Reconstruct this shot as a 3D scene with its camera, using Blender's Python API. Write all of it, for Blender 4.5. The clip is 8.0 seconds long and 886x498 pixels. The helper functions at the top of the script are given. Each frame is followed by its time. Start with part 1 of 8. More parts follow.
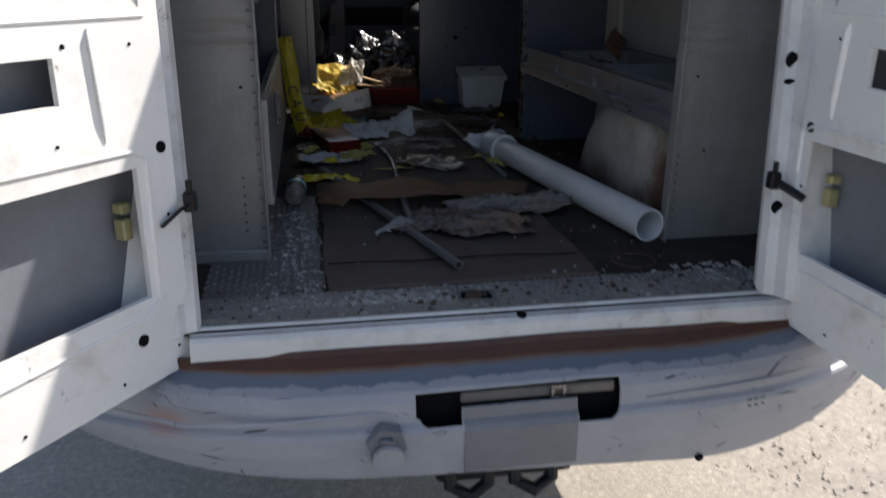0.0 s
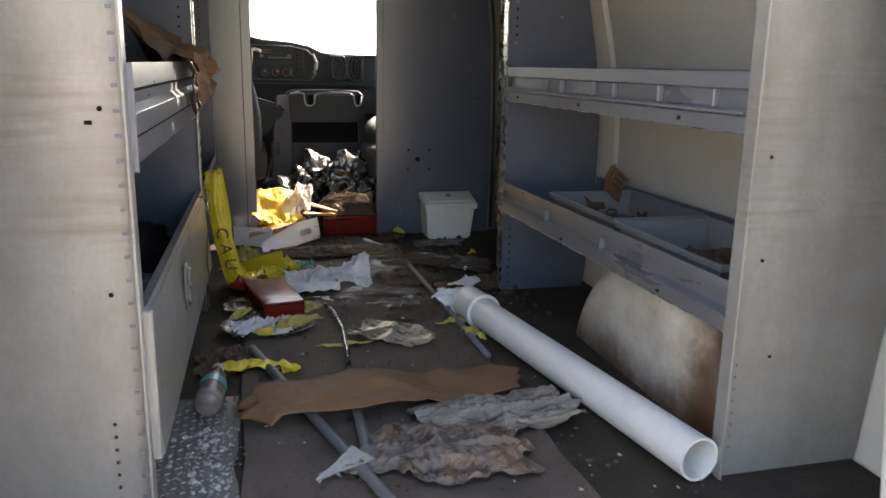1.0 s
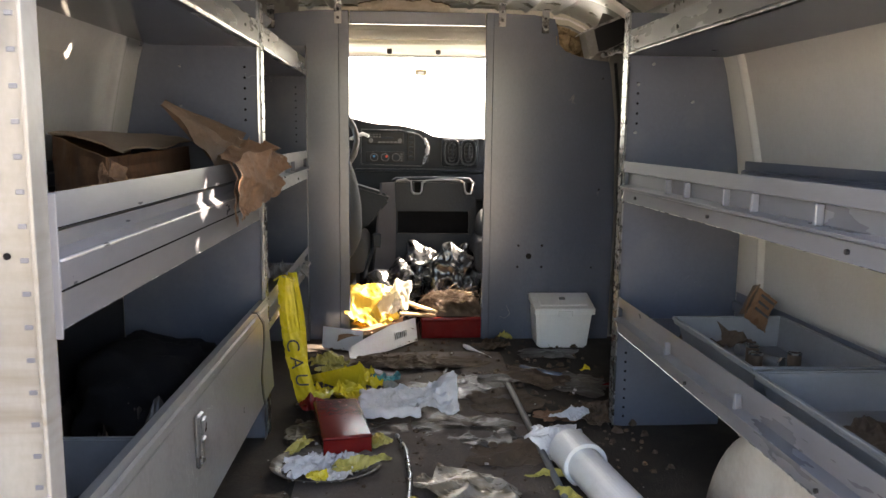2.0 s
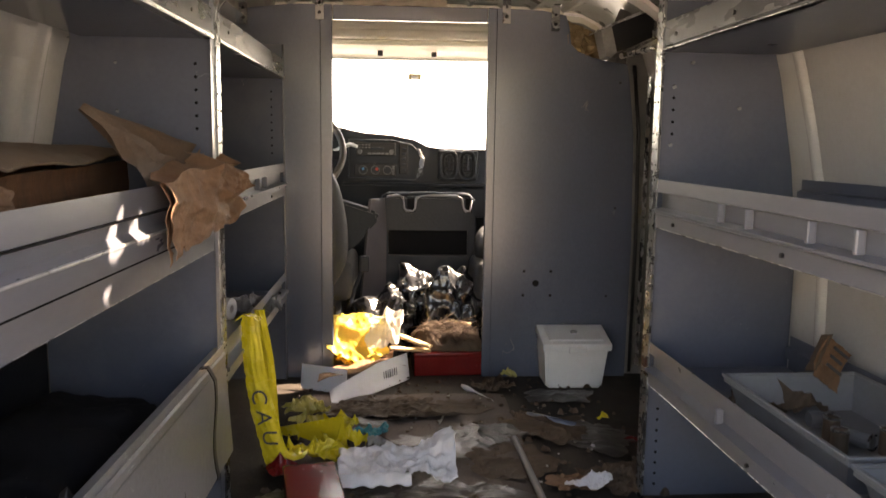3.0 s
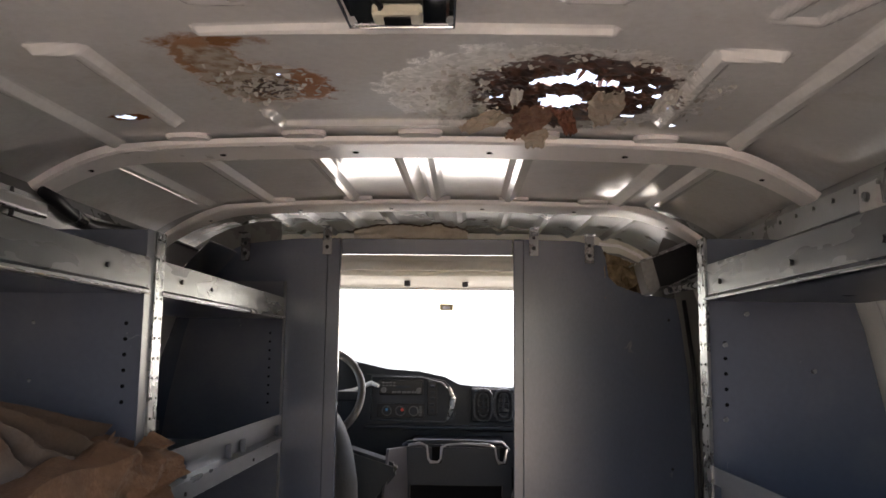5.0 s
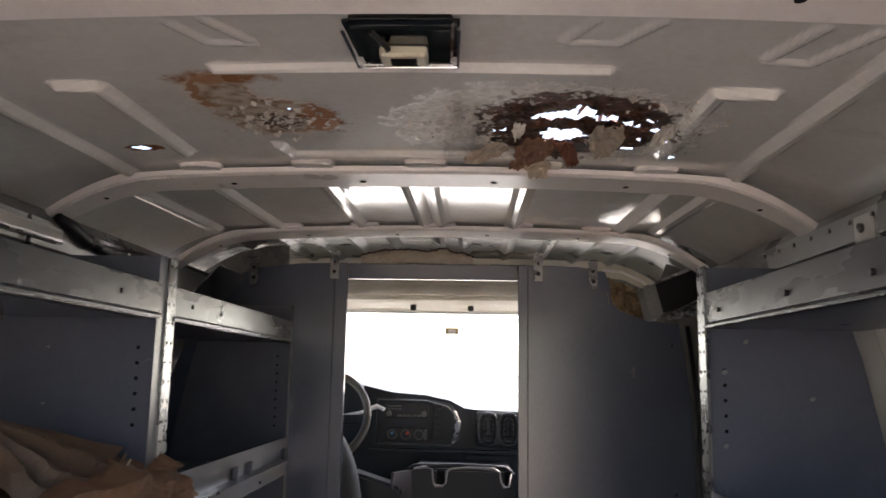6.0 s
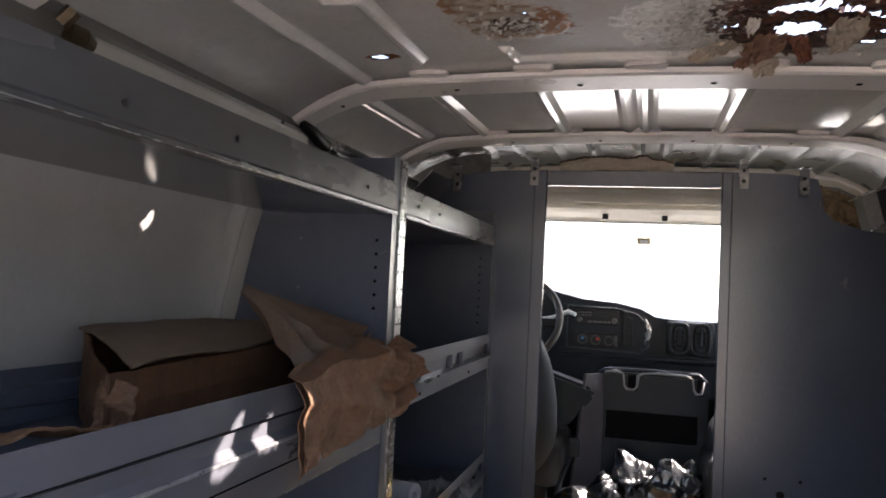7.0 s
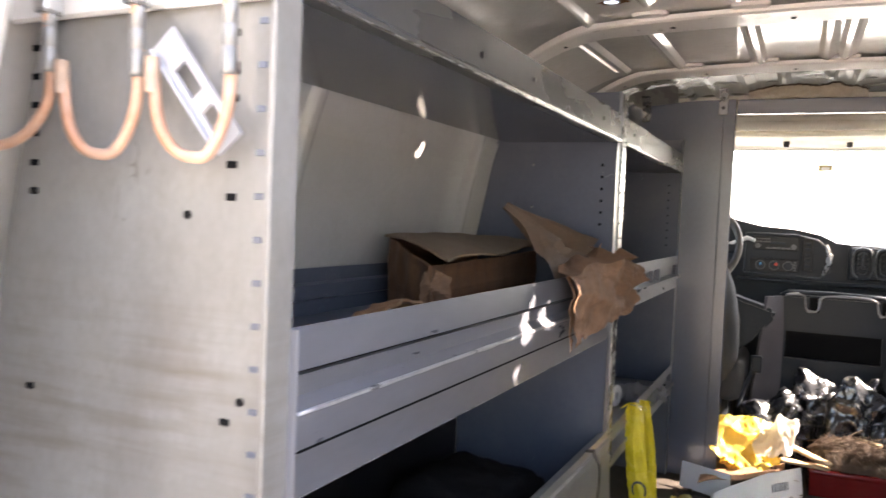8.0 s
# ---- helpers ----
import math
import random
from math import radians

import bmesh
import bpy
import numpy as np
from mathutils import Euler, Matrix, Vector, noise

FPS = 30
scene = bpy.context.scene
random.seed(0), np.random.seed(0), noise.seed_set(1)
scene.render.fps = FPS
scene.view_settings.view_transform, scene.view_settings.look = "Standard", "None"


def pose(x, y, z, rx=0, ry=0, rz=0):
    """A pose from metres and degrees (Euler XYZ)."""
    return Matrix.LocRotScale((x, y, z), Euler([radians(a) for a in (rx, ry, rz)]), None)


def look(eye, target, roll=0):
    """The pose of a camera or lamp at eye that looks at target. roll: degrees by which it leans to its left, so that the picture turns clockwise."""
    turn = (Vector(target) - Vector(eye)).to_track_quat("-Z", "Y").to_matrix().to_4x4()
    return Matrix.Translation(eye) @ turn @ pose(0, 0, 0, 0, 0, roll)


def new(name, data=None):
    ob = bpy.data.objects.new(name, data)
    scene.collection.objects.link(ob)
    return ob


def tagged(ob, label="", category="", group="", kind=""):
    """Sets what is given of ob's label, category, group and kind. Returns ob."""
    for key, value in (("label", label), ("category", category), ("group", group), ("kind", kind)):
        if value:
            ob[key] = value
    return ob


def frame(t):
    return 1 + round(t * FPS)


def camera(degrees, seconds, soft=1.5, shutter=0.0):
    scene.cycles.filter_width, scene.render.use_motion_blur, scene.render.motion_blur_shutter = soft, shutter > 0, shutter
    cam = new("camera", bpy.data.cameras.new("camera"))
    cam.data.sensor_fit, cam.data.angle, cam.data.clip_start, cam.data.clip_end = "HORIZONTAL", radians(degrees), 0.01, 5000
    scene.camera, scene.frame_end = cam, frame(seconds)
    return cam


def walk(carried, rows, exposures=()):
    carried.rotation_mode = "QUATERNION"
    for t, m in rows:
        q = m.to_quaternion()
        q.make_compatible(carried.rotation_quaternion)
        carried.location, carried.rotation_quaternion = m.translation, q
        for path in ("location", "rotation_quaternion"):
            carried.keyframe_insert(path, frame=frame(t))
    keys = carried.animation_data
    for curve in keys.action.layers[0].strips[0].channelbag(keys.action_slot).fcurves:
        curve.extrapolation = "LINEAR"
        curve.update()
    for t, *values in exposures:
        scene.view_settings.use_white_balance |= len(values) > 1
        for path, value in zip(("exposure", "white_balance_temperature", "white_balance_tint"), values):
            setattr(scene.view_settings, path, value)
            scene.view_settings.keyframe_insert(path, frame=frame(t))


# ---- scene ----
cam = camera(59.0, 8.0, shutter=0.2)
PATH = [
    (0, (-0.389, -1.503, 0.676), (-0.052, 0.351, 0.005), 0.5),
    (0.3, (-0.34, -1.31, 0.716), (-0.042, 0.583, 0.168), 2.0),
    (0.5, (-0.32, -1.185, 0.735), (0.035, 0.721, 0.243), 3.5),
    (0.8, (-0.312, -0.993, 0.757), (0.158, 0.898, 0.312), 2.0),
    (1, (-0.303, -0.869, 0.77), (0.155, 1.023, 0.312), 1.0),
    (1.2, (-0.271, -0.765, 0.789), (0.126, 1.155, 0.398), 0.2),
    (1.5, (-0.18, -0.62, 0.822), (0.051, 1.345, 0.529), 1.7),
    (1.7, (-0.119, -0.571, 0.836), (-0.01, 1.405, 0.548), 0.5),
    (2.8, (-0.087, -0.185, 0.824), (0.029, 1.79, 0.528), 1.0),
    (3, (-0.078, -0.111, 0.841), (0.039, 1.868, 0.574), 0.8),
    (3.2, (-0.049, -0.032, 0.863), (-0.05, 1.956, 0.647), 1.1),
    (3.5, (0.007, 0.093, 0.881), (-0.072, 2.086, 0.733), 1.5),
    (4, (0.051, 0.234, 0.905), (-0.034, 2.231, 0.846), 0.6),
    (4.5, (0.068, 0.25, 0.942), (-0.034, 2.24, 1.111), 0.5),
    (4.7, (0.077, 0.251, 0.951), (-0.013, 2.238, 1.161), 0.5),
    (5.8, (0.1, 0.221, 0.961), (0.082, 2.19, 1.31), 1.3),
    (6, (0.093, 0.213, 0.962), (0.013, 2.186, 1.278), 1.0),
    (6.3, (0.071, 0.194, 0.957), (-0.116, 2.162, 1.226), 1.2),
    (6.5, (0.054, 0.178, 0.952), (-0.271, 2.137, 1.189), 1.4),
    (7, (0.017, 0.127, 0.92), (-0.488, 2.06, 1.009), 2.8),
    (7.5, (-0.023, 0.034, 0.895), (-0.701, 1.916, 0.868), 3.1),
    (7.8, (-0.06, -0.086, 0.878), (-0.793, 1.773, 0.813), 2.8),
    (8, (-0.087, -0.181, 0.868), (-0.913, 1.639, 0.785), 2.4),
]
EXPOSURES = [(0.0, 0.52, 6550, 13), (0.5, 1.42, 7300, 17), (1.0, 2.79, 7850, 16), (1.7, 3.46, 7900, 16), (2.8, 3.34, 9300, 21), (3.5, 3.14, 8700, 23), (4.5, 2.70, 7600, 22), (6.0, 2.42, 7200, 21), (6.6, 2.34, 7100, 21), (7.2, 2.60, 6900, 21), (8.0, 3.50, 7600, 20)]
walk(cam, [(t, look(eye, target, roll)) for t, eye, target, roll in PATH], EXPOSURES)

# ---- sky, sun ----
SUN = Vector((0.68, 0.305, 0.625)).normalized()
world = bpy.data.worlds.new("sky")
scene.world = world
world.use_nodes = True
wn = world.node_tree
sky = wn.nodes.new("ShaderNodeTexSky")
sky.sky_type, sky.sun_disc = "NISHITA", False
sky.sun_elevation = math.asin(SUN.z)
sky.sun_rotation = math.atan2(SUN.x, SUN.y)
wn.links.new(sky.outputs[0], wn.nodes["Background"].inputs[0])
wn.nodes["Background"].inputs[1].default_value = 0.12
sun_data = bpy.data.lights.new("sun", "SUN")
sun_data.energy, sun_data.angle, sun_data.color = 5.0, radians(0.5), (1.0, 0.95, 0.87)
sun_lamp = new("sun", sun_data)
sun_lamp.matrix_world = look(SUN * 30, (0, 0, 0))

# daylight that floods in through the windscreen
glare = bpy.data.lights.new("windscreen_daylight", "AREA")
glare.shape, glare.size, glare.size_y, glare.energy, glare.color = "RECTANGLE", 1.60, 0.64, 2.2, (0.93, 0.97, 1.0)
glare_lamp = new("windscreen_daylight", glare)
glare_lamp.matrix_world = look((0.0, 3.80, 1.035), (0.0, 3.06, 0.345))


# ---- materials ----
def surf(name, col, rough=0.5, metal=0.0, var=0.18, scale=5.0, fine=90.0, stain=None, amount=0.35, stain_scale=2.2, bump=0.08,
         stretch=(1, 1, 1), spec=0.5, sheen=0.0, rough_var=0.06, coat=0.0, scratch=None, scratch_scale=4.0, scratch_amount=0.4):
    """Painted, metal, paper or plastic surface: two scales of tone, a stain of its own shape, fine relief."""
    m = bpy.data.materials.new(name)
    m.use_nodes = True
    t = m.node_tree
    N, L = t.nodes.new, t.links.new
    b = t.nodes["Principled BSDF"]
    co = N("ShaderNodeTexCoord")
    mp = N("ShaderNodeMapping")
    mp.inputs["Scale"].default_value = stretch
    L(co.outputs["Object"], mp.inputs[0])

    def tex(sc, det, rgh=0.6):
        n = N("ShaderNodeTexNoise")
        n.inputs["Scale"].default_value, n.inputs["Detail"].default_value, n.inputs["Roughness"].default_value = sc, det, rgh
        L(mp.outputs[0], n.inputs[0])
        return n.outputs[0]

    def ramp(src, a, z, va=0.0, vz=1.0):
        r = N("ShaderNodeMapRange")
        r.inputs[1].default_value, r.inputs[2].default_value, r.inputs[3].default_value, r.inputs[4].default_value = a, z, va, vz
        L(src, r.inputs[0])
        return r.outputs[0]

    def mix(fac, a, c, kind="MIX"):
        x = N("ShaderNodeMix")
        x.data_type, x.blend_type = "RGBA", kind
        for s, v in ((0, fac), (6, a), (7, c)):
            if hasattr(v, "is_output"):
                L(v, x.inputs[s])
            else:
                x.inputs[s].default_value = v if s == 0 else (*v, 1)
        return x.outputs[2]

    big, small = tex(scale, 5), tex(fine, 3)
    dark = tuple(c * (1 - var) for c in col)
    light = tuple(min(1, c * (1 + var * 0.7)) for c in col)
    out = mix(ramp(big, 0.3, 0.7), dark, light)
    out = mix(ramp(small, 0.35, 0.7, 0, 0.5 * var / 0.18), out, tuple(c * 0.78 for c in col))
    if stain:
        s = tex(stain_scale, 9, 0.68)
        out = mix(ramp(s, 0.60 - amount * 0.35, 0.88 - amount * 0.15, 0, 0.8), out, stain)
    if scratch:
        # thin scuff lines and small chips, gathered in places
        ln = N("ShaderNodeMath")
        ln.operation = "SUBTRACT"
        L(tex(scratch_scale * 3, 2, 0.4), ln.inputs[0])
        ln.inputs[1].default_value = 0.5
        ab = N("ShaderNodeMath")
        ab.operation = "ABSOLUTE"
        L(ln.outputs[0], ab.inputs[0])
        where = ramp(tex(scratch_scale, 4, 0.7), 0.66 - 0.14 * scratch_amount, 0.70 - 0.14 * scratch_amount)
        vo = N("ShaderNodeTexVoronoi")
        vo.inputs["Scale"].default_value = scratch_scale * 16
        L(mp.outputs[0], vo.inputs[0])
        mx = N("ShaderNodeMath")
        mx.operation = "MAXIMUM"
        L(ramp(ab.outputs[0], 0.003, 0.008, 0.8, 0.0), mx.inputs[0])
        L(ramp(vo.outputs["Distance"], 0.10, 0.16, 1.0, 0.0), mx.inputs[1])
        ml = N("ShaderNodeMath")
        ml.operation = "MULTIPLY"
        L(mx.outputs[0], ml.inputs[0])
        L(where, ml.inputs[1])
        out = mix(ml.outputs[0], out, scratch)
    L(out, b.inputs["Base Color"])
    L(ramp(big, 0.3, 0.7, max(0.03, rough - rough_var), min(1, rough + rough_var)), b.inputs["Roughness"])
    b.inputs["Metallic"].default_value = metal
    b.inputs["Specular IOR Level"].default_value = spec
    b.inputs["Sheen Weight"].default_value = sheen
    b.inputs["Coat Weight"].default_value = coat
    if bump:
        bp = N("ShaderNodeBump")
        bp.inputs["Strength"].default_value, bp.inputs["Distance"].default_value = min(1, bump * 4), 0.002
        L(small, bp.inputs["Height"])
        L(bp.outputs[0], b.inputs["Normal"])
    return m


def glassy(name, col=(0.9, 0.95, 0.95), rough=0.0):
    m = bpy.data.materials.new(name)
    m.use_nodes = True
    b = m.node_tree.nodes["Principled BSDF"]
    b.inputs["Base Color"].default_value = (*col, 1)
    b.inputs["Roughness"].default_value = rough
    b.inputs["Transmission Weight"].default_value = 1.0
    b.inputs["IOR"].default_value = 1.05
    return m


def scuffs(m, colour, z0, z1):
    """Brown rub marks in level streaks, where loads have scraped along the panel."""
    t = m.node_tree
    N, L = t.nodes.new, t.links.new
    b = t.nodes["Principled BSDF"]
    base = b.inputs["Base Color"].links[0].from_socket
    co = N("ShaderNodeTexCoord").outputs["Object"]

    def band(scale, lo, hi, det):
        mp = N("ShaderNodeMapping")
        mp.inputs["Scale"].default_value = scale
        L(co, mp.inputs[0])
        n = N("ShaderNodeTexNoise")
        n.inputs["Scale"].default_value, n.inputs["Detail"].default_value = 1.0, det
        L(mp.outputs[0], n.inputs[0])
        r = N("ShaderNodeMapRange")
        r.inputs[1].default_value, r.inputs[2].default_value = lo, hi
        L(n.outputs[0], r.inputs[0])
        return r.outputs[0]

    def times(p, q):
        x = N("ShaderNodeMath")
        x.operation = "MULTIPLY"
        L(p, x.inputs[0])
        L(q, x.inputs[1])
        return x.outputs[0]

    sep = N("ShaderNodeSeparateXYZ")
    L(co, sep.inputs[0])
    zone = N("ShaderNodeMapRange")
    zone.interpolation_type = "SMOOTHSTEP"
    zone.inputs[1].default_value, zone.inputs[2].default_value = z0, z0 + 0.12
    L(sep.outputs["Z"], zone.inputs[0])
    top = N("ShaderNodeMapRange")
    top.interpolation_type = "SMOOTHSTEP"
    top.inputs[1].default_value, top.inputs[2].default_value, top.inputs[3].default_value, top.inputs[4].default_value = z1 - 0.15, z1, 1.0, 0.0
    L(sep.outputs["Z"], top.inputs[0])
    mask = times(times(band((6, 6, 70), 0.44, 0.84, 5), band((4, 4, 7), 0.36, 0.60, 3)), times(zone.outputs[0], top.outputs[0]))
    x = N("ShaderNodeMix")
    x.data_type = "RGBA"
    L(mask, x.inputs[0])
    L(base, x.inputs[6])
    x.inputs[7].default_value = (*colour, 1)
    L(x.outputs[2], b.inputs["Base Color"])


white_paint = surf("white van paint", (0.70, 0.69, 0.67), 0.34, var=0.07, scale=4, stain=(0.40, 0.37, 0.33), amount=0.42, stain_scale=9, bump=0.03, scratch=(0.12, 0.10, 0.085), scratch_scale=9, scratch_amount=0.6)
door_paint = surf("white door paint", (0.83, 0.82, 0.79), 0.34, var=0.05, scale=3, stain=(0.42, 0.36, 0.30), amount=0.14, stain_scale=7, bump=0.02, scratch=(0.16, 0.14, 0.13), scratch_scale=5, scratch_amount=0.35)
inner_paint = surf("grey primed interior paint", (0.50, 0.492, 0.475), 0.2, var=0.08, scale=3, stain=(0.36, 0.33, 0.29), amount=0.32, stain_scale=3, bump=0.02, rough_var=0.05)
roof_paint = surf("glossy grey roof paint", (0.77, 0.755, 0.735), 0.10, var=0.13, scale=3, stain=(0.48, 0.43, 0.39), amount=0.25, stain_scale=6, bump=0.012, rough_var=0.03, spec=0.6)
# darker copy of the interior grey; shade under the roof sides is in its colour
dimmed_grey = surf("interior grey dimmed for shaded rails", (0.15, 0.148, 0.142), 0.3, var=0.12, scale=4, stain=(0.11, 0.095, 0.08), amount=0.2, stain_scale=6, bump=0.03)
bow_paint = surf("pale roof bow paint", (0.87, 0.82, 0.80), 0.32, var=0.08, stain=(0.42, 0.33, 0.28), amount=0.15, bump=0.03)
shelf_grey = surf("blue-grey shelf enamel", (0.088, 0.100, 0.132), 0.30, var=0.13, scale=2.4, stain=(0.155, 0.155, 0.165), amount=0.22, stain_scale=3, bump=0.03, rough_var=0.03, scratch=(0.22, 0.23, 0.25), scratch_scale=7, scratch_amount=0.2)
shelf_lip = surf("scuffed blue-grey shelf lip", (0.150, 0.156, 0.180), 0.34, metal=0.15, var=0.12, scale=6, stain=(0.13, 0.125, 0.12), amount=0.05, stain_scale=12, bump=0.04, stretch=(1, 0.25, 1), rough_var=0.12)
shelf_gloss = surf("glossy blue-grey shelf enamel", (0.088, 0.100, 0.132), 0.12, var=0.10, scale=2.4, stain=(0.13, 0.13, 0.14), amount=0.15, stain_scale=3, bump=0.012, rough_var=0.02)
top_lip = surf("dull grey top shelf lip", (0.080, 0.083, 0.086), 0.28, metal=0.1, var=0.12, scale=4, bump=0.01, stretch=(1, 0.25, 1), rough_var=0.05, spec=0.4)
end_grey = surf("grey end panel enamel", (0.245, 0.243, 0.24), 0.36, var=0.18, scale=3, stain=(0.125, 0.11, 0.092), amount=0.5, stain_scale=3.6, bump=0.04, stretch=(1.3, 1, 0.8), rough_var=0.06, scratch=(0.12, 0.11, 0.10), scratch_scale=6, scratch_amount=0.3)
scuffs(end_grey, (0.13, 0.105, 0.08), 0.42, 0.86)
part_grey = surf("dark blue-grey partition enamel", (0.072, 0.088, 0.126), 0.24, spec=1.0, var=0.16, scale=1.6, stain=(0.095, 0.105, 0.13), amount=0.25, stain_scale=1.6, bump=0.015, rough_var=0.03, stretch=(1.2, 1, 0.7), scratch=(0.20, 0.20, 0.20), scratch_scale=4, scratch_amount=0.12)
galv = surf("galvanised steel", (0.24, 0.245, 0.25), 0.28, metal=0.85, var=0.2, scale=25, fine=160, bump=0.02, rough_var=0.10)
board_grey = surf("worn pale metal board", (0.275, 0.275, 0.273), 0.33, metal=0.3, var=0.28, scale=6, stain=(0.15, 0.142, 0.13), amount=0.5, stain_scale=6, bump=0.03, scratch=(0.50, 0.50, 0.49), scratch_scale=7, scratch_amount=0.4)
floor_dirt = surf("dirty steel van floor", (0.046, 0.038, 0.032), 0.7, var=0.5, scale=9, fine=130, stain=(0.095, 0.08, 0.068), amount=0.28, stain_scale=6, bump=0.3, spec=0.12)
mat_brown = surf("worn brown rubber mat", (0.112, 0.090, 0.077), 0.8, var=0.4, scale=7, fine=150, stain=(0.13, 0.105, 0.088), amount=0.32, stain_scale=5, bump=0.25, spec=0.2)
gravel = surf("pale dry gravel", (0.47, 0.42, 0.35), 0.9, var=0.5, scale=55, fine=170, stain=(0.25, 0.22, 0.19), amount=0.32, stain_scale=3, bump=0.5, scratch=(0.72, 0.68, 0.61), scratch_scale=11, scratch_amount=0.9)
bumper_paint = surf("chalky white bumper paint", (0.335, 0.34, 0.365), 0.45, var=0.09, scale=4, stain=(0.22, 0.22, 0.235), amount=0.4, stain_scale=5, bump=0.04, stretch=(0.6, 1, 1), scratch=(0.05, 0.05, 0.055), scratch_scale=6, scratch_amount=0.85)
rust_band = surf("brown rust", (0.20, 0.075, 0.042), 0.8, var=0.35, scale=8, fine=140, stain=(0.10, 0.04, 0.028), amount=0.4, stain_scale=6, bump=0.2, stretch=(0.35, 1, 1))
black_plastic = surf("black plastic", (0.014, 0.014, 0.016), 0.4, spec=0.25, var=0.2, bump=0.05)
dash_grey = surf("dark grey dashboard plastic", (0.015, 0.019, 0.025), 0.50, spec=0.3, var=0.12, scale=8, bump=0.12)
console_grey = surf("grey console plastic", (0.014, 0.018, 0.026), 0.40, spec=0.22, var=0.12, bump=0.1)
pvc = surf("white pvc", (0.70, 0.70, 0.70), 0.38, var=0.07, stain=(0.45, 0.43, 0.40), amount=0.16, stain_scale=7, bump=0.02)
# grey darkened so the shade inside the door shell is in its colour
shell_shade = surf("door shell grey with its shade in the colour", (0.20, 0.21, 0.235), 0.5, var=0.15, scale=4, stain=(0.13, 0.125, 0.12), amount=0.3, stain_scale=5, bump=0.05)
hole_dark = surf("dark hole", (0.010, 0.010, 0.011), 0.95, var=0.1, bump=0, spec=0.03)
window_glass = glassy("clear window glass")


worn_steel = surf("bare worn steel", (0.55, 0.55, 0.55), 0.28, metal=0.9, var=0.2, scale=30, bump=0.03)


# ---- mesh helpers ----
def finish(bm, name, material, smooth=False):
    bmesh.ops.recalc_face_normals(bm, faces=bm.faces)
    me = bpy.data.meshes.new(name)
    if smooth:
        for f in bm.faces:
            f.smooth = True
    bm.to_mesh(me)
    bm.free()
    for m in material if isinstance(material, (list, tuple)) else [material]:
        me.materials.append(m)
    return me


def part(name, bm, material, parent=None, label="", smooth=False):
    """One mesh object under a thing or a part, in the thing's own coordinates."""
    ob = new(name, finish(bm, name, material, smooth))
    ob.parent = parent
    return tagged(ob, label)


def piece(name, mesh, parent, m):
    """A repeated part that shares its mesh."""
    ob = new(name, mesh)
    ob.parent = parent
    ob.matrix_basis = m
    return ob


def thing(name, label, category, x=0, y=0, z=0, rz=0, group="", kind="", rx=0, ry=0):
    ob = new(name)
    ob.matrix_basis = pose(x, y, z, rx, ry, rz)
    ob.empty_display_size = 0.05
    return tagged(ob, label, category, group, kind)


def solid(name, bm, material, label, category, x=0, y=0, z=0, rz=0, group="", kind="", smooth=False, rx=0, ry=0):
    ob = new(name, finish(bm, name, material, smooth))
    ob.matrix_basis = pose(x, y, z, rx, ry, rz)
    return tagged(ob, label, category, group, kind)


def box(bm, x0, x1, y0, y1, z0, z1, bevel=0.0, seg=1):
    r = bmesh.ops.create_cube(bm, size=1)
    vs = r["verts"]
    for v in vs:
        v.co = Vector(((x0 + x1) / 2 + v.co.x * (x1 - x0), (y0 + y1) / 2 + v.co.y * (y1 - y0), (z0 + z1) / 2 + v.co.z * (z1 - z0)))
    if bevel:
        es = list({e for v in vs for e in v.link_edges})
        bmesh.ops.bevel(bm, geom=es, offset=bevel, segments=seg, affect="EDGES", profile=0.6)
    return bm


def bx(*a, **k):
    return box(bmesh.new(), *a, **k)


def prism(bm, poly, a, b, axis="y"):
    """A closed outline, extruded from a to b along an axis. Outline pairs are (x, z), (x, y) or (y, z)."""
    def at(p, d):
        return {"y": (p[0], d, p[1]), "z": (p[0], p[1], d), "x": (d, p[0], p[1])}[axis]
    lo, hi = [bm.verts.new(at(p, a)) for p in poly], [bm.verts.new(at(p, b)) for p in poly]
    n = len(poly)
    bm.faces.new(lo)
    bm.faces.new(hi[::-1])
    for i in range(n):
        bm.faces.new((lo[i], lo[(i + 1) % n], hi[(i + 1) % n], hi[i]))
    return bm


def strip(bm, line, a, b, thick, axis="y"):
    """A folded sheet: an open line of points given a thickness and extruded along an axis."""
    off = []
    for i, p in enumerate(line):
        q0, q1 = Vector(line[max(0, i - 1)]), Vector(line[min(len(line) - 1, i + 1)])
        d = (q1 - q0).normalized()
        off.append((p[0] - d.y * thick, p[1] + d.x * thick))
    def at(p, d):
        return {"y": (p[0], d, p[1]), "z": (p[0], p[1], d), "x": (d, p[0], p[1])}[axis]
    rows = [[bm.verts.new(at(p, e)) for p in (*line, *off[::-1])] for e in (a, b)]
    n, k = len(rows[0]), len(line)
    for i in range(n):
        bm.faces.new((rows[0][i], rows[0][(i + 1) % n], rows[1][(i + 1) % n], rows[1][i]))
    for r in rows:
        for i in range(k - 1):
            bm.faces.new((r[i], r[i + 1], r[n - 2 - i], r[n - 1 - i]))
    return bm


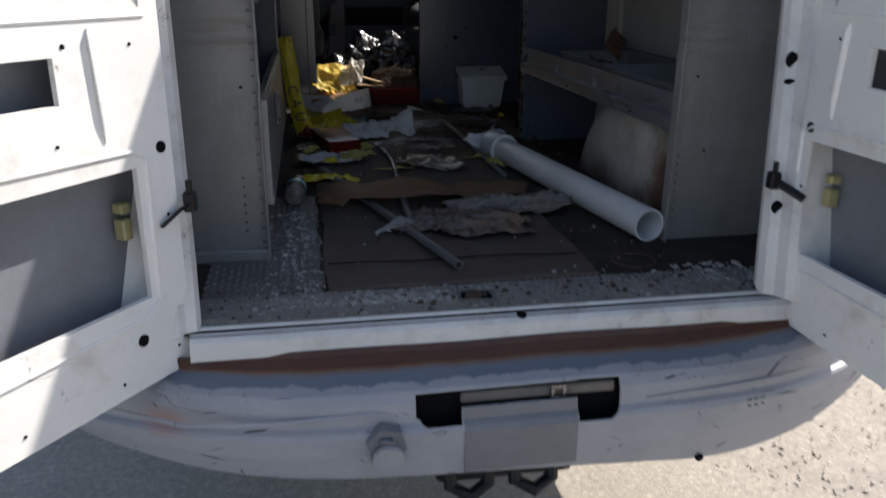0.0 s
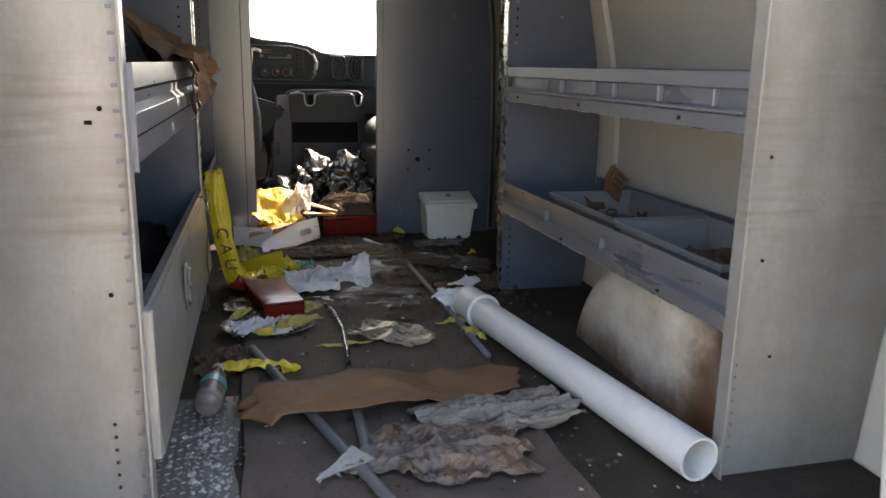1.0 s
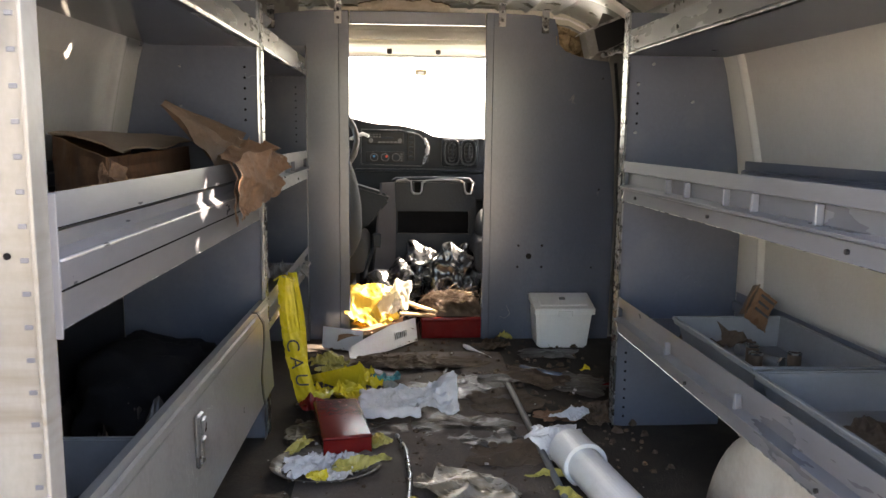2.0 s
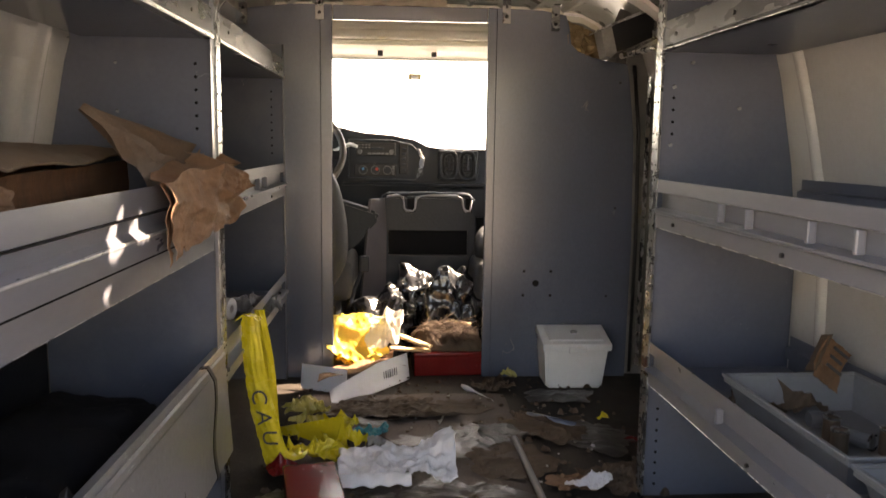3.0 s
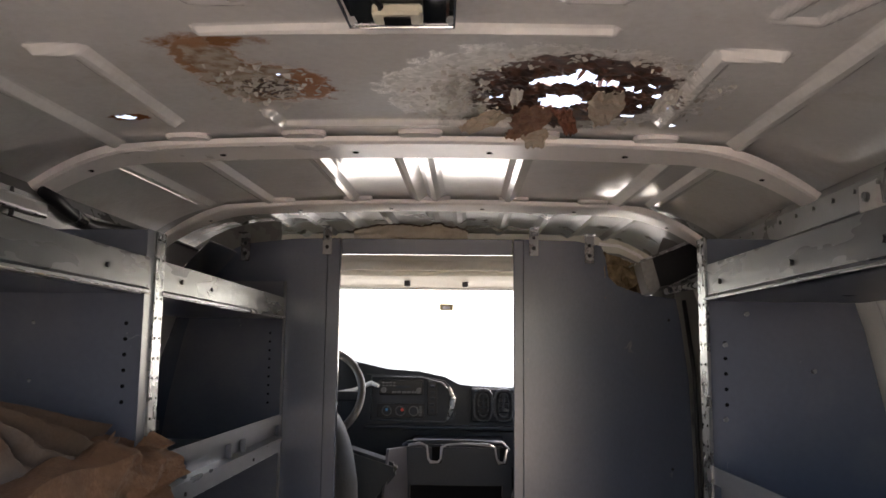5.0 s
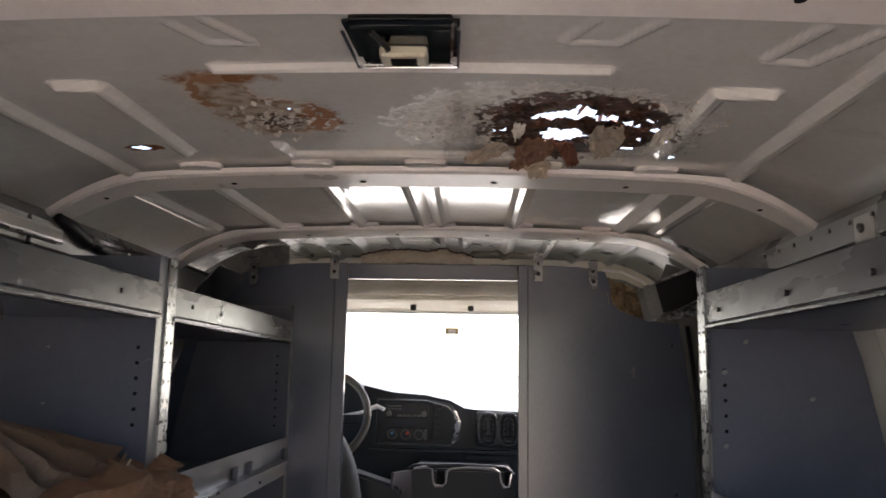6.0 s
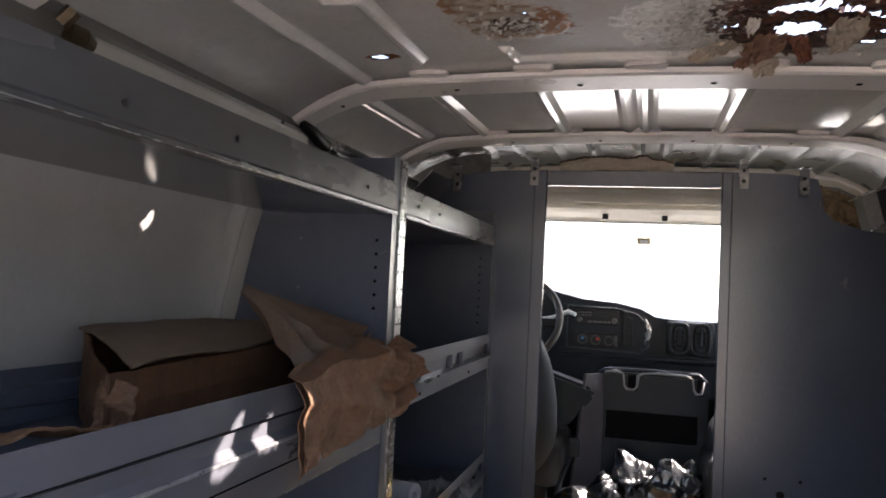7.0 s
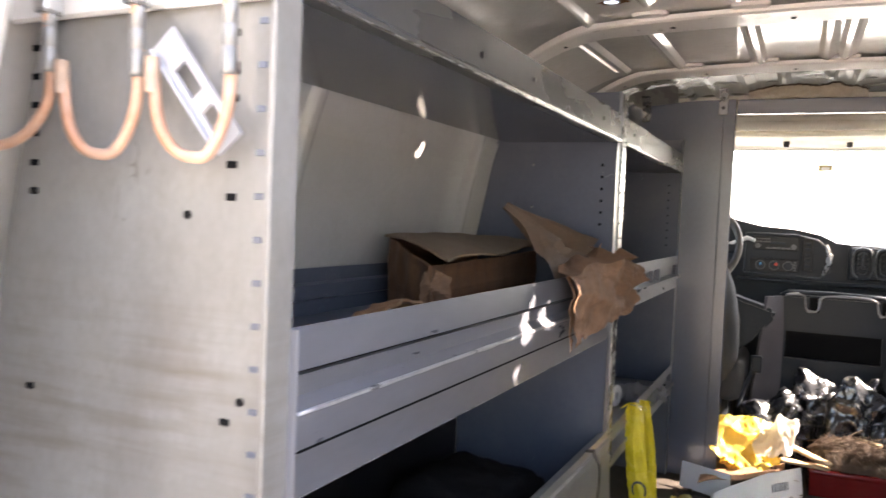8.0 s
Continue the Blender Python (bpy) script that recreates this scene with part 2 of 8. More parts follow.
def tube(bm, pts, r, n=10, caps=True, squash=1.0):
    """A round bar along points; r is a number or one radius a point."""
    pts = [Vector(p) for p in pts]
    rs = r if isinstance(r, (list, tuple)) else [r] * len(pts)
    rings, side = [], None
    for i, p in enumerate(pts):
        d = (pts[min(i + 1, len(pts) - 1)] - pts[max(i - 1, 0)]).normalized()
        if side is None:
            side = d.orthogonal().normalized()
        side = (side - d * side.dot(d)).normalized()
        up = d.cross(side)
        rings.append([bm.verts.new(p + rs[i] * (math.cos(2 * math.pi * k / n) * side + squash * math.sin(2 * math.pi * k / n) * up)) for k in range(n)])
    for a, b in zip(rings, rings[1:]):
        for k in range(n):
            bm.faces.new((a[k], a[(k + 1) % n], b[(k + 1) % n], b[k]))
    if caps:
        bm.faces.new(rings[0][::-1])
        bm.faces.new(rings[-1])
    return bm


def hollow(bm, p0, p1, r, wall, n=32):
    """A pipe open at both ends."""
    p0, p1 = Vector(p0), Vector(p1)
    d = (p1 - p0).normalized()
    s = d.orthogonal().normalized()
    u = d.cross(s)
    rings = [[bm.verts.new(p + rr * (math.cos(2 * math.pi * k / n) * s + math.sin(2 * math.pi * k / n) * u)) for k in range(n)]
             for p, rr in ((p0, r), (p1, r), (p1, r - wall), (p0, r - wall))]
    for i in range(4):
        a, b = rings[i], rings[(i + 1) % 4]
        for k in range(n):
            bm.faces.new((a[k], a[(k + 1) % n], b[(k + 1) % n], b[k]))
    return bm


def disc(bm, c, normal, r, n=10, depth=0.002):
    d = Vector(normal).normalized() * depth
    return tube(bm, [Vector(c) - d, Vector(c) + d], r, n)


def plate(us, vs, skip, thick, place, corner=0.0, seg=3):
    """A flat plate with openings. us, vs: grid lines; skip: cells (i, j) left open; place(u, v, w) gives the point."""
    bm = bmesh.new()
    grid = {}
    faces = []
    for i in range(len(us) - 1):
        for j in range(len(vs) - 1):
            if (i, j) in skip:
                continue
            q = []
            for a, b in ((i, j), (i + 1, j), (i + 1, j + 1), (i, j + 1)):
                if (a, b) not in grid:
                    grid[a, b] = bm.verts.new((us[a], vs[b], 0))
                q.append(grid[a, b])
            faces.append(bm.faces.new(q))
    r = bmesh.ops.extrude_face_region(bm, geom=faces)
    top = [v for v in r["geom"] if isinstance(v, bmesh.types.BMVert)]
    for v in top:
        v.co.z += thick
    if corner:
        es = [e for e in bm.edges if abs(e.verts[0].co.z - e.verts[1].co.z) > thick * 0.5 and len(e.link_faces) == 2
              and e.calc_face_angle(0) > 1.0]
        bmesh.ops.bevel(bm, geom=es, offset=corner, segments=seg, affect="EDGES", profile=0.5)
    for v in bm.verts:
        v.co = Vector(place(*v.co))
    return bm


def sheet(nu, nv, f, thick=0.0015):
    """A bent sheet: f(u, v) with u, v from 0 to 1, given a small thickness."""
    bm = bmesh.new()
    g = [[bm.verts.new(f(i / nu, j / nv)) for j in range(nv + 1)] for i in range(nu + 1)]
    for i in range(nu):
        for j in range(nv):
            bm.faces.new((g[i][j], g[i + 1][j], g[i + 1][j + 1], g[i][j + 1]))
    if thick:
        bmesh.ops.recalc_face_normals(bm, faces=bm.faces)
        bmesh.ops.solidify(bm, geom=bm.faces[:], thickness=thick)
    return bm


def dots(name, parent, material, spots, r, depth, normal=(0, 1, 0), n=12):
    """Small round heads or holes, each an object of its own on one shared mesh."""
    me = finish(disc(bmesh.new(), (0, 0, 0), normal, r, n, depth), name, material)
    for p in spots:
        piece(name, me, parent, Matrix.Translation(p))


def nz(x, y, z=0.0):
    return noise.noise(Vector((x, y, z)))


# ---- setting ----
YP = 2.66          # partition
YF = 3.75          # firewall
RAKE = 0.22        # the rear frame leans forward


def roof_z(x, y=1.5):
    """Inner face of the roof: it rises slowly towards the cab and curves down to the sides."""
    a = abs(x + 0.012)
    return 1.3515 + 0.03 * (y - 1.685) - 0.05 * a * a - 0.06 * max(0.0, (a - 0.57) / 0.20) ** 2


def bow_z(x, y):
    """Underside of a cross member, which dips away from the roof towards its ends."""
    a = abs(x + 0.012)
    return 1.331 + 0.03 * (y - 1.685) - 0.05 * a * a - 0.085 * max(0.0, (a - 0.50) / 0.25) ** 2


def wall_x(z):
    """Half width of the body at a height over its floor."""
    pts = [(-0.3, 0.86), (0, 0.87), (0.3, 0.9), (0.6, 0.9), (0.8, 0.875), (1.0, 0.835), (1.12, 0.80), (1.2, 0.775), (1.26, 0.76)]
    for (z0, a), (z1, b) in zip(pts, pts[1:]):
        if z <= z1:
            return a + (b - a) * (z - z0) / (z1 - z0)
    return pts[-1][1]


# ground
GZ = -0.66
bm = bmesh.new()
rings = [0, 0.6, 1.2, 1.8, 2.5, 3.5, 5, 8, 14, 30, 80, 250, 1200]
prev = None
for r in rings:
    ring = [bm.verts.new((r * math.cos(2 * math.pi * k / 48), r * math.sin(2 * math.pi * k / 48),
                          GZ + (0.012 * nz(r * math.cos(k / 7.6), r * math.sin(k / 7.6)) if r < 10 else 0))) for k in range(48)] if r else None
    if r and prev:
        for k in range(48):
            bm.faces.new((prev[k], prev[(k + 1) % 48], ring[(k + 1) % 48], ring[k]))
    elif r:
        bm.faces.new(ring)
    prev = ring or prev
solid("ground", bm, gravel, "pale sunlit dry gravel ground under the van", "ground", kind="structure")

# van floor
floor = solid("floor", bx(-0.86, 0.86, 0.0, YF, -0.03, 0.0), floor_dirt, "dirty bare steel floor of the cargo van, strewn with grit", "floor", kind="structure")


# body sides
def side_wall(name, s, openings, label):
    ys = [0.0, 0.30, 0.66, 0.78, 1.50, 1.60, 2.25, 2.80, 2.92, 3.02, 3.62, YF]
    zs = [-0.06, 0.0, 0.3, 0.6, 0.76, 0.9, 1.0, 1.12, 1.2, 1.26]
    skip = {(i, j) for i in range(len(ys) - 1) for j in range(len(zs) - 1) if openings(ys[i], zs[j])}
    w = solid(name, plate(ys, zs, skip, 0.03, lambda u, v, t: (s * (wall_x(v) + t), u + (RAKE * v if u < 0.01 else 0), v)), inner_paint, label, "wall", kind="structure")
    return w


wall_left = side_wall("wall_west", -1, lambda y, z: 3.0 <= y < 3.6 and 0.76 <= z < 1.2, "grey painted sheet-metal side of the van behind shelving")
wall_right = side_wall("wall_east", 1, lambda y, z: 3.0 <= y < 3.6 and 0.76 <= z < 1.2, "grey painted sheet-metal side of the van behind shelving")


def pillar(s, y, w, parent, z0=0.0, z1=1.2, lean=0.03, proud=0.014):
    """Pressed rib that runs up the body side with rounded shoulders."""
    bm = bmesh.new()
    n = 14
    rows = []
    prof = [(-0.5, 0.001), (-0.36, 0.35), (-0.26, 0.85), (-0.12, 1.0), (0.12, 1.0), (0.26, 0.85), (0.36, 0.35), (0.5, 0.001)]
    for i in range(n + 1):
        z = z0 + (z1 - z0) * i / n
        x = wall_x(z)
        rows.append([bm.verts.new((s * (x - proud * d - 0.0005), y + w * e + lean * (z - 0.9) + 0.25 * lean * max(0.0, z - 0.9) ** 0.5, z)) for e, d in prof])
    for a, b in zip(rows, rows[1:]):
        for k in range(len(a) - 1):
            bm.faces.new((a[k], a[k + 1], b[k + 1], b[k]))
    part("side_pillar", bm, inner_paint, parent, "ribbed body pillar", smooth=True)


for y, w in ((0.885, 0.045), (1.612, 0.06)):
    pillar(-1, y, w, wall_left, lean=0.0 if y > 1.5 else 0.08)
seam = bmesh.new()
tube(seam, [(-wall_x(z) + 0.004, 0.820 - 0.10 * (z - 0.8) + 0.004 * nz(z * 9, 2), z) for z in (0.72, 0.80, 0.88, 0.96, 1.0, 1.04)], 0.0035, 6)
part("wall_seam", seam, dimmed_grey, wall_left, "dark open seam in the sheet metal")
pillar(1, 0.80, 0.045, wall_right, lean=0.08)
pillar(1, 1.625, 0.035, wall_right, lean=0.05)
for y in (2.05, 2.62):
    pillar(1, y, 0.09, wall_right)

# roof: plain bays as a sheet with pressed beads; the rusted bay is built on its own
BOWS = (0.875, 1.685, 2.385)


def bead(x, y, lines):
    d = 0.0
    for x0, y0, x1, y1, w, h in lines:
        ax, ay = x - x0, y - y0
        dx, dy = x1 - x0, y1 - y0
        t = max(0, min(1, (ax * dx + ay * dy) / (dx * dx + dy * dy)))
        r = math.hypot(ax - t * dx, ay - t * dy)
        d = max(d, h * max(0, min(1, 1.5 - 1.5 * r / w)))
    return d


def roof_bay(y0, y1, step, lines, keep=lambda x, y: True):
    bm = bmesh.new()
    nx, ny = int(1.60 / step), max(2, int((y1 - y0) / step))
    g = {}
    for i in range(nx + 1):
        for j in range(ny + 1):
            x, y = -0.80 + 1.60 * i / nx, y0 + (y1 - y0) * j / ny
            g[i, j] = bm.verts.new((x, y, roof_z(x, y) - bead(x, y, lines)))
    for i in range(nx):
        for j in range(ny):
            x, y = -0.80 + 1.60 * (i + 0.5) / nx, y0 + (y1 - y0) * (j + 0.5) / ny
            if keep(x, y):
                bm.faces.new((g[i, j], g[i + 1, j], g[i + 1, j + 1], g[i, j + 1]))
    return bm


def beads_along(y0, y1, xs):
    return [(x, y0 + 0.03, x, y1 - 0.03, 0.020, 0.013) for x in xs]


ceiling = solid("ceiling", roof_bay(0.44, 0.92, 0.02, beads_along(0.45, 0.84, (-0.5, -0.25, 0.25, 0.5))), roof_paint,
                "glossy grey pressed sheet-metal roof inside the van", "ceiling", kind="structure")


# the rusted bay
def hole_mask(x, y):
    """Above zero where the roof is eaten away."""
    u, v = (x - 0.240) / 0.182, (y - 1.372) / 0.170
    n = noise.fractal(Vector((x * 17.6, y * 17.6, 3.1)), 0.6, 2.1, 5)
    return 0.62 - (u * u + v * v) + 0.75 * n


BAY = [(-0.2282, 1.1203, 0.2541, 1.1249, 0.0118, 0.0096), (-0.2237, 1.5407, 0.2541, 1.5407, 0.0118, 0.0096), (-0.2391, 1.4752, -0.23, 1.548, 0.0118, 0.0112),
       (-0.402, 1.172, -0.408, 1.5116, 0.0164, 0.012), (-0.447, 1.165, -0.402, 1.172, 0.0164, 0.012), (-0.572, 0.97, -0.562, 1.63, 0.018, 0.0128),
       (0.405, 1.190, 0.4088, 1.5116, 0.0164, 0.012), (0.405, 1.190, 0.470, 1.185, 0.0164, 0.012), (0.555, 0.97, 0.572, 1.63, 0.02, 0.0128),
       (-0.236, 0.99, -0.212, 1.045, 0.01, 0.003), (-0.212, 1.045, -0.165, 1.05, 0.01, 0.003), (-0.195, 0.985, -0.165, 1.04, 0.01, 0.003),
       (0.2, 1.045, 0.25, 1.045, 0.01, 0.003), (0.25, 1.045, 0.285, 0.985, 0.01, 0.003), (0.19, 1.04, 0.215, 0.985, 0.01, 0.003),
       (0.43, 1.08, 0.475, 1.085, 0.012, 0.004), (0.475, 1.085, 0.51, 0.99, 0.012, 0.004), (0.425, 1.07, 0.45, 0.985, 0.012, 0.004)]


def lobe(x, y, cx, cy, rx, ry, n):
    return 1 - ((x - cx) / rx) ** 2 - ((y - cy) / ry) ** 2 + n > 0


def kept(x, y):
    """False where the sheet has rusted right through."""
    n = 1.1 * noise.fractal(Vector((x * 22, y * 22, 7.7)), 0.6, 2.0, 4)
    if lobe(x, y, 0.2159, 1.316, 0.0364, 0.0173, 0.8 * n) or lobe(x, y, 0.2486, 1.2978, 0.0237, 0.0218, 0.8 * n) or lobe(x, y, 0.2359, 1.4115, 0.0291, 0.0282, 0.8 * n) or lobe(x, y, 0.2841, 1.3205, 0.0164, 0.0109, 0.8 * n):
        return False
    for cx, cy, r in ((0.1313, 1.3979, 0.0073), (0.1194, 1.4115, 0.0055), (0.3451, 1.4843, 0.0073), (0.3697, 1.3751, 0.0082), (0.3542, 1.3296, 0.0064), (0.4225, 1.5325, 0.0073), (0.4088, 1.5207, 0.0055), (0.3861, 1.4206, 0.0055), (0.336, 1.3569, 0.0046), (0.3497, 1.4297, 0.0055), (0.3178, 1.3387, 0.0055)):
        if lobe(x, y, cx, cy, r * 1.3, r, 0.8 * n):
            return False
    if lobe(x, y, -0.4739, 1.4798, 0.0175, 0.0115, n) or lobe(x, y, -0.1782, 1.2932, 0.0036, 0.0036, 0):
        return False
    return True


def rust_paint():
    """Grey paint that flakes to dark rust round two worn places."""
    m = roof_paint.copy()
    m.name = "flaking rusted roof paint"
    t = m.node_tree
    N, L = t.nodes.new, t.links.new
    b = t.nodes["Principled BSDF"]
    base = b.inputs["Base Color"].links[0].from_socket
    rsock = b.inputs["Roughness"].links[0].from_socket
    co = N("ShaderNodeTexCoord").outputs["Object"]

    def spot(cx, cy, rx, ry, scale, amp):
        mp = N("ShaderNodeMapping")
        mp.inputs["Location"].default_value = (-cx / rx, -cy / ry, 0)
        mp.inputs["Scale"].default_value = (1 / rx, 1 / ry, 0)
        L(co, mp.inputs[0])
        ln = N("ShaderNodeVectorMath")
        ln.operation = "LENGTH"
        L(mp.outputs[0], ln.inputs[0])
        n = N("ShaderNodeTexNoise")
        n.inputs["Scale"].default_value, n.inputs["Detail"].default_value, n.inputs["Roughness"].default_value = scale, 8, 0.7
        L(co, n.inputs[0])
        a = N("ShaderNodeMath")
        a.operation = "MULTIPLY_ADD"
        L(n.outputs[0], a.inputs[0])
        a.inputs[1].default_value, a.inputs[2].default_value = amp, -amp / 2
        s = N("ShaderNodeMath")
        s.operation = "ADD"
        L(ln.outputs["Value"], s.inputs[0])
        L(a.outputs[0], s.inputs[1])
        return s.outputs[0]

    def step(src, a, z):
        r = N("ShaderNodeMapRange")
        r.inputs[1].default_value, r.inputs[2].default_value, r.inputs[3].default_value, r.inputs[4].default_value = a, z, 1.0, 0.0
        L(src, r.inputs[0])
        return r.outputs[0]

    def over(fac, under, col):
        x = N("ShaderNodeMix")
        x.data_type = "RGBA"
        L(fac, x.inputs[0])
        L(under, x.inputs[6])
        if hasattr(col, "is_output"):
            L(col, x.inputs[7])
        else:
            x.inputs[7].default_value = (*col, 1)
        return x.outputs[2]

    def least(p, q):
        m = N("ShaderNodeMath")
        m.operation = "MINIMUM"
        L(p, m.inputs[0])
        L(q, m.inputs[1])
        return m.outputs[0]

    a = spot(0.204, 1.3751, 0.2457, 0.2048, 29, 0.75)
    a2 = spot(0.240, 1.372, 0.1865, 0.190, 24, 0.75)
    c = least(spot(-0.2054, 1.3296, 0.091, 0.1001, 26, 1.2), least(spot(-0.2555, 1.2295, 0.0501, 0.091, 31, 1.4), spot(-0.1509, 1.3387, 0.0364, 0.0774, 31, 1.4)))
    c2 = least(spot(-0.2146, 1.3296, 0.0801, 0.091, 26, 1.2), spot(-0.2509, 1.2295, 0.0382, 0.0819, 31, 1.4))
    c3 = spot(-0.2054, 1.3478, 0.0774, 0.0819, 94, 2.8)
    d = spot(-0.4700, 1.4840, 0.036, 0.022, 60, 1.6)
    fl = N("ShaderNodeTexVoronoi")
    fl.inputs["Scale"].default_value = 130
    L(co, fl.inputs[0])
    fr = N("ShaderNodeValToRGB")
    fr.color_ramp.elements[0].color, fr.color_ramp.elements[1].color = (0.50, 0.48, 0.45, 1), (0.82, 0.80, 0.77, 1)
    L(fl.outputs["Color"], fr.inputs[0])
    rn = N("ShaderNodeTexNoise")
    rn.inputs["Scale"].default_value, rn.inputs["Detail"].default_value = 45, 8
    L(co, rn.inputs[0])
    rr = N("ShaderNodeValToRGB")
    rr.color_ramp.elements[0].color, rr.color_ramp.elements[1].color = (0.018, 0.007, 0.005, 1), (0.13, 0.045, 0.022, 1)
    rr.color_ramp.elements[0].position, rr.color_ramp.elements[1].position = 0.35, 0.7
    L(rn.outputs[0], rr.inputs[0])
    orr = N("ShaderNodeValToRGB")
    orr.color_ramp.elements[0].color, orr.color_ramp.elements[1].color = (0.24, 0.13, 0.065, 1), (0.46, 0.40, 0.33, 1)
    orr.color_ramp.elements[0].position, orr.color_ramp.elements[1].position = 0.36, 0.56
    L(rn.outputs[0], orr.inputs[0])
    out = over(step(a, 0.95, 1.0), base, fr.outputs[0])
    out = over(step(a2, 0.82, 0.86), out, rr.outputs[0])
    out = over(step(c, 0.80, 0.98), out, (0.30, 0.14, 0.055))
    ring = spot(-0.1418, 1.3387, 0.0501, 0.0864, 37, 1.8)
    out = over(step(c2, 0.84, 0.92), out, orr.outputs[0])
    out = over(step(ring, 0.55, 0.8), out, (0.33, 0.12, 0.035))
    streak = spot(-0.2373, 1.1613, 0.1092, 0.041, 44, 1.6)
    out = over(step(streak, 0.30, 0.75), out, (0.36, 0.165, 0.065))
    out = over(step(c3, 0.42, 0.48), out, (0.06, 0.025, 0.015))
    out = over(step(d, 0.75, 0.95), out, (0.27, 0.11, 0.045))
    L(out, b.inputs["Base Color"])
    mx = N("ShaderNodeMath")
    mx.operation = "MAXIMUM"
    L(step(a, 0.95, 1.0), mx.inputs[0])
    L(step(c, 0.86, 0.98), mx.inputs[1])
    mm = N("ShaderNodeMath")
    mm.operation = "MULTIPLY_ADD"
    L(mx.outputs[0], mm.inputs[0])
    mm.inputs[1].default_value = 0.5
    L(rsock, mm.inputs[2])
    L(mm.outputs[0], b.inputs["Roughness"])
    bp = N("ShaderNodeBump")
    bp.inputs["Strength"].default_value, bp.inputs["Distance"].default_value = 0.8, 0.004
    ml = N("ShaderNodeMath")
    ml.operation = "MULTIPLY"
    L(mx.outputs[0], ml.inputs[0])
    L(rn.outputs[0], ml.inputs[1])
    L(ml.outputs[0], bp.inputs["Height"])
    L(bp.outputs[0], b.inputs["Normal"])
    return m


rust_roof = rust_paint()


def sun_trim_flap(x0, y0, y1, h):
    """Ragged upright flap added outside a hole, out of view, to cut down the sun it lets in."""
    return sheet(14, 5, lambda u, v: (x0 + 0.012 * v + 0.004 * nz(u * 7, 2), y0 + (y1 - y0) * u, roof_z(x0, y0) + 0.002 + (h + 0.25 * h * nz(u * 9, y0 * 30)) * v), 0.001)


# unseen flaps above the roof that narrow the sun spots on the shelving
for x0, y0, y1, h in ((0.286, 1.2705, 1.3433, 0.04), (0.2814, 1.3706, 1.4525, 0.045), (0.2404, 1.2841, 1.3205, 0.014)):
    part("sun_trim_flap", sun_trim_flap(x0, y0, y1, h), rust_band, ceiling)
bm = roof_bay(0.92, 1.685, 0.005, BAY, kept)
for v in bm.verts:
    h = hole_mask(v.co.x, v.co.y)
    if h > 0.1:
        v.co.z += 0.006 * nz(v.co.x * 60, v.co.y * 60) + 0.004 * nz(v.co.x * 140, v.co.y * 140)
part("roof_panel", bm, rust_roof, ceiling, "roof sheet rusted through with a ragged hole and peeling paint")
# peeling paint round the hole
rnd = random.Random(21)
flakes = bmesh.new()
for k in range(430):
    a, q = rnd.uniform(0, 6.283), rnd.gauss(1.0, 0.10)
    x, y = 0.2587 + 0.1865 * q * math.cos(a), 1.3842 + 0.1729 * q * math.sin(a)
    if k % 3 == 0:
        x, y = -0.21 + rnd.gauss(0, 0.041), 1.3296 + rnd.gauss(0, 0.046)
    elif k % 3 == 1:
        x, y = 0.0721 + rnd.gauss(0, 0.032), 1.3751 + rnd.gauss(0, 0.073)
    if y > 1.55:
        continue
    r = rnd.uniform(0.002, 0.007)
    z = roof_z(x, y) - 0.0015
    b0 = rnd.uniform(0, 6.283)
    n = rnd.choice((4, 5, 6))
    tip = rnd.uniform(0.001, 0.006)
    vs = [flakes.verts.new((x + r * rnd.uniform(0.6, 1.2) * math.cos(b0 + 6.283 * i / n), y + r * rnd.uniform(0.6, 1.2) * math.sin(b0 + 6.283 * i / n), z - (tip if i < n // 2 else 0.0005))) for i in range(n)]
    flakes.faces.new(vs)
flake_paint = surf("curled grey paint flake", (0.56, 0.53, 0.48), 0.6, var=0.25, scale=30, stain=(0.30, 0.19, 0.12), amount=0.3, stain_scale=25, bump=0.1)
tagged(part("paint_flake", flakes, flake_paint, ceiling), kind="stuff")
tan_flake = surf("tan layered flake", (0.52, 0.44, 0.35), 0.8, var=0.35, scale=18, fine=120, stain=(0.22, 0.10, 0.05), amount=0.42, stain_scale=18, bump=0.2, stretch=(0.5, 2.5, 1))
pink_rust = surf("pinkish layered rust", (0.30, 0.165, 0.11), 0.85, var=0.5, scale=26, fine=150, stain=(0.10, 0.035, 0.02), amount=0.5, stain_scale=22, bump=0.25)
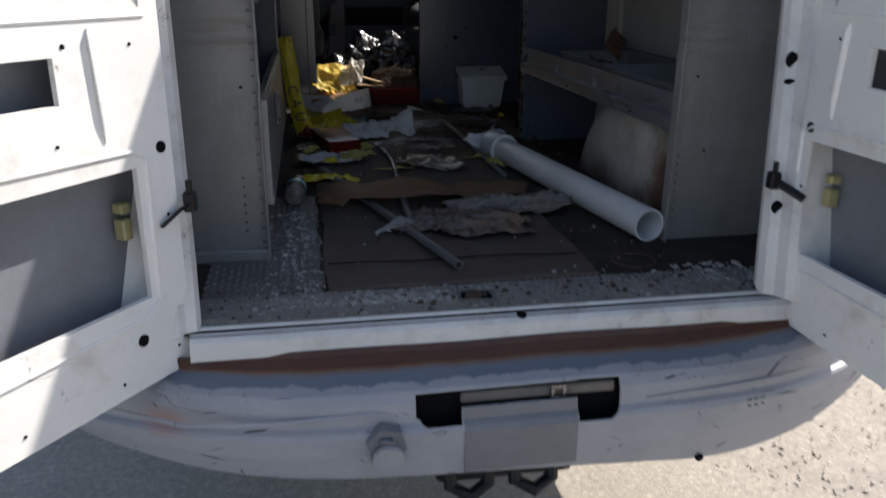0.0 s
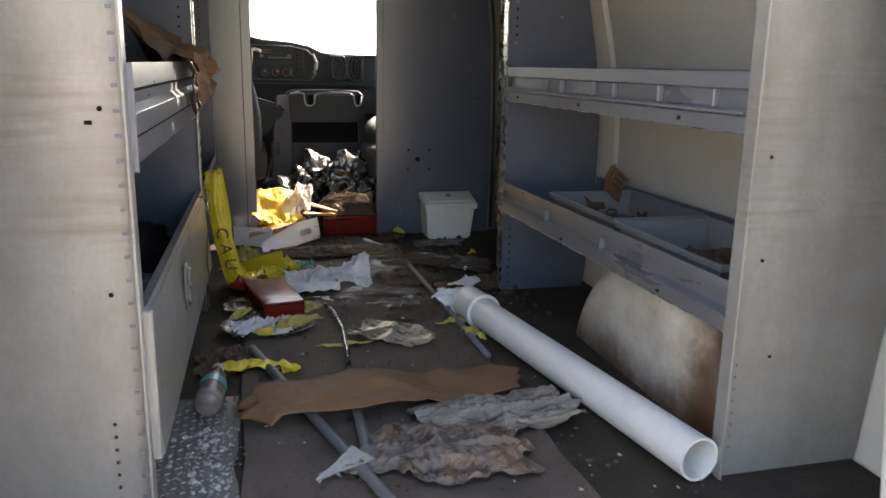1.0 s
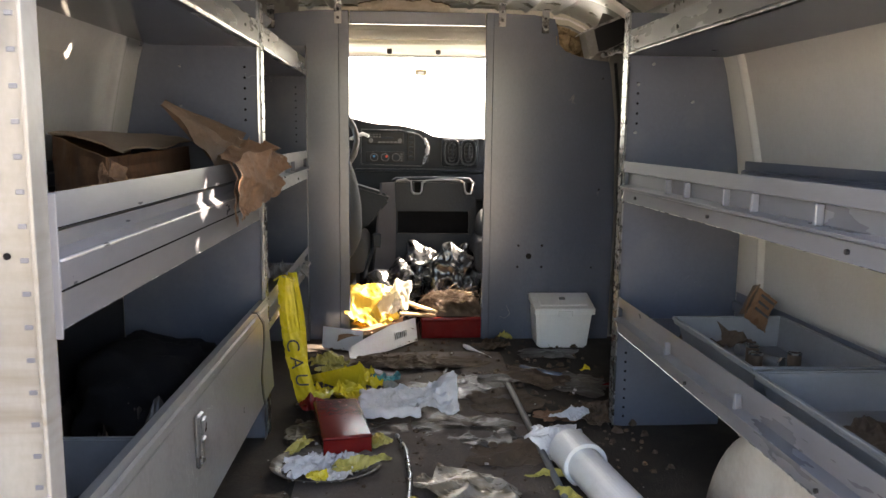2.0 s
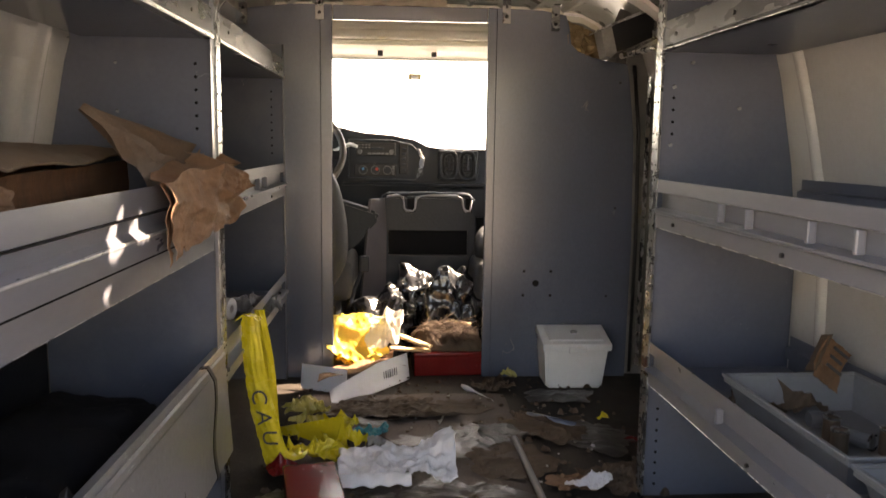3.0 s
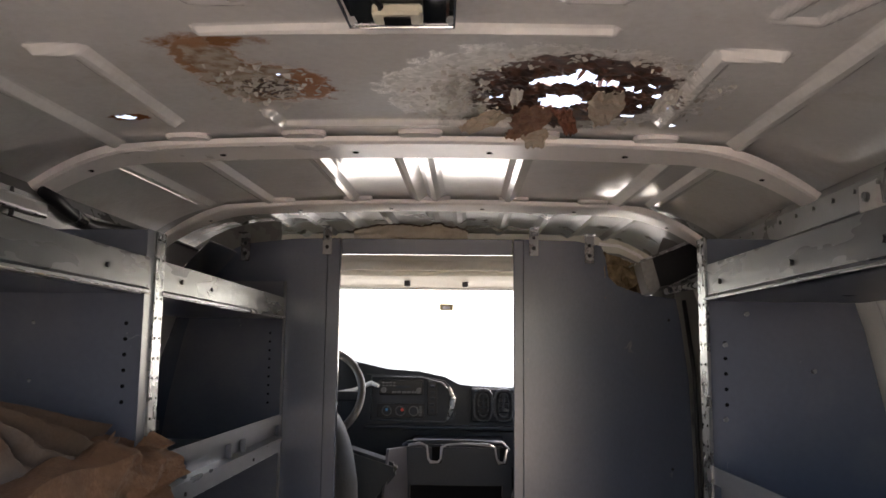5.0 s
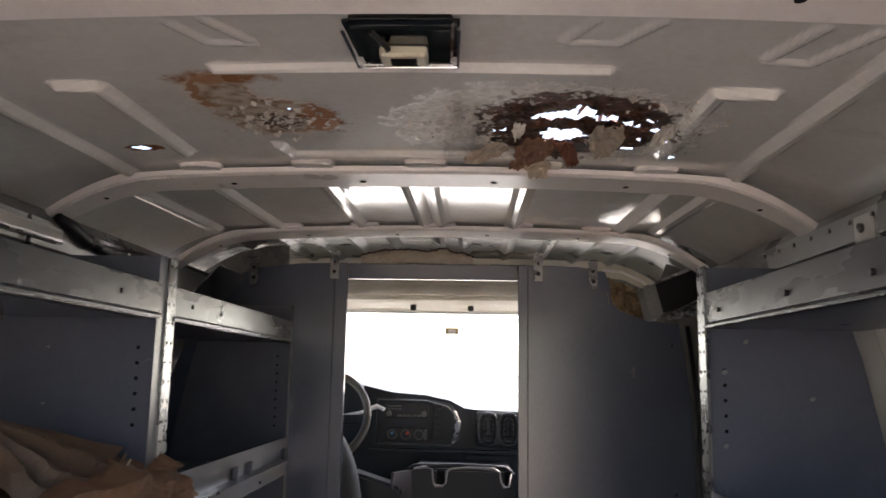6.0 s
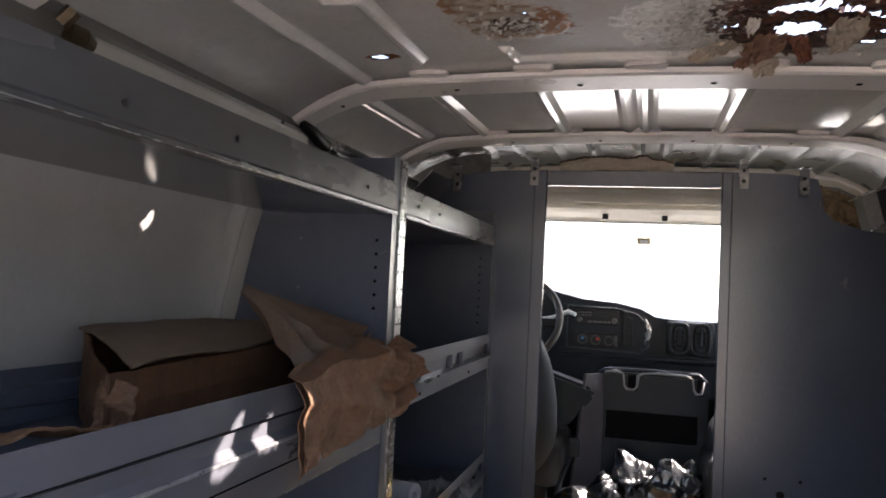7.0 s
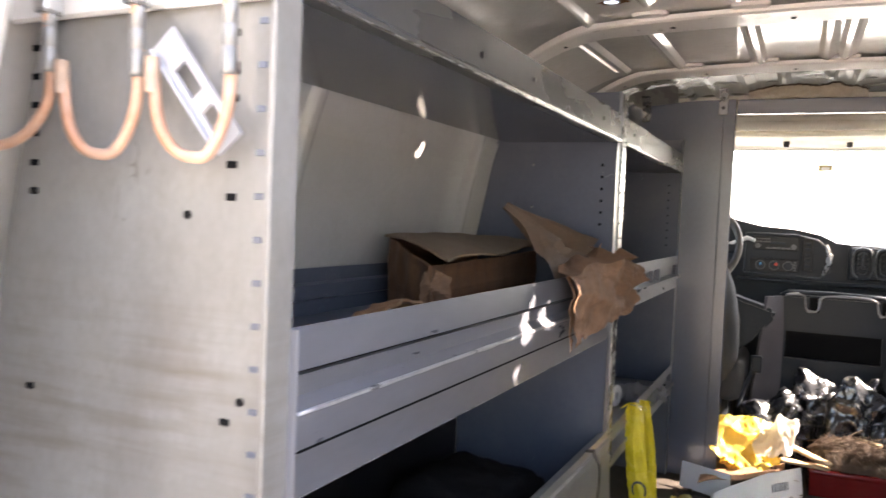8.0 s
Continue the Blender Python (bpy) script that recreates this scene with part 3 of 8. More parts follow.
for cx, cy, w, l, a, hang_z, mt in ((0.300, 1.425, 0.050, 0.150, -5, 0.006, 1), (0.190, 1.500, 0.060, 0.130, 8, 0.008, 3), (0.205, 1.590, 0.046, 0.060, -6, 0.020, 1), (0.172, 1.585, 0.030, 0.040, 25, 0.008, 3), (0.377, 1.366, 0.0291, 0.0683, 12, 0.012, 2), (0.2468, 1.4798, 0.0319, 0.0728, -20, 0.02, 0), (0.1131, 1.5116, 0.0455, 0.091, 40, 0.012, 1), (0.1585, 1.3615, 0.0182, 0.0273, 10, 0.012, 2)):
    ca, sa = math.cos(radians(a)), math.sin(radians(a))
    def leaf(u, v, cx=cx, cy=cy, w=w, l=l, ca=ca, sa=sa, hz=hang_z):
        x, y = w * (u - 0.5) * (0.45 + 0.6 * math.sin(math.pi * min(1.0, 0.15 + 0.8 * v)) + 0.35 * nz(v * 4, cx * 50) + 0.15 * nz(v * 15, cx * 90)), l * (v - 0.5) * (1 + 0.3 * nz(u * 4, cy * 50) + 0.15 * nz(u * 13, cy * 70))
        return (cx + ca * x - sa * y, cy + sa * x + ca * y, roof_z(cx, cy) - 0.004 - hz * v ** 1.5 - 0.006 * nz(u * 6, v * 7, cx * 9) - 0.004 * abs(nz(u * 15, v * 15, 2)))
    part("hanging_flake", sheet(12, 16, leaf, 0.0012), (rust_band, tan_flake, flake_paint, pink_rust)[mt], ceiling, "rusty sheet-metal flake hanging from the roof")
part("roof_panel", roof_bay(1.685, 2.385, 0.012, beads_along(1.74, 2.34, (-0.615, -0.448, -0.218, -0.043, 0.003, 0.197, 0.49, 0.58))), roof_paint, ceiling)
# roof bay over the cab, darkened in colour to hold down the windscreen light
cab_roof = surf("cab roof grey darkened against windscreen light", (0.15, 0.155, 0.145), 0.3, var=0.4, scale=5, stain=(0.07, 0.055, 0.04), amount=0.4, stain_scale=5, bump=0.03, spec=0.4)
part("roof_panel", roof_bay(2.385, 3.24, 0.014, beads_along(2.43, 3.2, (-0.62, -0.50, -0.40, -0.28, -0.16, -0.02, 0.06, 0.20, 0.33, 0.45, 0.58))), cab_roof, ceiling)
part("roof_panel", roof_bay(3.24, 3.62, 0.03, []), roof_paint, ceiling)
part("roof_nose", bx(-0.80, 0.80, 3.60, 3.66, 1.22, 1.42), roof_paint, ceiling)
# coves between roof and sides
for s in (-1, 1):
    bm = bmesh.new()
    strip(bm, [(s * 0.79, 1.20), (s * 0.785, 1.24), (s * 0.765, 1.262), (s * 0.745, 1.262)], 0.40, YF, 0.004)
    part("roof_cove", bm, dimmed_grey, ceiling)
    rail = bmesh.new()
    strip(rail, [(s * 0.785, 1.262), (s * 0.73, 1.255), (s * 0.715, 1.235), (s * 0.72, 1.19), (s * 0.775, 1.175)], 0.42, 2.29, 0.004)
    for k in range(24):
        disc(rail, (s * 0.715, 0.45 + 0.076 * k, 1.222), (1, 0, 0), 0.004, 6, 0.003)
    part("roof_rail", rail, dimmed_grey, ceiling, "long side rail under the roof with spot welds")


def bow(y, width=0.112):
    """Shallow cross member that follows the roof curve, a little clear of the sheet, with pads along its rear edge."""
    bm = bmesh.new()
    n = 120
    rows = []
    for i in range(n + 1):
        x = -0.785 + 1.57 * i / n
        base = bow_z(x, y)
        z = min(roof_z(x, y), base + 0.026)
        prof = [(-width / 2 + 0.010, z - 0.0075), (-width / 2 - 0.006, z - 0.0075), (-width / 2 - 0.004, base + 0.004), (-width / 2 + 0.004, base),
                (width / 2 - 0.006, base), (width / 2 + 0.001, base + 0.004), (width / 2 + 0.003, z), (width / 2 + 0.016, z + 0.003)]
        slim = 1 - 0.42 * min(1.0, max(0.0, (abs(x) - 0.46) / 0.26))
        rows.append([bm.verts.new((x, y + e * slim, h)) for e, h in prof])
    for a, b in zip(rows, rows[1:]):
        for k in range(len(a) - 1):
            bm.faces.new((a[k], a[k + 1], b[k + 1], b[k]))
    ob = part("roof_bow", bm, bow_paint, ceiling, "pale pressed roof cross member with punched holes", smooth=False)
    holes = bmesh.new()
    for k in range(-2, 4):
        x = 0.002 + 0.2535 * (k - 0.5)
        disc(holes, (x, y + 0.006, bow_z(x, y) - 0.0003), (0, 0, 1), 0.0058, 12, 0.0010)
        for dx in (-0.088, 0.065):
            if abs(x + dx) < 0.62:
                box(holes, x + dx - 0.009, x + dx + 0.009, y + width / 2 - 0.002, y + width / 2 + 0.0035, bow_z(x + dx, y) + 0.007, bow_z(x + dx, y) + 0.012)
    tagged(part("bow_hole", holes, hole_dark, ob), kind="stuff")
    for k in range(-2, 3):
        x, py, pz = 0.002 + 0.21 * k, y - width / 2 - 0.016, roof_z(0.002 + 0.21 * k, y)
        pad = bmesh.new()
        ring = [(x + 0.040 * math.copysign(abs(math.cos(a)) ** 0.6, math.cos(a)), py + 0.020 * math.copysign(abs(math.sin(a)) ** 0.6, math.sin(a))) for a in [2 * math.pi * q / 24 for q in range(24)]]
        prism(pad, ring, pz - 0.011, pz - 0.002, "z")
        bmesh.ops.bevel(pad, geom=[e for e in pad.edges if abs(e.verts[0].co.z - e.verts[1].co.z) < 1e-5 and e.verts[0].co.z < pz - 0.006], offset=0.003, segments=2, affect="EDGES")
        part("bow_pad", pad, bow_paint, ob)


for y in BOWS:
    bow(y)

# cab headliner and windscreen header
bm = bmesh.new()
strip(bm, [(-0.79, 1.20), (-0.6, 1.255), (-0.3, 1.285), (0.3, 1.285), (0.6, 1.255), (0.79, 1.20)], 3.06, 3.56, 0.014)
headliner = solid("headliner", bm, surf("cream headliner vinyl", (0.66, 0.62, 0.53), 0.7, var=0.1, stain=(0.5, 0.44, 0.34), amount=0.2, bump=0.1), "cream stained headliner over the cab", "headliner", kind="structure")
part("visor", sheet(30, 6, lambda u, v: (-0.7 + 1.4 * u, 3.36 + 0.16 * v, 1.278 - 0.035 * v + 0.012 * nz(u * 5, 2.0) * v + 0.004 * nz(u * 20, v * 3)), 0.012), headliner.data.materials[0], headliner, "torn sagging visor edge")
bm = bmesh.new()
prism(bm, [(3.50, 1.26), (3.56, 1.225), (3.60, 1.25), (3.54, 1.345), (3.50, 1.345)], -0.8, 0.8, "x")
part("header_rail", bm, headliner.data.materials[0], headliner)

for x in (-0.158, 0.081):
    part("visor_clip", bx(x - 0.012, x + 0.012, 3.45, 3.475, 1.222, 1.250, 0.004), black_plastic, headliner)
part("lining_roll", tube(bmesh.new(), [(-0.70, 3.335, 1.268), (-0.2, 3.33, 1.263), (0.2, 3.332, 1.266), (0.70, 3.335, 1.268)], 0.013, 8), headliner.data.materials[0], headliner, smooth=True)

part("rear_drop", sheet(24, 6, lambda u, v: (-0.78 + 1.56 * u, 3.07 + 0.02 * math.sin(3.1 * v), 1.262 + 0.016 * math.sin(u * 3.1) + 0.11 * v + 0.002 * nz(u * 9, v * 3)), 0.006), headliner.data.materials[0], headliner, "rolled rear edge of the headliner")
part("edge_roll", tube(bmesh.new(), [(-0.74, 3.085, 1.262), (-0.3, 3.085, 1.272), (0.3, 3.085, 1.272), (0.74, 3.085, 1.262)], 0.022, 12), headliner.data.materials[0], headliner, smooth=True)

# front: firewall and windscreen
bm = bx(-0.86, 0.86, YF - 0.0, YF + 0.03, -0.03, 0.78)
solid("wall_north", bm, dash_grey, "dark bulkhead under the windscreen", "wall", kind="structure")
windscreen = thing("window_1", "wide clear windscreen full of glaring daylight", "windscreen", kind="structure")
bm = bmesh.new()
prism(bm, [(4.00, 0.785), (4.006, 0.789), (3.566, 1.24), (3.56, 1.236)], -0.82, 0.82, "x")
p = part("pane", bm, window_glass, windscreen)
p.visible_shadow = False
bm = bmesh.new()
prism(bm, [(3.75, 0.75), (4.02, 0.75), (4.02, 0.78), (3.75, 0.78)], -0.86, 0.86, "x")
part("cowl", bm, black_plastic, windscreen)
for s in (-1, 1):
    bm = bmesh.new()
    tube(bm, [(s * 0.83, 3.98, 0.84), (s * 0.80, 3.54, 1.26)], 0.035, 8)
    part("windscreen_post", bm, inner_paint, windscreen)
bm = bx(-0.03, 0.03, -0.004, 0.004, -0.018, 0.018, 0.004)
mount = solid("mirror_mount", bm, surf("tan adhesive pad", (0.45, 0.38, 0.22), 0.6), "tan mirror mount pad stuck to the windscreen", "mirror mount", 0.0, 3.625, 1.148, rx=40)
part("pad_face", bx(-0.016, 0.016, -0.0065, -0.004, -0.008, 0.008, 0.002), pvc, mount)
for s, y0, y1 in ((-1, 3.02, 3.62), (1, 3.02, 3.62)):
    w = thing("window_2" if s < 0 else "window_3", "clear side window of the cab", "window", kind="structure")
    bm = bmesh.new()
    strip(bm, [(s * wall_x(0.76), 0.76), (s * wall_x(1.0), 1.0), (s * wall_x(1.2), 1.2)], y0, y1, 0.004)
    p = part("pane", bm, window_glass, w)
    p.visible_shadow = False

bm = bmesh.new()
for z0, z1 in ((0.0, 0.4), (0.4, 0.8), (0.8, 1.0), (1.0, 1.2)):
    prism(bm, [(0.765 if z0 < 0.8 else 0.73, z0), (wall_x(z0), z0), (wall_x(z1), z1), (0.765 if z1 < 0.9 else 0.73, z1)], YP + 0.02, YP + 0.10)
part("door_pillar", bm, dimmed_grey, wall_right, "dull pillar beside the partition")
part("door_seal", tube(bmesh.new(), [(0.775, YP - 0.02, 0.02), (0.778, YP - 0.02, 0.5), (0.77, YP - 0.02, 0.9), (0.745, YP - 0.02, 1.12)], 0.007, 8), black_plastic, wall_right, "black rubber door seal", smooth=True)
part("seal_channel", strip(bmesh.new(), [(0.80, YP - 0.05), (0.795, YP - 0.03), (0.805, YP - 0.028)], 0.05, 1.1, 0.003, "z"), worn_steel, wall_right, "bare steel seal channel")
me = finish(bx(-0.004, 0.004, -0.014, 0.014, -0.030, 0.030, 0.003), "hinge_plate", worn_steel)
for z in (0.22, 0.62, 0.93):
    piece("hinge_plate", me, wall_right, pose(wall_x(z) - 0.03, YP - 0.10, z))
# rear frame: posts, header, sill
rear = thing("trim", "white painted rear door frame with chipped edges", "door frame", kind="structure")
for s, xb, xk in ((-1, 0.612, 0.03), (1, 0.602, 0.09)):
    bm = bmesh.new()
    n = 10
    rows = []
    for i in range(n + 1):
        z = 0.0 + 1.26 * i / n
        y = RAKE * z
        xi = xb + xk * z + 0.05 * max(0, 0.04 - z)
        xo = wall_x(z) + 0.03
        d = 1.0 if s > 0 else 0.55
        prof = [(xi + 0.045, -0.04 - 0.045 * d), (xi + 0.03, -0.04 - 0.035 * d), (xi + 0.02, -0.04 - 0.01 * d), (xi, -0.04), (xi - 0.006, -0.02), (xi, 0.0), (xi + 0.02, 0.02), (xo, 0.02), (xo, -0.085)]
        rows.append([bm.verts.new((s * a, y + e, z)) for a, e in prof])
    for a, b in zip(rows, rows[1:]):
        for k in range(len(a)):
            bm.faces.new((a[k], a[(k + 1) % len(a)], b[(k + 1) % len(a)], b[k]))
    bm.faces.new(rows[0])
    bm.faces.new(rows[-1])
    part("door_post", bm, white_paint, rear)
bm = bmesh.new()
prism(bm, [(0.37, 1.255), (0.41, 1.43), (0.48, 1.43), (0.48, 1.30), (0.43, 1.255)], -0.80, 0.80, "x")
part("door_header", bm, white_paint, rear)
bm = bmesh.new()
prism(bm, [(0.05, 0.002), (0.0, 0.004), (-0.028, 0.002), (-0.033, -0.006), (-0.040, -0.005), (-0.056, -0.009), (-0.066, -0.017), (-0.070, -0.052), (0.05, -0.052)], -0.628, 0.70, "x")
sill = part("door_sill", bm, white_paint, rear, "white scuffed door sill lip")
part("sill_line", sheet(60, 2, lambda u, v: (-0.64 + 1.30 * u, -0.0525 + (0.0022 + 0.002 * nz(u * 21, 3)) * v, -0.0066 - 0.0012 * v), 0.0008), floor_dirt, sill, "line of grime along the sill")
part("sill_hole", disc(bmesh.new(), (0.045, -0.049, -0.0070), (0, -0.25, 1), 0.011, 16, 0.002), hole_dark, sill)
part("sill_groove", bx(-0.66, 0.68, -0.0400, -0.0285, -0.0085, -0.0035), floor_dirt, sill, "grimy groove along the sill")
# skirt that closes the underbody behind the bumper
part("rear_skirt", bx(-0.88, 0.88, -0.02, -0.005, -0.20, -0.076), black_plastic, rear)


# ---- rear doors ----
def rear_door(name, s, hx, hy, ang, label, back=0.0):
    """A leaf in its own frame: u runs from the hinge along the leaf, w points to the face that looks into the van when shut."""
    d = thing(name, label, "van door", hx, hy, 0, ang, kind="structure")
    CUT = (0.010, 0.021, 0.033, 0.045)
    us = [-0.014] + [-0.014 + c for c in CUT if c < 0.08 - back] + [0.072 - back, 0.205 - back, 0.52 - back, 0.59 - back, 0.63]
    vs = [-0.07] + [-0.07 + c for c in CUT] + [0.10, 0.345, 0.472, 0.545, 0.70, 1.18, 1.28]
    di, dj = len(us) - 6, len(CUT)
    skip = {(i + di, j + dj) for i, j in ((2, 1), (1, 1), (3, 1), (2, 3), (2, 5), (1, 5), (3, 5))}

    def soften(u, v, u0, v0, r):
        """Draw the square corner that starts at u0, v0 in to a round one."""
        a, b = u - u0 - r, v - v0 - r
        if a >= 0 or b >= 0:
            return u, v
        k = max(-a, -b) / math.hypot(a, b)
        return u0 + r + a * k, v0 + r + b * k

    def f(u, v, t):
        u, v = soften(u, v, -0.014, -0.07, 0.045)
        return (u, s * (t - 0.012), v)

    inner = part("inner_panel", plate(us, vs, skip, 0.012, f, 0.02), door_paint, d)

    def g(u, v, t):
        bulge = 0.012 * math.sin(math.pi * min(1, max(0, (v + 0.1) / 0.9)))
        u, v = soften(u, v, -0.019, -0.085, 0.045)
        return (u, s * (-0.075 - bulge + t), v)

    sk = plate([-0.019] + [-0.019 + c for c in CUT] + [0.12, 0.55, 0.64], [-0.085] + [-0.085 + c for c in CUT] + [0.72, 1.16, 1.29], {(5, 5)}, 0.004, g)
    part("outer_skin", sk, shell_shade, d, "outer door skin seen through the openings")
    part("door_glass", bx(0.115, 0.555, -s * 0.074 - 0.002, -s * 0.074 + 0.002, 0.715, 1.165), window_glass, d).visible_shadow = False
    for nm, a in (("hinge_edge", (-0.020, -0.010, -0.024, 1.28)), ("latch_edge", (0.624, 0.634, -0.07, 1.28))):
        y = sorted((-s * 0.075, -s * 0.011))
        part(nm, bx(a[0], a[1], y[0], y[1], a[2], a[3], 0.003), door_paint, d)
    y = sorted((-s * 0.075, -s * 0.011))
    part("bottom_edge", bx(0.032, 0.63, y[0], y[1], -0.078, -0.068, 0.003), door_paint, d)
    # pressed groove, raised lines and frame round the lower opening
    bm = bmesh.new()
    tube(bm, [(0.128 - back, s * 0.0005, 0.40), (0.128 - back, s * 0.0015, 0.44), (0.135 - back, s * 0.0015, 0.57), (0.135 - back, s * 0.0005, 0.585)], [0.003, 0.008, 0.008, 0.003], 8, squash=0.5)
    part("pressed_groove", bm, door_paint, inner)
    bm = bmesh.new()
    tube(bm, [(0.02, 0, 0.60), (0.62, 0, 0.60)], 0.004, 8)
    tube(bm, [(0.055 - back, 0, 0.09), (0.05 - back, 0, 0.36), (0.08 - back, 0, 0.375), (0.60, 0, 0.385)], 0.0045, 8)
    tube(bm, [(0.055 - back, 0, 0.09), (0.10 - back, 0, 0.065), (0.60, 0, 0.055)], 0.0045, 8)
    part("pressed_bead", bm, door_paint, inner)
    corner = lambda cx, cz, a0: [(cx + 0.05 * math.cos(radians(a0 + 15 * k)), s * 0.001, cz + 0.05 * math.sin(radians(a0 + 15 * k))) for k in range(7)]
    ring = [(0.036, s * 0.001, 1.20)] + [p for p in corner(0.086, 0.722, 180)] + [p for p in corner(0.545, 0.722, 270)] + [(0.595, s * 0.001, 1.20)]
    part("window_moulding", tube(bmesh.new(), ring, 0.016, 10, squash=0.55), inner_paint, inner, "rounded moulding round the window", smooth=True)
    part("moulding_tail", tube(bmesh.new(), [(0.040, s * 0.0, 0.70), (0.030, s * 0.001, 0.655), (0.027, s * 0.0, 0.615)], [0.014, 0.010, 0.001], 8, squash=0.5), inner_paint, inner, smooth=True)
    hs = bmesh.new()
    for u, v, r in ((0.012, 0.372, 0.011), (0.105 - back, 0.025, 0.012), (0.012, 0.245, 0.003), (0.022, -0.02, 0.003), (0.16, -0.04, 0.003), (0.055, 0.555, 0.003), (0.185, 0.56, 0.004), (0.36, -0.035, 0.003), (0.22, 0.41, 0.003)):
        disc(hs, (u, s * 0.0006, v), (0, 1, 0), r, 14, 0.0012)
    part("panel_hole", hs, hole_dark, inner)
    # latch inside the opening
    bm = bmesh.new()
    box(bm, 0.060 - 0.5 * back, 0.082 - 0.5 * back, *sorted((-s * 0.066, -s * 0.04)), 0.205, 0.245, 0.003)
    box(bm, 0.060 - 0.5 * back, 0.082 - 0.5 * back, *sorted((-s * 0.066, -s * 0.04)), 0.255, 0.275, 0.003)
    part("latch", bm, surf("yellowed latch plastic " + name, (0.36, 0.33, 0.16), 0.5), d)
    return d


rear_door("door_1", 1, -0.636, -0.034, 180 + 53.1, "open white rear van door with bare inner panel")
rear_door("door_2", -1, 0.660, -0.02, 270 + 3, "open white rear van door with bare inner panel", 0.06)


# ---- bumper ----
bumper = thing("bumper", "dented white steel rear bumper with rust along its top", "bumper", 0.02, -0.16, -0.08)


def bumper_skin():
    """White paint worn to blue-grey steel and a band of rust towards the sill, with an uneven edge."""
    m = bumper_paint.copy()
    m.name = "worn bumper paint"
    t = m.node_tree
    N, L = t.nodes.new, t.links.new
    b = t.nodes["Principled BSDF"]
    base = b.inputs["Base Color"].links[0].from_socket
    co = N("ShaderNodeTexCoord").outputs["Object"]
    wear = N("ShaderNodeAttribute")
    wear.attribute_name = "wear"

    def wob(scale, amp):
        mp = N("ShaderNodeMapping")
        mp.inputs["Scale"].default_value = (1, 0.15, 0.15)
        L(co, mp.inputs[0])
        n = N("ShaderNodeTexNoise")
        n.inputs["Scale"].default_value, n.inputs["Detail"].default_value, n.inputs["Roughness"].default_value = scale, 8, 0.65
        L(mp.outputs[0], n.inputs[0])
        a = N("ShaderNodeMath")
        a.operation = "MULTIPLY_ADD"
        L(n.outputs[0], a.inputs[0])
        a.inputs[1].default_value, a.inputs[2].default_value = amp, -amp / 2
        s = N("ShaderNodeMath")
        s.operation = "ADD"
        L(a.outputs[0], s.inputs[0])
        L(wear.outputs["Fac"], s.inputs[1])
        return s.outputs[0]

    def cut(src, a, z, top=1.0):
        r = N("ShaderNodeMapRange")
        r.inputs[1].default_value, r.inputs[2].default_value, r.inputs[4].default_value = a, z, top
        L(src, r.inputs[0])
        return r.outputs[0]

    def over(fac, under, col):
        x = N("ShaderNodeMix")
        x.data_type = "RGBA"
        L(fac, x.inputs[0])
        L(under, x.inputs[6])
        x.inputs[7].default_value = (*col, 1)
        return x.outputs[2]

    out = over(cut(wob(12, 0.095), 0.000, 0.002), base, (0.15, 0.18, 0.225))
    out = over(cut(wob(9, 0.03), 0.030, 0.050), out, (0.20, 0.09, 0.04))
    out = over(cut(wob(9, 0.03), 0.044, 0.058), out, (0.085, 0.030, 0.015))
    out = over(cut(wob(22, 0.16), 0.085, 0.120, 0.75), out, (0.05, 0.020, 0.012))
    sp = N("ShaderNodeMapping")
    sp.inputs["Location"].default_value, sp.inputs["Scale"].default_value = (0.70 / 0.05, 0, 0.062 / 0.03), (1 / 0.05, 0, 1 / 0.03)
    L(co, sp.inputs[0])
    ln = N("ShaderNodeVectorMath")
    ln.operation = "LENGTH"
    L(sp.outputs[0], ln.inputs[0])
    rs = N("ShaderNodeMapRange")
    rs.inputs[1].default_value, rs.inputs[2].default_value, rs.inputs[3].default_value, rs.inputs[4].default_value = 0.3, 1.1, 0.6, 0.0
    L(ln.outputs["Value"], rs.inputs[0])
    out = over(rs.outputs[0], out, (0.36, 0.16, 0.12))
    L(out, b.inputs["Base Color"])
    return m


def bump_face(u, v):
    """Top step rolling into the face; the ends sweep forward."""
    x = -0.88 + 1.80 * u
    end = max(0, (abs(x - 0.01) - 0.30) / 0.60) ** 2.2
    prof = [(0.089, 0.035), (0.084, 0.022), (0.06, 0.012), (0.02, 0.002), (0.0, -0.002), (-0.02, -0.010), (-0.033, -0.03), (-0.04, -0.07), (-0.05, -0.078), (-0.055, -0.09), (-0.056, -0.15), (-0.05, -0.225), (-0.03, -0.238)]
    k = v * (len(prof) - 1)
    i = min(int(k), len(prof) - 2)
    y = prof[i][0] + (prof[i + 1][0] - prof[i][0]) * (k - i)
    z = prof[i][1] + (prof[i + 1][1] - prof[i][1]) * (k - i)
    if z < -0.08:
        low = 0.200 + 0.050 * (x + 0.09)
        z = -0.08 + (z + 0.08) * (low - 0.08) / 0.158
    z += (0.13 if x > 0 else 0.06) * end * max(0, min(1, (-z - 0.06) / 0.14))
    keep = max(0.0, min(1.0, (0.10 - y) / 0.06))
    return (x, y + 0.17 * end * keep, z + 0.003 * nz(x * 4, v * 3))


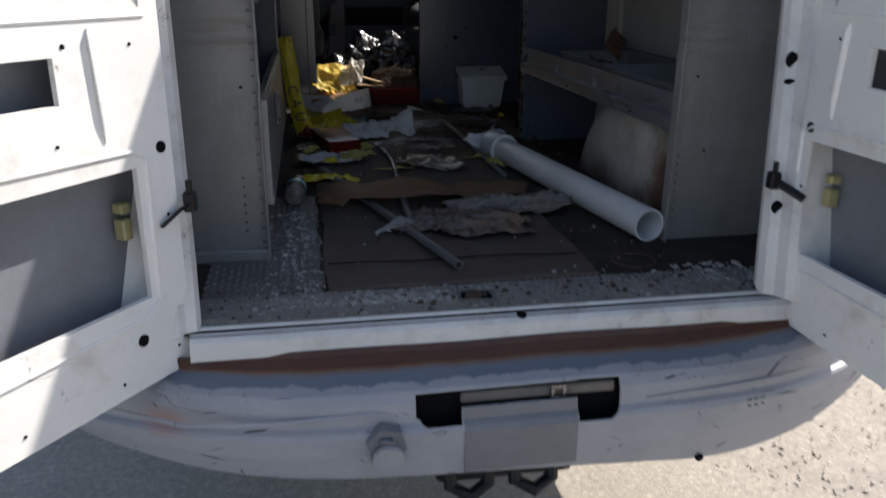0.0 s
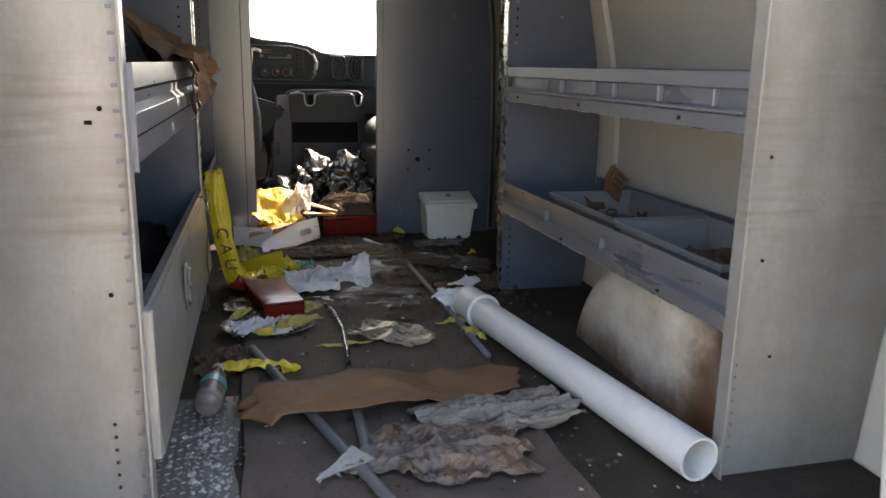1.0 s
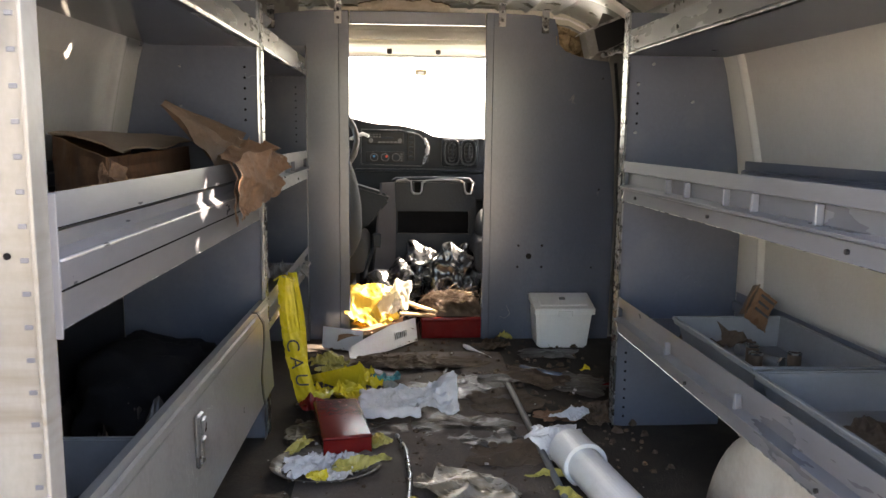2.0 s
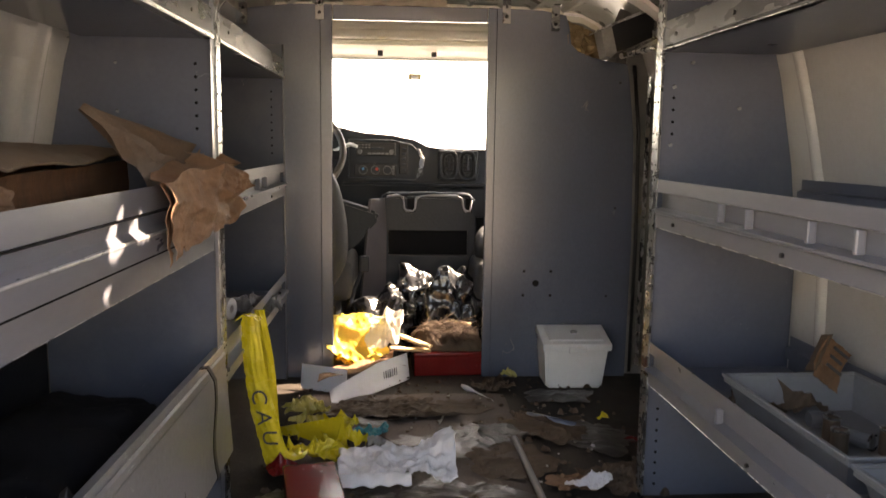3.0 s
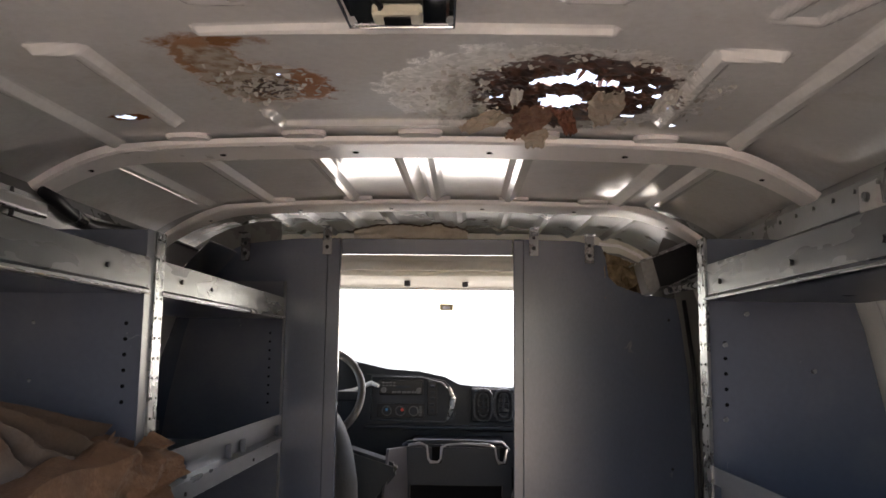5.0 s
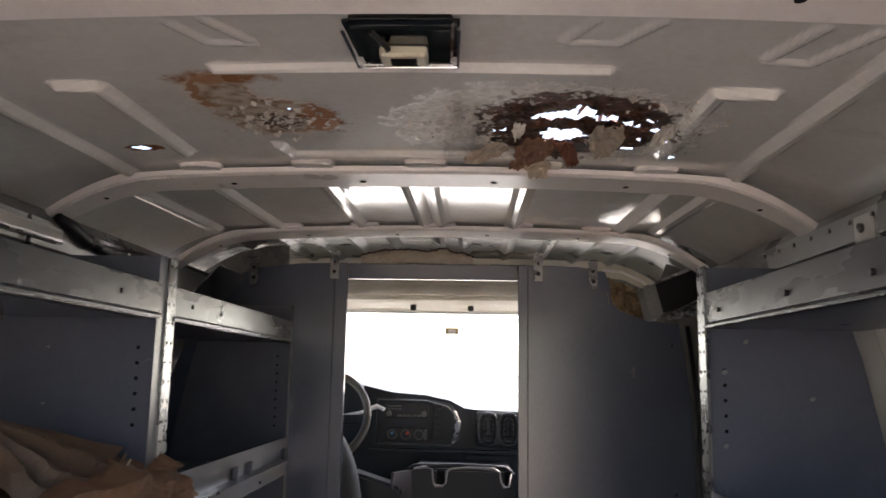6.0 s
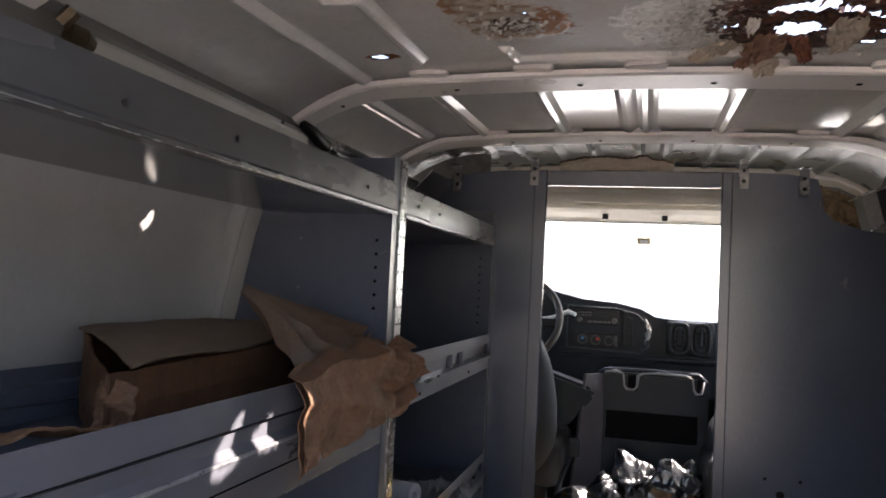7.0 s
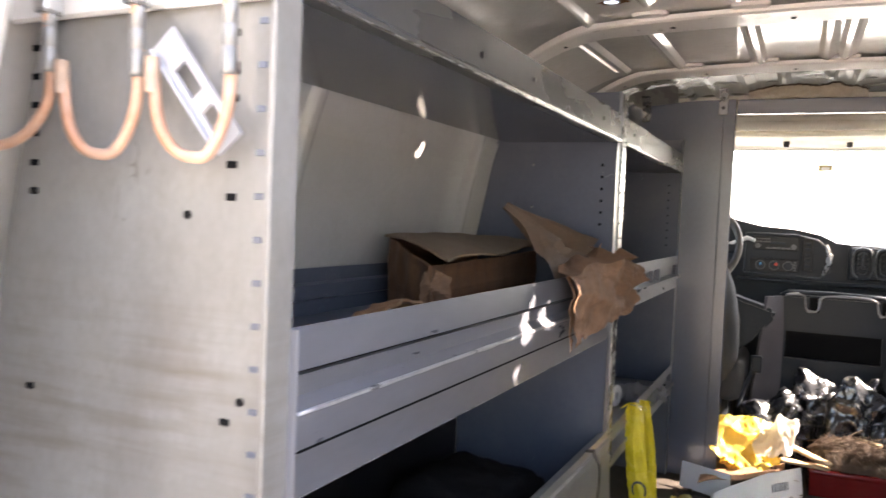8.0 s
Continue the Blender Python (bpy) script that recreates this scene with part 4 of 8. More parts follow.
bm = bmesh.new()
NU, NV = 380, 132
worn = bm.verts.layers.float.new("wear")
g = [[bm.verts.new(bump_face(i / NU, j / NV)) for j in range(NV + 1)] for i in range(NU + 1)]
WEAR = [0.122, 0.10, 0.06, 0.02, 0.0, -0.02, -0.033, -0.04, -0.05, -0.055, -0.056, -0.06, -0.06]
for i in range(NU + 1):
    x = -0.88 + 1.80 * i / NU
    fade = 0.25 * max(0.0, abs(x + 0.02) - 0.64)
    for j in range(NV + 1):
        k = j / NV * 12
        a = min(int(k), 11)
        g[i][j][worn] = WEAR[a] + (WEAR[a + 1] - WEAR[a]) * (k - a) - fade
for i in range(NU):
    for j in range(NV):
        x = -0.88 + 1.80 * (i + 0.5) / NU
        z = bump_face((i + 0.5) / NU, (j + 0.5) / NV)[2]
        zc = bump_face(0.505, (j + 0.5) / NV)[2]
        gone = False
        for cx, w, z0, z1 in ((-0.176, 0.046, -0.079, -0.016), (0.150, 0.045, -0.092, -0.014), (-0.012, 0.150, -0.046, -0.016)):
            dx = abs(x - cx)
            foot = 0.022 * max(0.0, (z0 + 0.030 - zc) / 0.030) ** 2 if (x - cx) * cx > 0 else 0.0
            if dx < w - foot and z0 < zc < z1:
                gone = True
        if gone:
            continue
        bm.faces.new((g[i][j], g[i + 1][j], g[i + 1][j + 1], g[i][j + 1]))
bmesh.ops.recalc_face_normals(bm, faces=bm.faces)
bmesh.ops.solidify(bm, geom=bm.faces[:], thickness=0.004)
part("bumper_bar", bm, bumper_skin(), bumper, smooth=True)
bm = tube(bmesh.new(), [(-0.79, 0.05, -0.036), (-0.66, -0.016, -0.046), (-0.50, -0.034, -0.050), (-0.30, -0.037, -0.044), (-0.26, -0.036, -0.050)], [0.002, 0.005, 0.006, 0.005, 0.001], 8, squash=0.6)
part("pressed_crease", bm, bumper_paint, bumper, smooth=True)
bm = tube(bmesh.new(), [(0.25, -0.040, -0.058), (0.40, -0.039, -0.052), (0.55, -0.024, -0.046), (0.70, 0.012, -0.042)], [0.001, 0.004, 0.004, 0.001], 8, squash=0.6)
part("pressed_crease", bm, bumper_paint, bumper, smooth=True)
part("backing", bx(-0.24, 0.24, -0.006, 0.0, -0.17, -0.008), hole_dark, bumper)

# recessed plate bracket in the middle of the bumper
plate_grey = surf("dull blue-grey plate backing", (0.19, 0.195, 0.215), 0.5, metal=0.2, var=0.15, scale=6, bump=0.05)
def plate_y(z):
    """Depth of the bracket, which follows the bumper's pressing."""
    for (za, ya), (zb, yb) in zip(((-0.046, -0.041), (-0.070, -0.0440), (-0.078, -0.0520), (-0.090, -0.0580)), ((-0.070, -0.0440), (-0.078, -0.0520), (-0.090, -0.0580), (-0.185, -0.0585))):
        if z >= zb:
            return ya + (yb - ya) * (za - z) / (za - zb)
    return -0.0585


part("recess_plate", sheet(6, 34, lambda u, v: (-0.128 + 0.231 * u, plate_y(-0.046 - 0.136 * v), -0.046 - 0.136 * v), 0.002), plate_grey, bumper, "plain blue-grey bracket where a plate would sit")
part("lamp_strip", bx(-0.13, 0.19, -0.020, -0.010, -0.050, -0.026, 0.004), surf("tan weathered strip", (0.17, 0.15, 0.13), 0.6, var=0.2, stain=(0.2, 0.17, 0.14)), bumper, "weathered tan strip over the plate bracket")
part("lamp_socket", plate([0.052, 0.058, 0.076, 0.082], [-0.05, -0.044, -0.026, -0.02], {(1, 1)}, 0.008, lambda u, v, t: (u, -0.022 - t, v), 0.0), galv, bumper)
hitch = part("tow_socket", tube(bmesh.new(), [(-0.282, -0.040, -0.098), (-0.282, -0.066, -0.100)], 0.040, 6), plate_grey, bumper, "six-sided grey socket with a hanging lid")
part("socket_lid", tube(bmesh.new(), [(-0.280, -0.068, -0.122), (-0.280, -0.078, -0.124)], 0.030, 20), bumper_paint, hitch)
part("socket_hinge", bx(-0.296, -0.268, -0.078, -0.064, -0.092, -0.080, 0.003), galv, hitch)
for x in (-0.10, 0.04):
    part("tow_eye", tube(bmesh.new(), [(x - 0.045, 0.05, -0.19), (x - 0.04, 0.02, -0.27), (x, 0.008, -0.29), (x + 0.04, 0.02, -0.27), (x + 0.045, 0.05, -0.19)], 0.016, 8), black_plastic, bumper)
part("hitch_bar", bx(-0.17, 0.13, 0.02, 0.08, -0.265, -0.19, 0.01), black_plastic, bumper, "black tow bar under the bumper")
def on_bumper(x, v):
    p = Vector(bump_face((x + 0.88) / 1.80, v))
    q = Vector(bump_face((x + 0.88) / 1.80, v + 0.01)) - p
    return p + Vector((0, q.z, -q.y)).normalized() * 0.0008


rnd = random.Random(77)
marks = bmesh.new()
for x, v, l, dv, r in [(rnd.uniform(-0.75, 0.80), rnd.uniform(0.42, 0.92), rnd.uniform(0.006, 0.045), rnd.uniform(-0.03, 0.03), rnd.uniform(0.0005, 0.0010)) for _ in range(24)] + [(0.20, 0.50, 0.05, 0.01, 0.0025), (0.29, 0.48, 0.03, -0.02, 0.002), (0.52, 0.56, 0.05, -0.10, 0.002), (0.55, 0.74, 0.06, 0.02, 0.0015), (-0.55, 0.62, 0.05, -0.05, 0.0018)]:
    if -0.26 < x < 0.22 and v < 0.9:
        continue
    tube(marks, [on_bumper(x + l * k / 4, v + dv * k / 4 + 0.006 * nz(x * 50 + k, v * 9)) for k in range(5)], [0.0003, r, 1.2 * r, r, 0.0003], 5)
for k in range(3):
    for j in range(2):
        x = 0.475 + 0.017 * k
        tube(marks, [on_bumper(x + 0.003 * j, 0.735 + 0.03 * j), on_bumper(x + 0.011, 0.73 + 0.04 * j)], 0.0016, 5)
tagged(part("paint_scratch", marks, surf("dark bared scratch", (0.06, 0.06, 0.065), 0.7, bump=0), bumper), kind="stuff")
part("edge_chip", disc(bmesh.new(), (0.379, -0.052, -0.208), (0, 1, 0.1), 0.009, 7, 0.003), hole_dark, bumper)


# ---- shelving ----
def holes_column(x, y, z0, n, dz, normal, r=0.0035):
    bm = bmesh.new()
    for k in range(n):
        disc(bm, (x, y, z0 + k * dz), normal, r, 8, 0.0012)
    return bm


def hole_row(name, parent, x, y, z0, n, dz, material=None):
    dots(name, parent, material, [(x, y, z0 + k * dz) for k in range(n)], 0.0035, 0.0012, n=8)


def end_panel(parent, y, depth, s, z1=1.165, material=None, label="", z0=0.0):
    """Upright panel with folded edges; x runs from the aisle (0) to the body side (s * depth), trimmed to the body's curve."""
    bm = bmesh.new()
    zs = [z0, 0.3, 0.6, 0.8, 1.0, 1.1, z1]
    outline = [(0, z0), (0, z1)] + [(s * min(depth, depth - 0.9 + wall_x(z)), z) for z in reversed(zs)]
    prism(bm, outline, y - 0.0012, y + 0.0012)
    box(bm, *sorted((0, s * 0.002)), y - 0.016, y + 0.016, z0, z1, 0.0006)
    return part("end_panel", bm, material or shelf_grey, parent, label)


def post(parent, x, y, z1=1.165, z0=0.0):
    """Galvanised angle with a row of slots."""
    bm = bmesh.new()
    box(bm, x - 0.003, x + 0.003, y - 0.02, y + 0.02, z0, z1, 0.001)
    p = part("post", bm, galv, parent, "bright perforated galvanised upright")
    sl = bmesh.new()
    for k in range(int((z1 - z0) / 0.035)):
        for dy in (-0.011, 0.011):
            disc(sl, (x + 0.0, y + dy, z0 + 0.03 + 0.035 * k), (1, 0, 0), 0.0024, 8, 0.0042)
    tagged(part("post_slot", sl, hole_dark, p), kind="stuff")


ridge_highlight = surf("pale enamel for the ridge highlight", (0.42, 0.42, 0.43), 0.3, metal=0.4, var=0.3, scale=20, bump=0.03)


def tray(parent, z, y0, y1, depth, s, lip, ribs=0, material=None, bolts=(), upstand=True, sheet_paint=None):
    """A shelf: sheet with a folded front lip (points as (out, z)) and an upstand at the back."""
    x = lambda a: s * a
    sh = part("shelf", bx(*sorted((x(0.0), x(depth))), y0 + 0.003, y1 - 0.003, z - 0.002, z), sheet_paint or shelf_grey, parent)
    bm = bmesh.new()
    strip(bm, [(-s * o, h) for o, h in lip], y0 + 0.018, y1 - 0.018, 0.0018)
    front = part("shelf_lip", bm, material or shelf_lip, sh, "folded front lip with bolt heads")
    low_edge = min(lip, key=lambda q: q[1] - 0.4 * q[0])
    # bright line for worn paint and for the glint along the lower edge
    part("worn_edge_glint", tube(bmesh.new(), [(-s * (low_edge[0] + 0.001), y0 + 0.02 + (y1 - y0 - 0.04) * k / 30, low_edge[1] + 0.0001 * nz(k * 0.9, z * 7)) for k in range(31)], [0.0007 + 0.0003 * abs(nz(k * 1.3, z * 5)) for k in range(31)], 6), worn_steel, sh, "bright steel line for the worn edge and its glint")
    if len(lip) > 12:
        part("lip_cap", bx(*sorted((s * 0.016, -s * 0.0112)), y0 + 0.0155, y0 + 0.0185, 0.604, 0.766, 0.001), material or shelf_lip, sh)
        for k, (o, h) in enumerate(((0.0015, 0.7265), (0.0105, 0.658))):
            part("lip_slit", bx(*sorted((-s * (o - 0.002), -s * (o + 0.0012))), y0 + 0.02, y1 - 0.02, h - 0.0013, h + 0.0013), hole_dark, sh)
        # pale strip painted in where the ridge catches the light
        part("highlight_strip", tube(bmesh.new(), [(-s * 0.0095, y0 + 0.02 + (y1 - y0 - 0.04) * k / 40, 0.6905 + 0.0004 * nz(k * 0.7, 3)) for k in range(41)], [0.0028 + 0.0022 * abs(nz(k * 0.31, 7)) + 0.001 * abs(nz(k * 1.9, 5)) for k in range(41)], 6, squash=0.8), ridge_highlight, sh, "pale strip for the highlight along the lip's ridge", smooth=True)
        for q in (0.22, 0.52, 0.80):
            part("lip_seam", bx(*sorted((-s * 0.009, -s * 0.0112)), y0 + (y1 - y0) * q - 0.0012, y0 + (y1 - y0) * q + 0.0012, 0.662, 0.690), hole_dark, sh)
    if ribs:
        me = finish(bx(*sorted((-s * 0.003, s * 0.012)), -0.005, 0.005, lip[0][1] - 0.066, lip[0][1] - 0.031, 0.002), "lip_rib", shelf_lip)
        for k in ribs:
            piece("lip_rib", me, sh, pose(0, y0 + (y1 - y0) * k, 0))
    if bolts:
        dots("lip_bolt", sh, black_plastic, [(-s * 0.001, y0 + (y1 - y0) * yy, zz) for yy, zz in bolts], 0.0042, 0.004, (1, 0, 0), 8)
    if upstand:
        bm = bmesh.new()
        strip(bm, [(x(depth), z), (x(depth), z + 0.024), (x(depth - 0.010), z + 0.028), (x(depth - 0.010), z + 0.052), (x(depth), z + 0.056), (x(depth), z + 0.080)], y0 + 0.02, y1 - 0.02, 0.002)
        part("back_upstand", bm, shelf_grey, sh, "ribbed upstand along the back of the shelf")
    return sh


TOP_LIP = [(0.0, 1.115), (0.0, 1.062), (0.006, 1.056), (0.006, 1.052), (-0.012, 1.052)]
BIG_LIP = [(0.0, 0.766), (0.003, 0.728), (-0.014, 0.726), (-0.014, 0.723), (-0.004, 0.720), (-0.004, 0.702), (0.010, 0.690), (0.010, 0.660), (-0.016, 0.660), (-0.016, 0.656), (-0.002, 0.653), (-0.004, 0.608), (-0.03, 0.604)]
MID_LIP = [(0.0, 0.767), (0.0, 0.738), (-0.014, 0.735), (-0.014, 0.703), (0.010, 0.698), (0.010, 0.693), (0.0, 0.689), (0.0, 0.658), (-0.014, 0.656)]
LOW_LIP = [(0.0, 0.388), (0.0, 0.362), (-0.014, 0.358), (-0.014, 0.330), (0.010, 0.325), (0.010, 0.320), (0.0, 0.317), (0.0, 0.288), (-0.012, 0.286)]

XL = -0.468
unit = thing("shelving_unit", "tall blue-grey steel shelving unit with deep trays and pale scuffed end", "shelving", XL - 0.016, 0.361, 0, -0.73, group="van shelving")
UL1 = 1.249
first_end = ep = end_panel(unit, 0.0, 0.37, -1, 1.20, end_grey, "pale grey end panel with streaks and rivet holes")
hole_row("rivet_hole", ep, -0.05, 0, 0.075, 7, 0.022, material=hole_dark)
dots("rivet_hole", ep, hole_dark, [(x, 0, z) for x, z in ((-0.035, 0.70), (-0.04, 0.42), (-0.05, 0.985), (-0.10, 0.86))], 0.004, 0.003, n=8)
part("base_flange", bx(-0.22, 0.0, -0.02, 0.0, 0.0, 0.03, 0.004), end_grey, ep)
part("perforated_edge", bx(-0.002, 0.003, -0.018, 0.018, 0.0, 1.2, 0.001), end_grey, unit)
me = finish(bx(-0.0045, 0.0045, -0.0008, 0.0008, -0.0028, 0.0028, 0.0006), "edge_notch", shelf_grey)
for k in range(32):
    piece("edge_notch", me, ep, pose(-0.010, -0.0165, 0.05 + 0.036 * k))
tagged(part("edge_slot", holes_column(0.001, 0.006, 0.03, 33, 0.035, (1, 0, 0), 0.003), hole_dark, unit), kind="stuff")
end_panel(unit, UL1 - 0.012, 0.37, -1)
tray(unit, 1.054, 0, UL1, 0.270, -1, TOP_LIP, material=top_lip, upstand=False, sheet_paint=shelf_gloss, bolts=((0.33, 1.08), (0.5, 1.085), (0.86, 1.085)))
tray(unit, 0.69, 0, UL1, 0.37, -1, BIG_LIP, bolts=((0.06, 0.68), (0.40, 0.683), (0.83, 0.683)))
low = tray(unit, 0.16, 0, UL1, 0.37, -1, [(0.0, 0.165), (0.0, 0.14)])
# added black sheet that stands for the deep shade in the bottom bay
part("bay_dark_sheet", bx(-0.372, -0.369, 0.005, UL1 - 0.02, 0.163, 0.685), black_plastic, unit, "black sheet added for the shade at the back of the bottom bay")
bm = bmesh.new()
prism(bm, [(-0.012, 0.387), (0.004, 0.390), (0.02, 0.142), (0.012, 0.138)], 0.012, 1.26)
board = part("drop_front", bm, board_grey, unit, "long pale drop-front board with a bright latch")
part("board_edge", bx(-0.003, 0.017, 0.002, 0.012, 0.138, 0.39, 0.002), end_grey, board)
bm = bmesh.new()
box(bm, 0.012, 0.022, 0.50, 0.535, 0.235, 0.335, 0.004)
box(bm, 0.020, 0.028, 0.505, 0.53, 0.245, 0.29, 0.003)
box(bm, 0.020, 0.028, 0.505, 0.53, 0.297, 0.327, 0.003)
part("latch", bm, galv, board, "bright galvanised latch")
part("board_bead", strip(bmesh.new(), [(0.006, 0.375), (0.009, 0.37), (0.009, 0.355), (0.007, 0.35)], 0.02, 1.25, 0.001), board_grey, board)
for z0 in (1.0,):
    part("end_strip", bx(-0.33, 0.0, -0.012, -0.002, 1.042, 1.12, 0.003), pvc, unit, "white strip along the top of the end panel")

fwd = thing("shelving_unit", "narrower blue-grey steel shelving unit against the partition", "shelving", XL, 1.61, 0, group="van shelving")
UL2 = 1.02
post(fwd, 0.001, 0.026)
end_panel(fwd, 0.012, 0.37, -1)
ep = end_panel(fwd, UL2 - 0.005, 0.37, -1)
hole_row("slot_hole", ep, -0.04, UL2 - 0.0075, 0.80, 9, 0.026, material=hole_dark)
tray(fwd, 1.054, 0.02, UL2, 0.31, -1, TOP_LIP, material=top_lip, bolts=((0.12, 1.085), (0.3, 1.085), (0.75, 1.085)))
tray(fwd, 0.69, 0.02, UL2, 0.37, -1, MID_LIP, (0.2, 0.5, 0.62), bolts=((0.2, 0.672), (0.7, 0.672)))
tray(fwd, 0.32, 0.02, UL2, 0.37, -1, LOW_LIP, bolts=((0.3, 0.30), (0.85, 0.34)))
# holes of the panel that divides the two units
hole_row("slot_hole", unit, -0.035, UL1 - 0.0135, 0.865, 6, 0.027, material=hole_dark)
hole_row("slot_hole", unit, -0.20, UL1 - 0.0135, 0.90, 2, 0.1, material=galv)

RR = 1.44
right = thing("shelving_unit", "tall blue-grey steel shelving unit with ribbed trays over the wheel arch", "shelving", 0.545, 0.35, 0, RR, group="van shelving")
UR = 1.315
ep = end_panel(right, 0.0, 0.35, 1, 1.20, end_grey, "pale grey end panel with brown scuffs and rivet holes")
hole_row("rivet_hole", ep, 0.02, 0, 0.06, 8, 0.024, material=hole_dark)
dots("rivet_hole", ep, hole_dark, [(x, 0, z) for x, z in ((0.05, 0.43), (0.09, 0.24), (0.045, 0.62))], 0.0035, 0.003, n=8)
part("perforated_edge", bx(-0.003, 0.002, -0.018, 0.018, 0.0, 1.2, 0.001), end_grey, right)
ep = end_panel(right, UR, 0.35, 1)
hole_row("slot_hole", ep, 0.035, UR - 0.0015, 0.87, 5, 0.027, material=hole_dark)
hole_row("slot_hole", ep, 0.035, UR - 0.0015, 0.03, 8, 0.027, material=hole_dark)
dots("bolt_head", ep, galv, [(x, UR - 0.003, z) for x, z in ((0.075, 1.03), (0.035, 0.975), (0.032, 0.845), (0.19, 0.93))], 0.0045, 0.003, n=8)
post(right, -0.001, UR - 0.003)
tray(right, 1.054, 0, UR, 0.28, 1, TOP_LIP, material=top_lip, bolts=((0.55, 1.08), (0.72, 1.08), (0.93, 1.08)))
tray(right, 0.69, 0, UR, 0.345, 1, MID_LIP, (0.095, 0.25, 0.41, 0.50, 0.65, 0.735), bolts=((0.18, 0.674), (0.55, 0.674), (0.9, 0.674)))
tray(right, 0.32, 0, UR, 0.345, 1, LOW_LIP, (0.42, 0.70), bolts=((0.2, 0.30), (0.6, 0.30)))

# ---- partition ----
partition = thing("partition", "dark grey steel bulkhead with an open doorway to the cab", "partition", 0, YP, 0)
bm = bmesh.new()
prism(bm, [(-0.79, 0), (-0.305, 0), (-0.305, 1.305), (-0.45, 1.302), (-0.60, 1.285), (-0.70, 1.24), (-0.78, 1.14), (-0.86, 0.9), (-0.88, 0.5)], -0.012, 0.012)
pl = part("left_panel", bm, part_grey, partition)
part("panel_edge", bx(-0.345, -0.303, -0.020, -0.0125, 0.0, 1.302, 0.003), part_grey, pl)
bm = bmesh.new()
prism(bm, [(0.232, 0), (0.76, 0), (0.765, 0.5), (0.755, 0.88), (0.735, 1.05), (0.722, 1.125), (0.66, 1.132), (0.60, 1.145), (0.545, 1.165), (0.521, 1.19), (0.512, 1.25), (0.50, 1.285), (0.42, 1.30), (0.232, 1.305)], -0.012, 0.012)
pr = part("right_panel", bm, part_grey, partition)
part("panel_edge", bx(0.230, 0.262, -0.020, -0.0125, 0.0, 1.302, 0.003), part_grey, pr)
bm = bmesh.new()
for x, z, r in ((0.421, 0.346, 0.012), (0.376, 0.302, 0.005), (0.475, 0.302, 0.005), (0.378, 0.39, 0.005), (0.475, 0.39, 0.005), (0.70, 1.06, 0.004), (0.68, 0.30, 0.004), (0.70, 0.62, 0.004)):
    disc(bm, (x, -0.0125, z), (0, 1, 0), r, 14, 0.0012)
tagged(part("panel_hole", bm, hole_dark, pr), kind="stuff")
# added dark panels that keep cab light out of the upper corners
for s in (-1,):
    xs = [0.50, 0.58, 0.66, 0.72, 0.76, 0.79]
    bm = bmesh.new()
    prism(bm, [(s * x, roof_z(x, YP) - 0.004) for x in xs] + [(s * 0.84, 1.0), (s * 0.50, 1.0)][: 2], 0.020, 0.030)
    part("corner_blocker", bm, dimmed_grey, partition, "dark panel added to block light above the bulkhead corner")
part("corner_blocker", prism(bmesh.new(), [(0.66, 1.10), (0.80, 1.08), (0.80, 1.25), (0.76, 1.30), (0.70, 1.32), (0.66, 1.22)], 0.030, 0.036), dimmed_grey, partition, "dark panel added to block light above the bulkhead corner")
part("header", bx(-0.302, 0.229, -0.010, 0.010, 1.255, 1.304, 0.002), part_grey, partition)
for x in (-0.60, -0.345, 0.292, 0.462):
    top = 1.337 if abs(x) < 0.4 else 1.315
    bm = bx(x - 0.014, x + 0.014, -0.024, -0.021, top - 0.085, top, 0.001)
    box(bm, x - 0.014, x + 0.014, -0.06, -0.024, top - 0.003, top, 0.001)
    br = part("bracket", bm, galv, partition, "small slotted galvanised bracket")
    s = bmesh.new()
    disc(s, (x, -0.0245, top - 0.03), (0, 1, 0), 0.005, 10, 0.0012)
    disc(s, (x, -0.0245, top - 0.062), (0, 1, 0), 0.006, 10, 0.0012)
    tagged(part("bracket_hole", s, hole_dark, br), kind="stuff")

# ---- wheel arch ----
bm = bmesh.new()
n = 22
arcs = []
for inset, x in ((0.05, 0.60), (0.016, 0.612), (0.0, 0.65), (0.0, 0.91)):
    R = 0.44 - inset
    row = []
    for k in range(n + 1):
        a = math.pi * (0.087 + 0.826 * k / n)
        row.append(bm.verts.new((x, 0.795 + R * math.cos(a), -0.13 + R * math.sin(a))))
    arcs.append(row)
for a, b in zip(arcs, arcs[1:]):
    for k in range(n):
        bm.faces.new((a[k], a[k + 1], b[k + 1], b[k]))
bm.faces.new(arcs[0])
arch_paint = surf("dirty white arch paint", (0.58, 0.56, 0.52), 0.45, var=0.15, scale=6, stain=(0.17, 0.105, 0.065), amount=0.4, stain_scale=4.5, bump=0.1, scratch=(0.13, 0.12, 0.11), scratch_scale=5, scratch_amount=0.35)


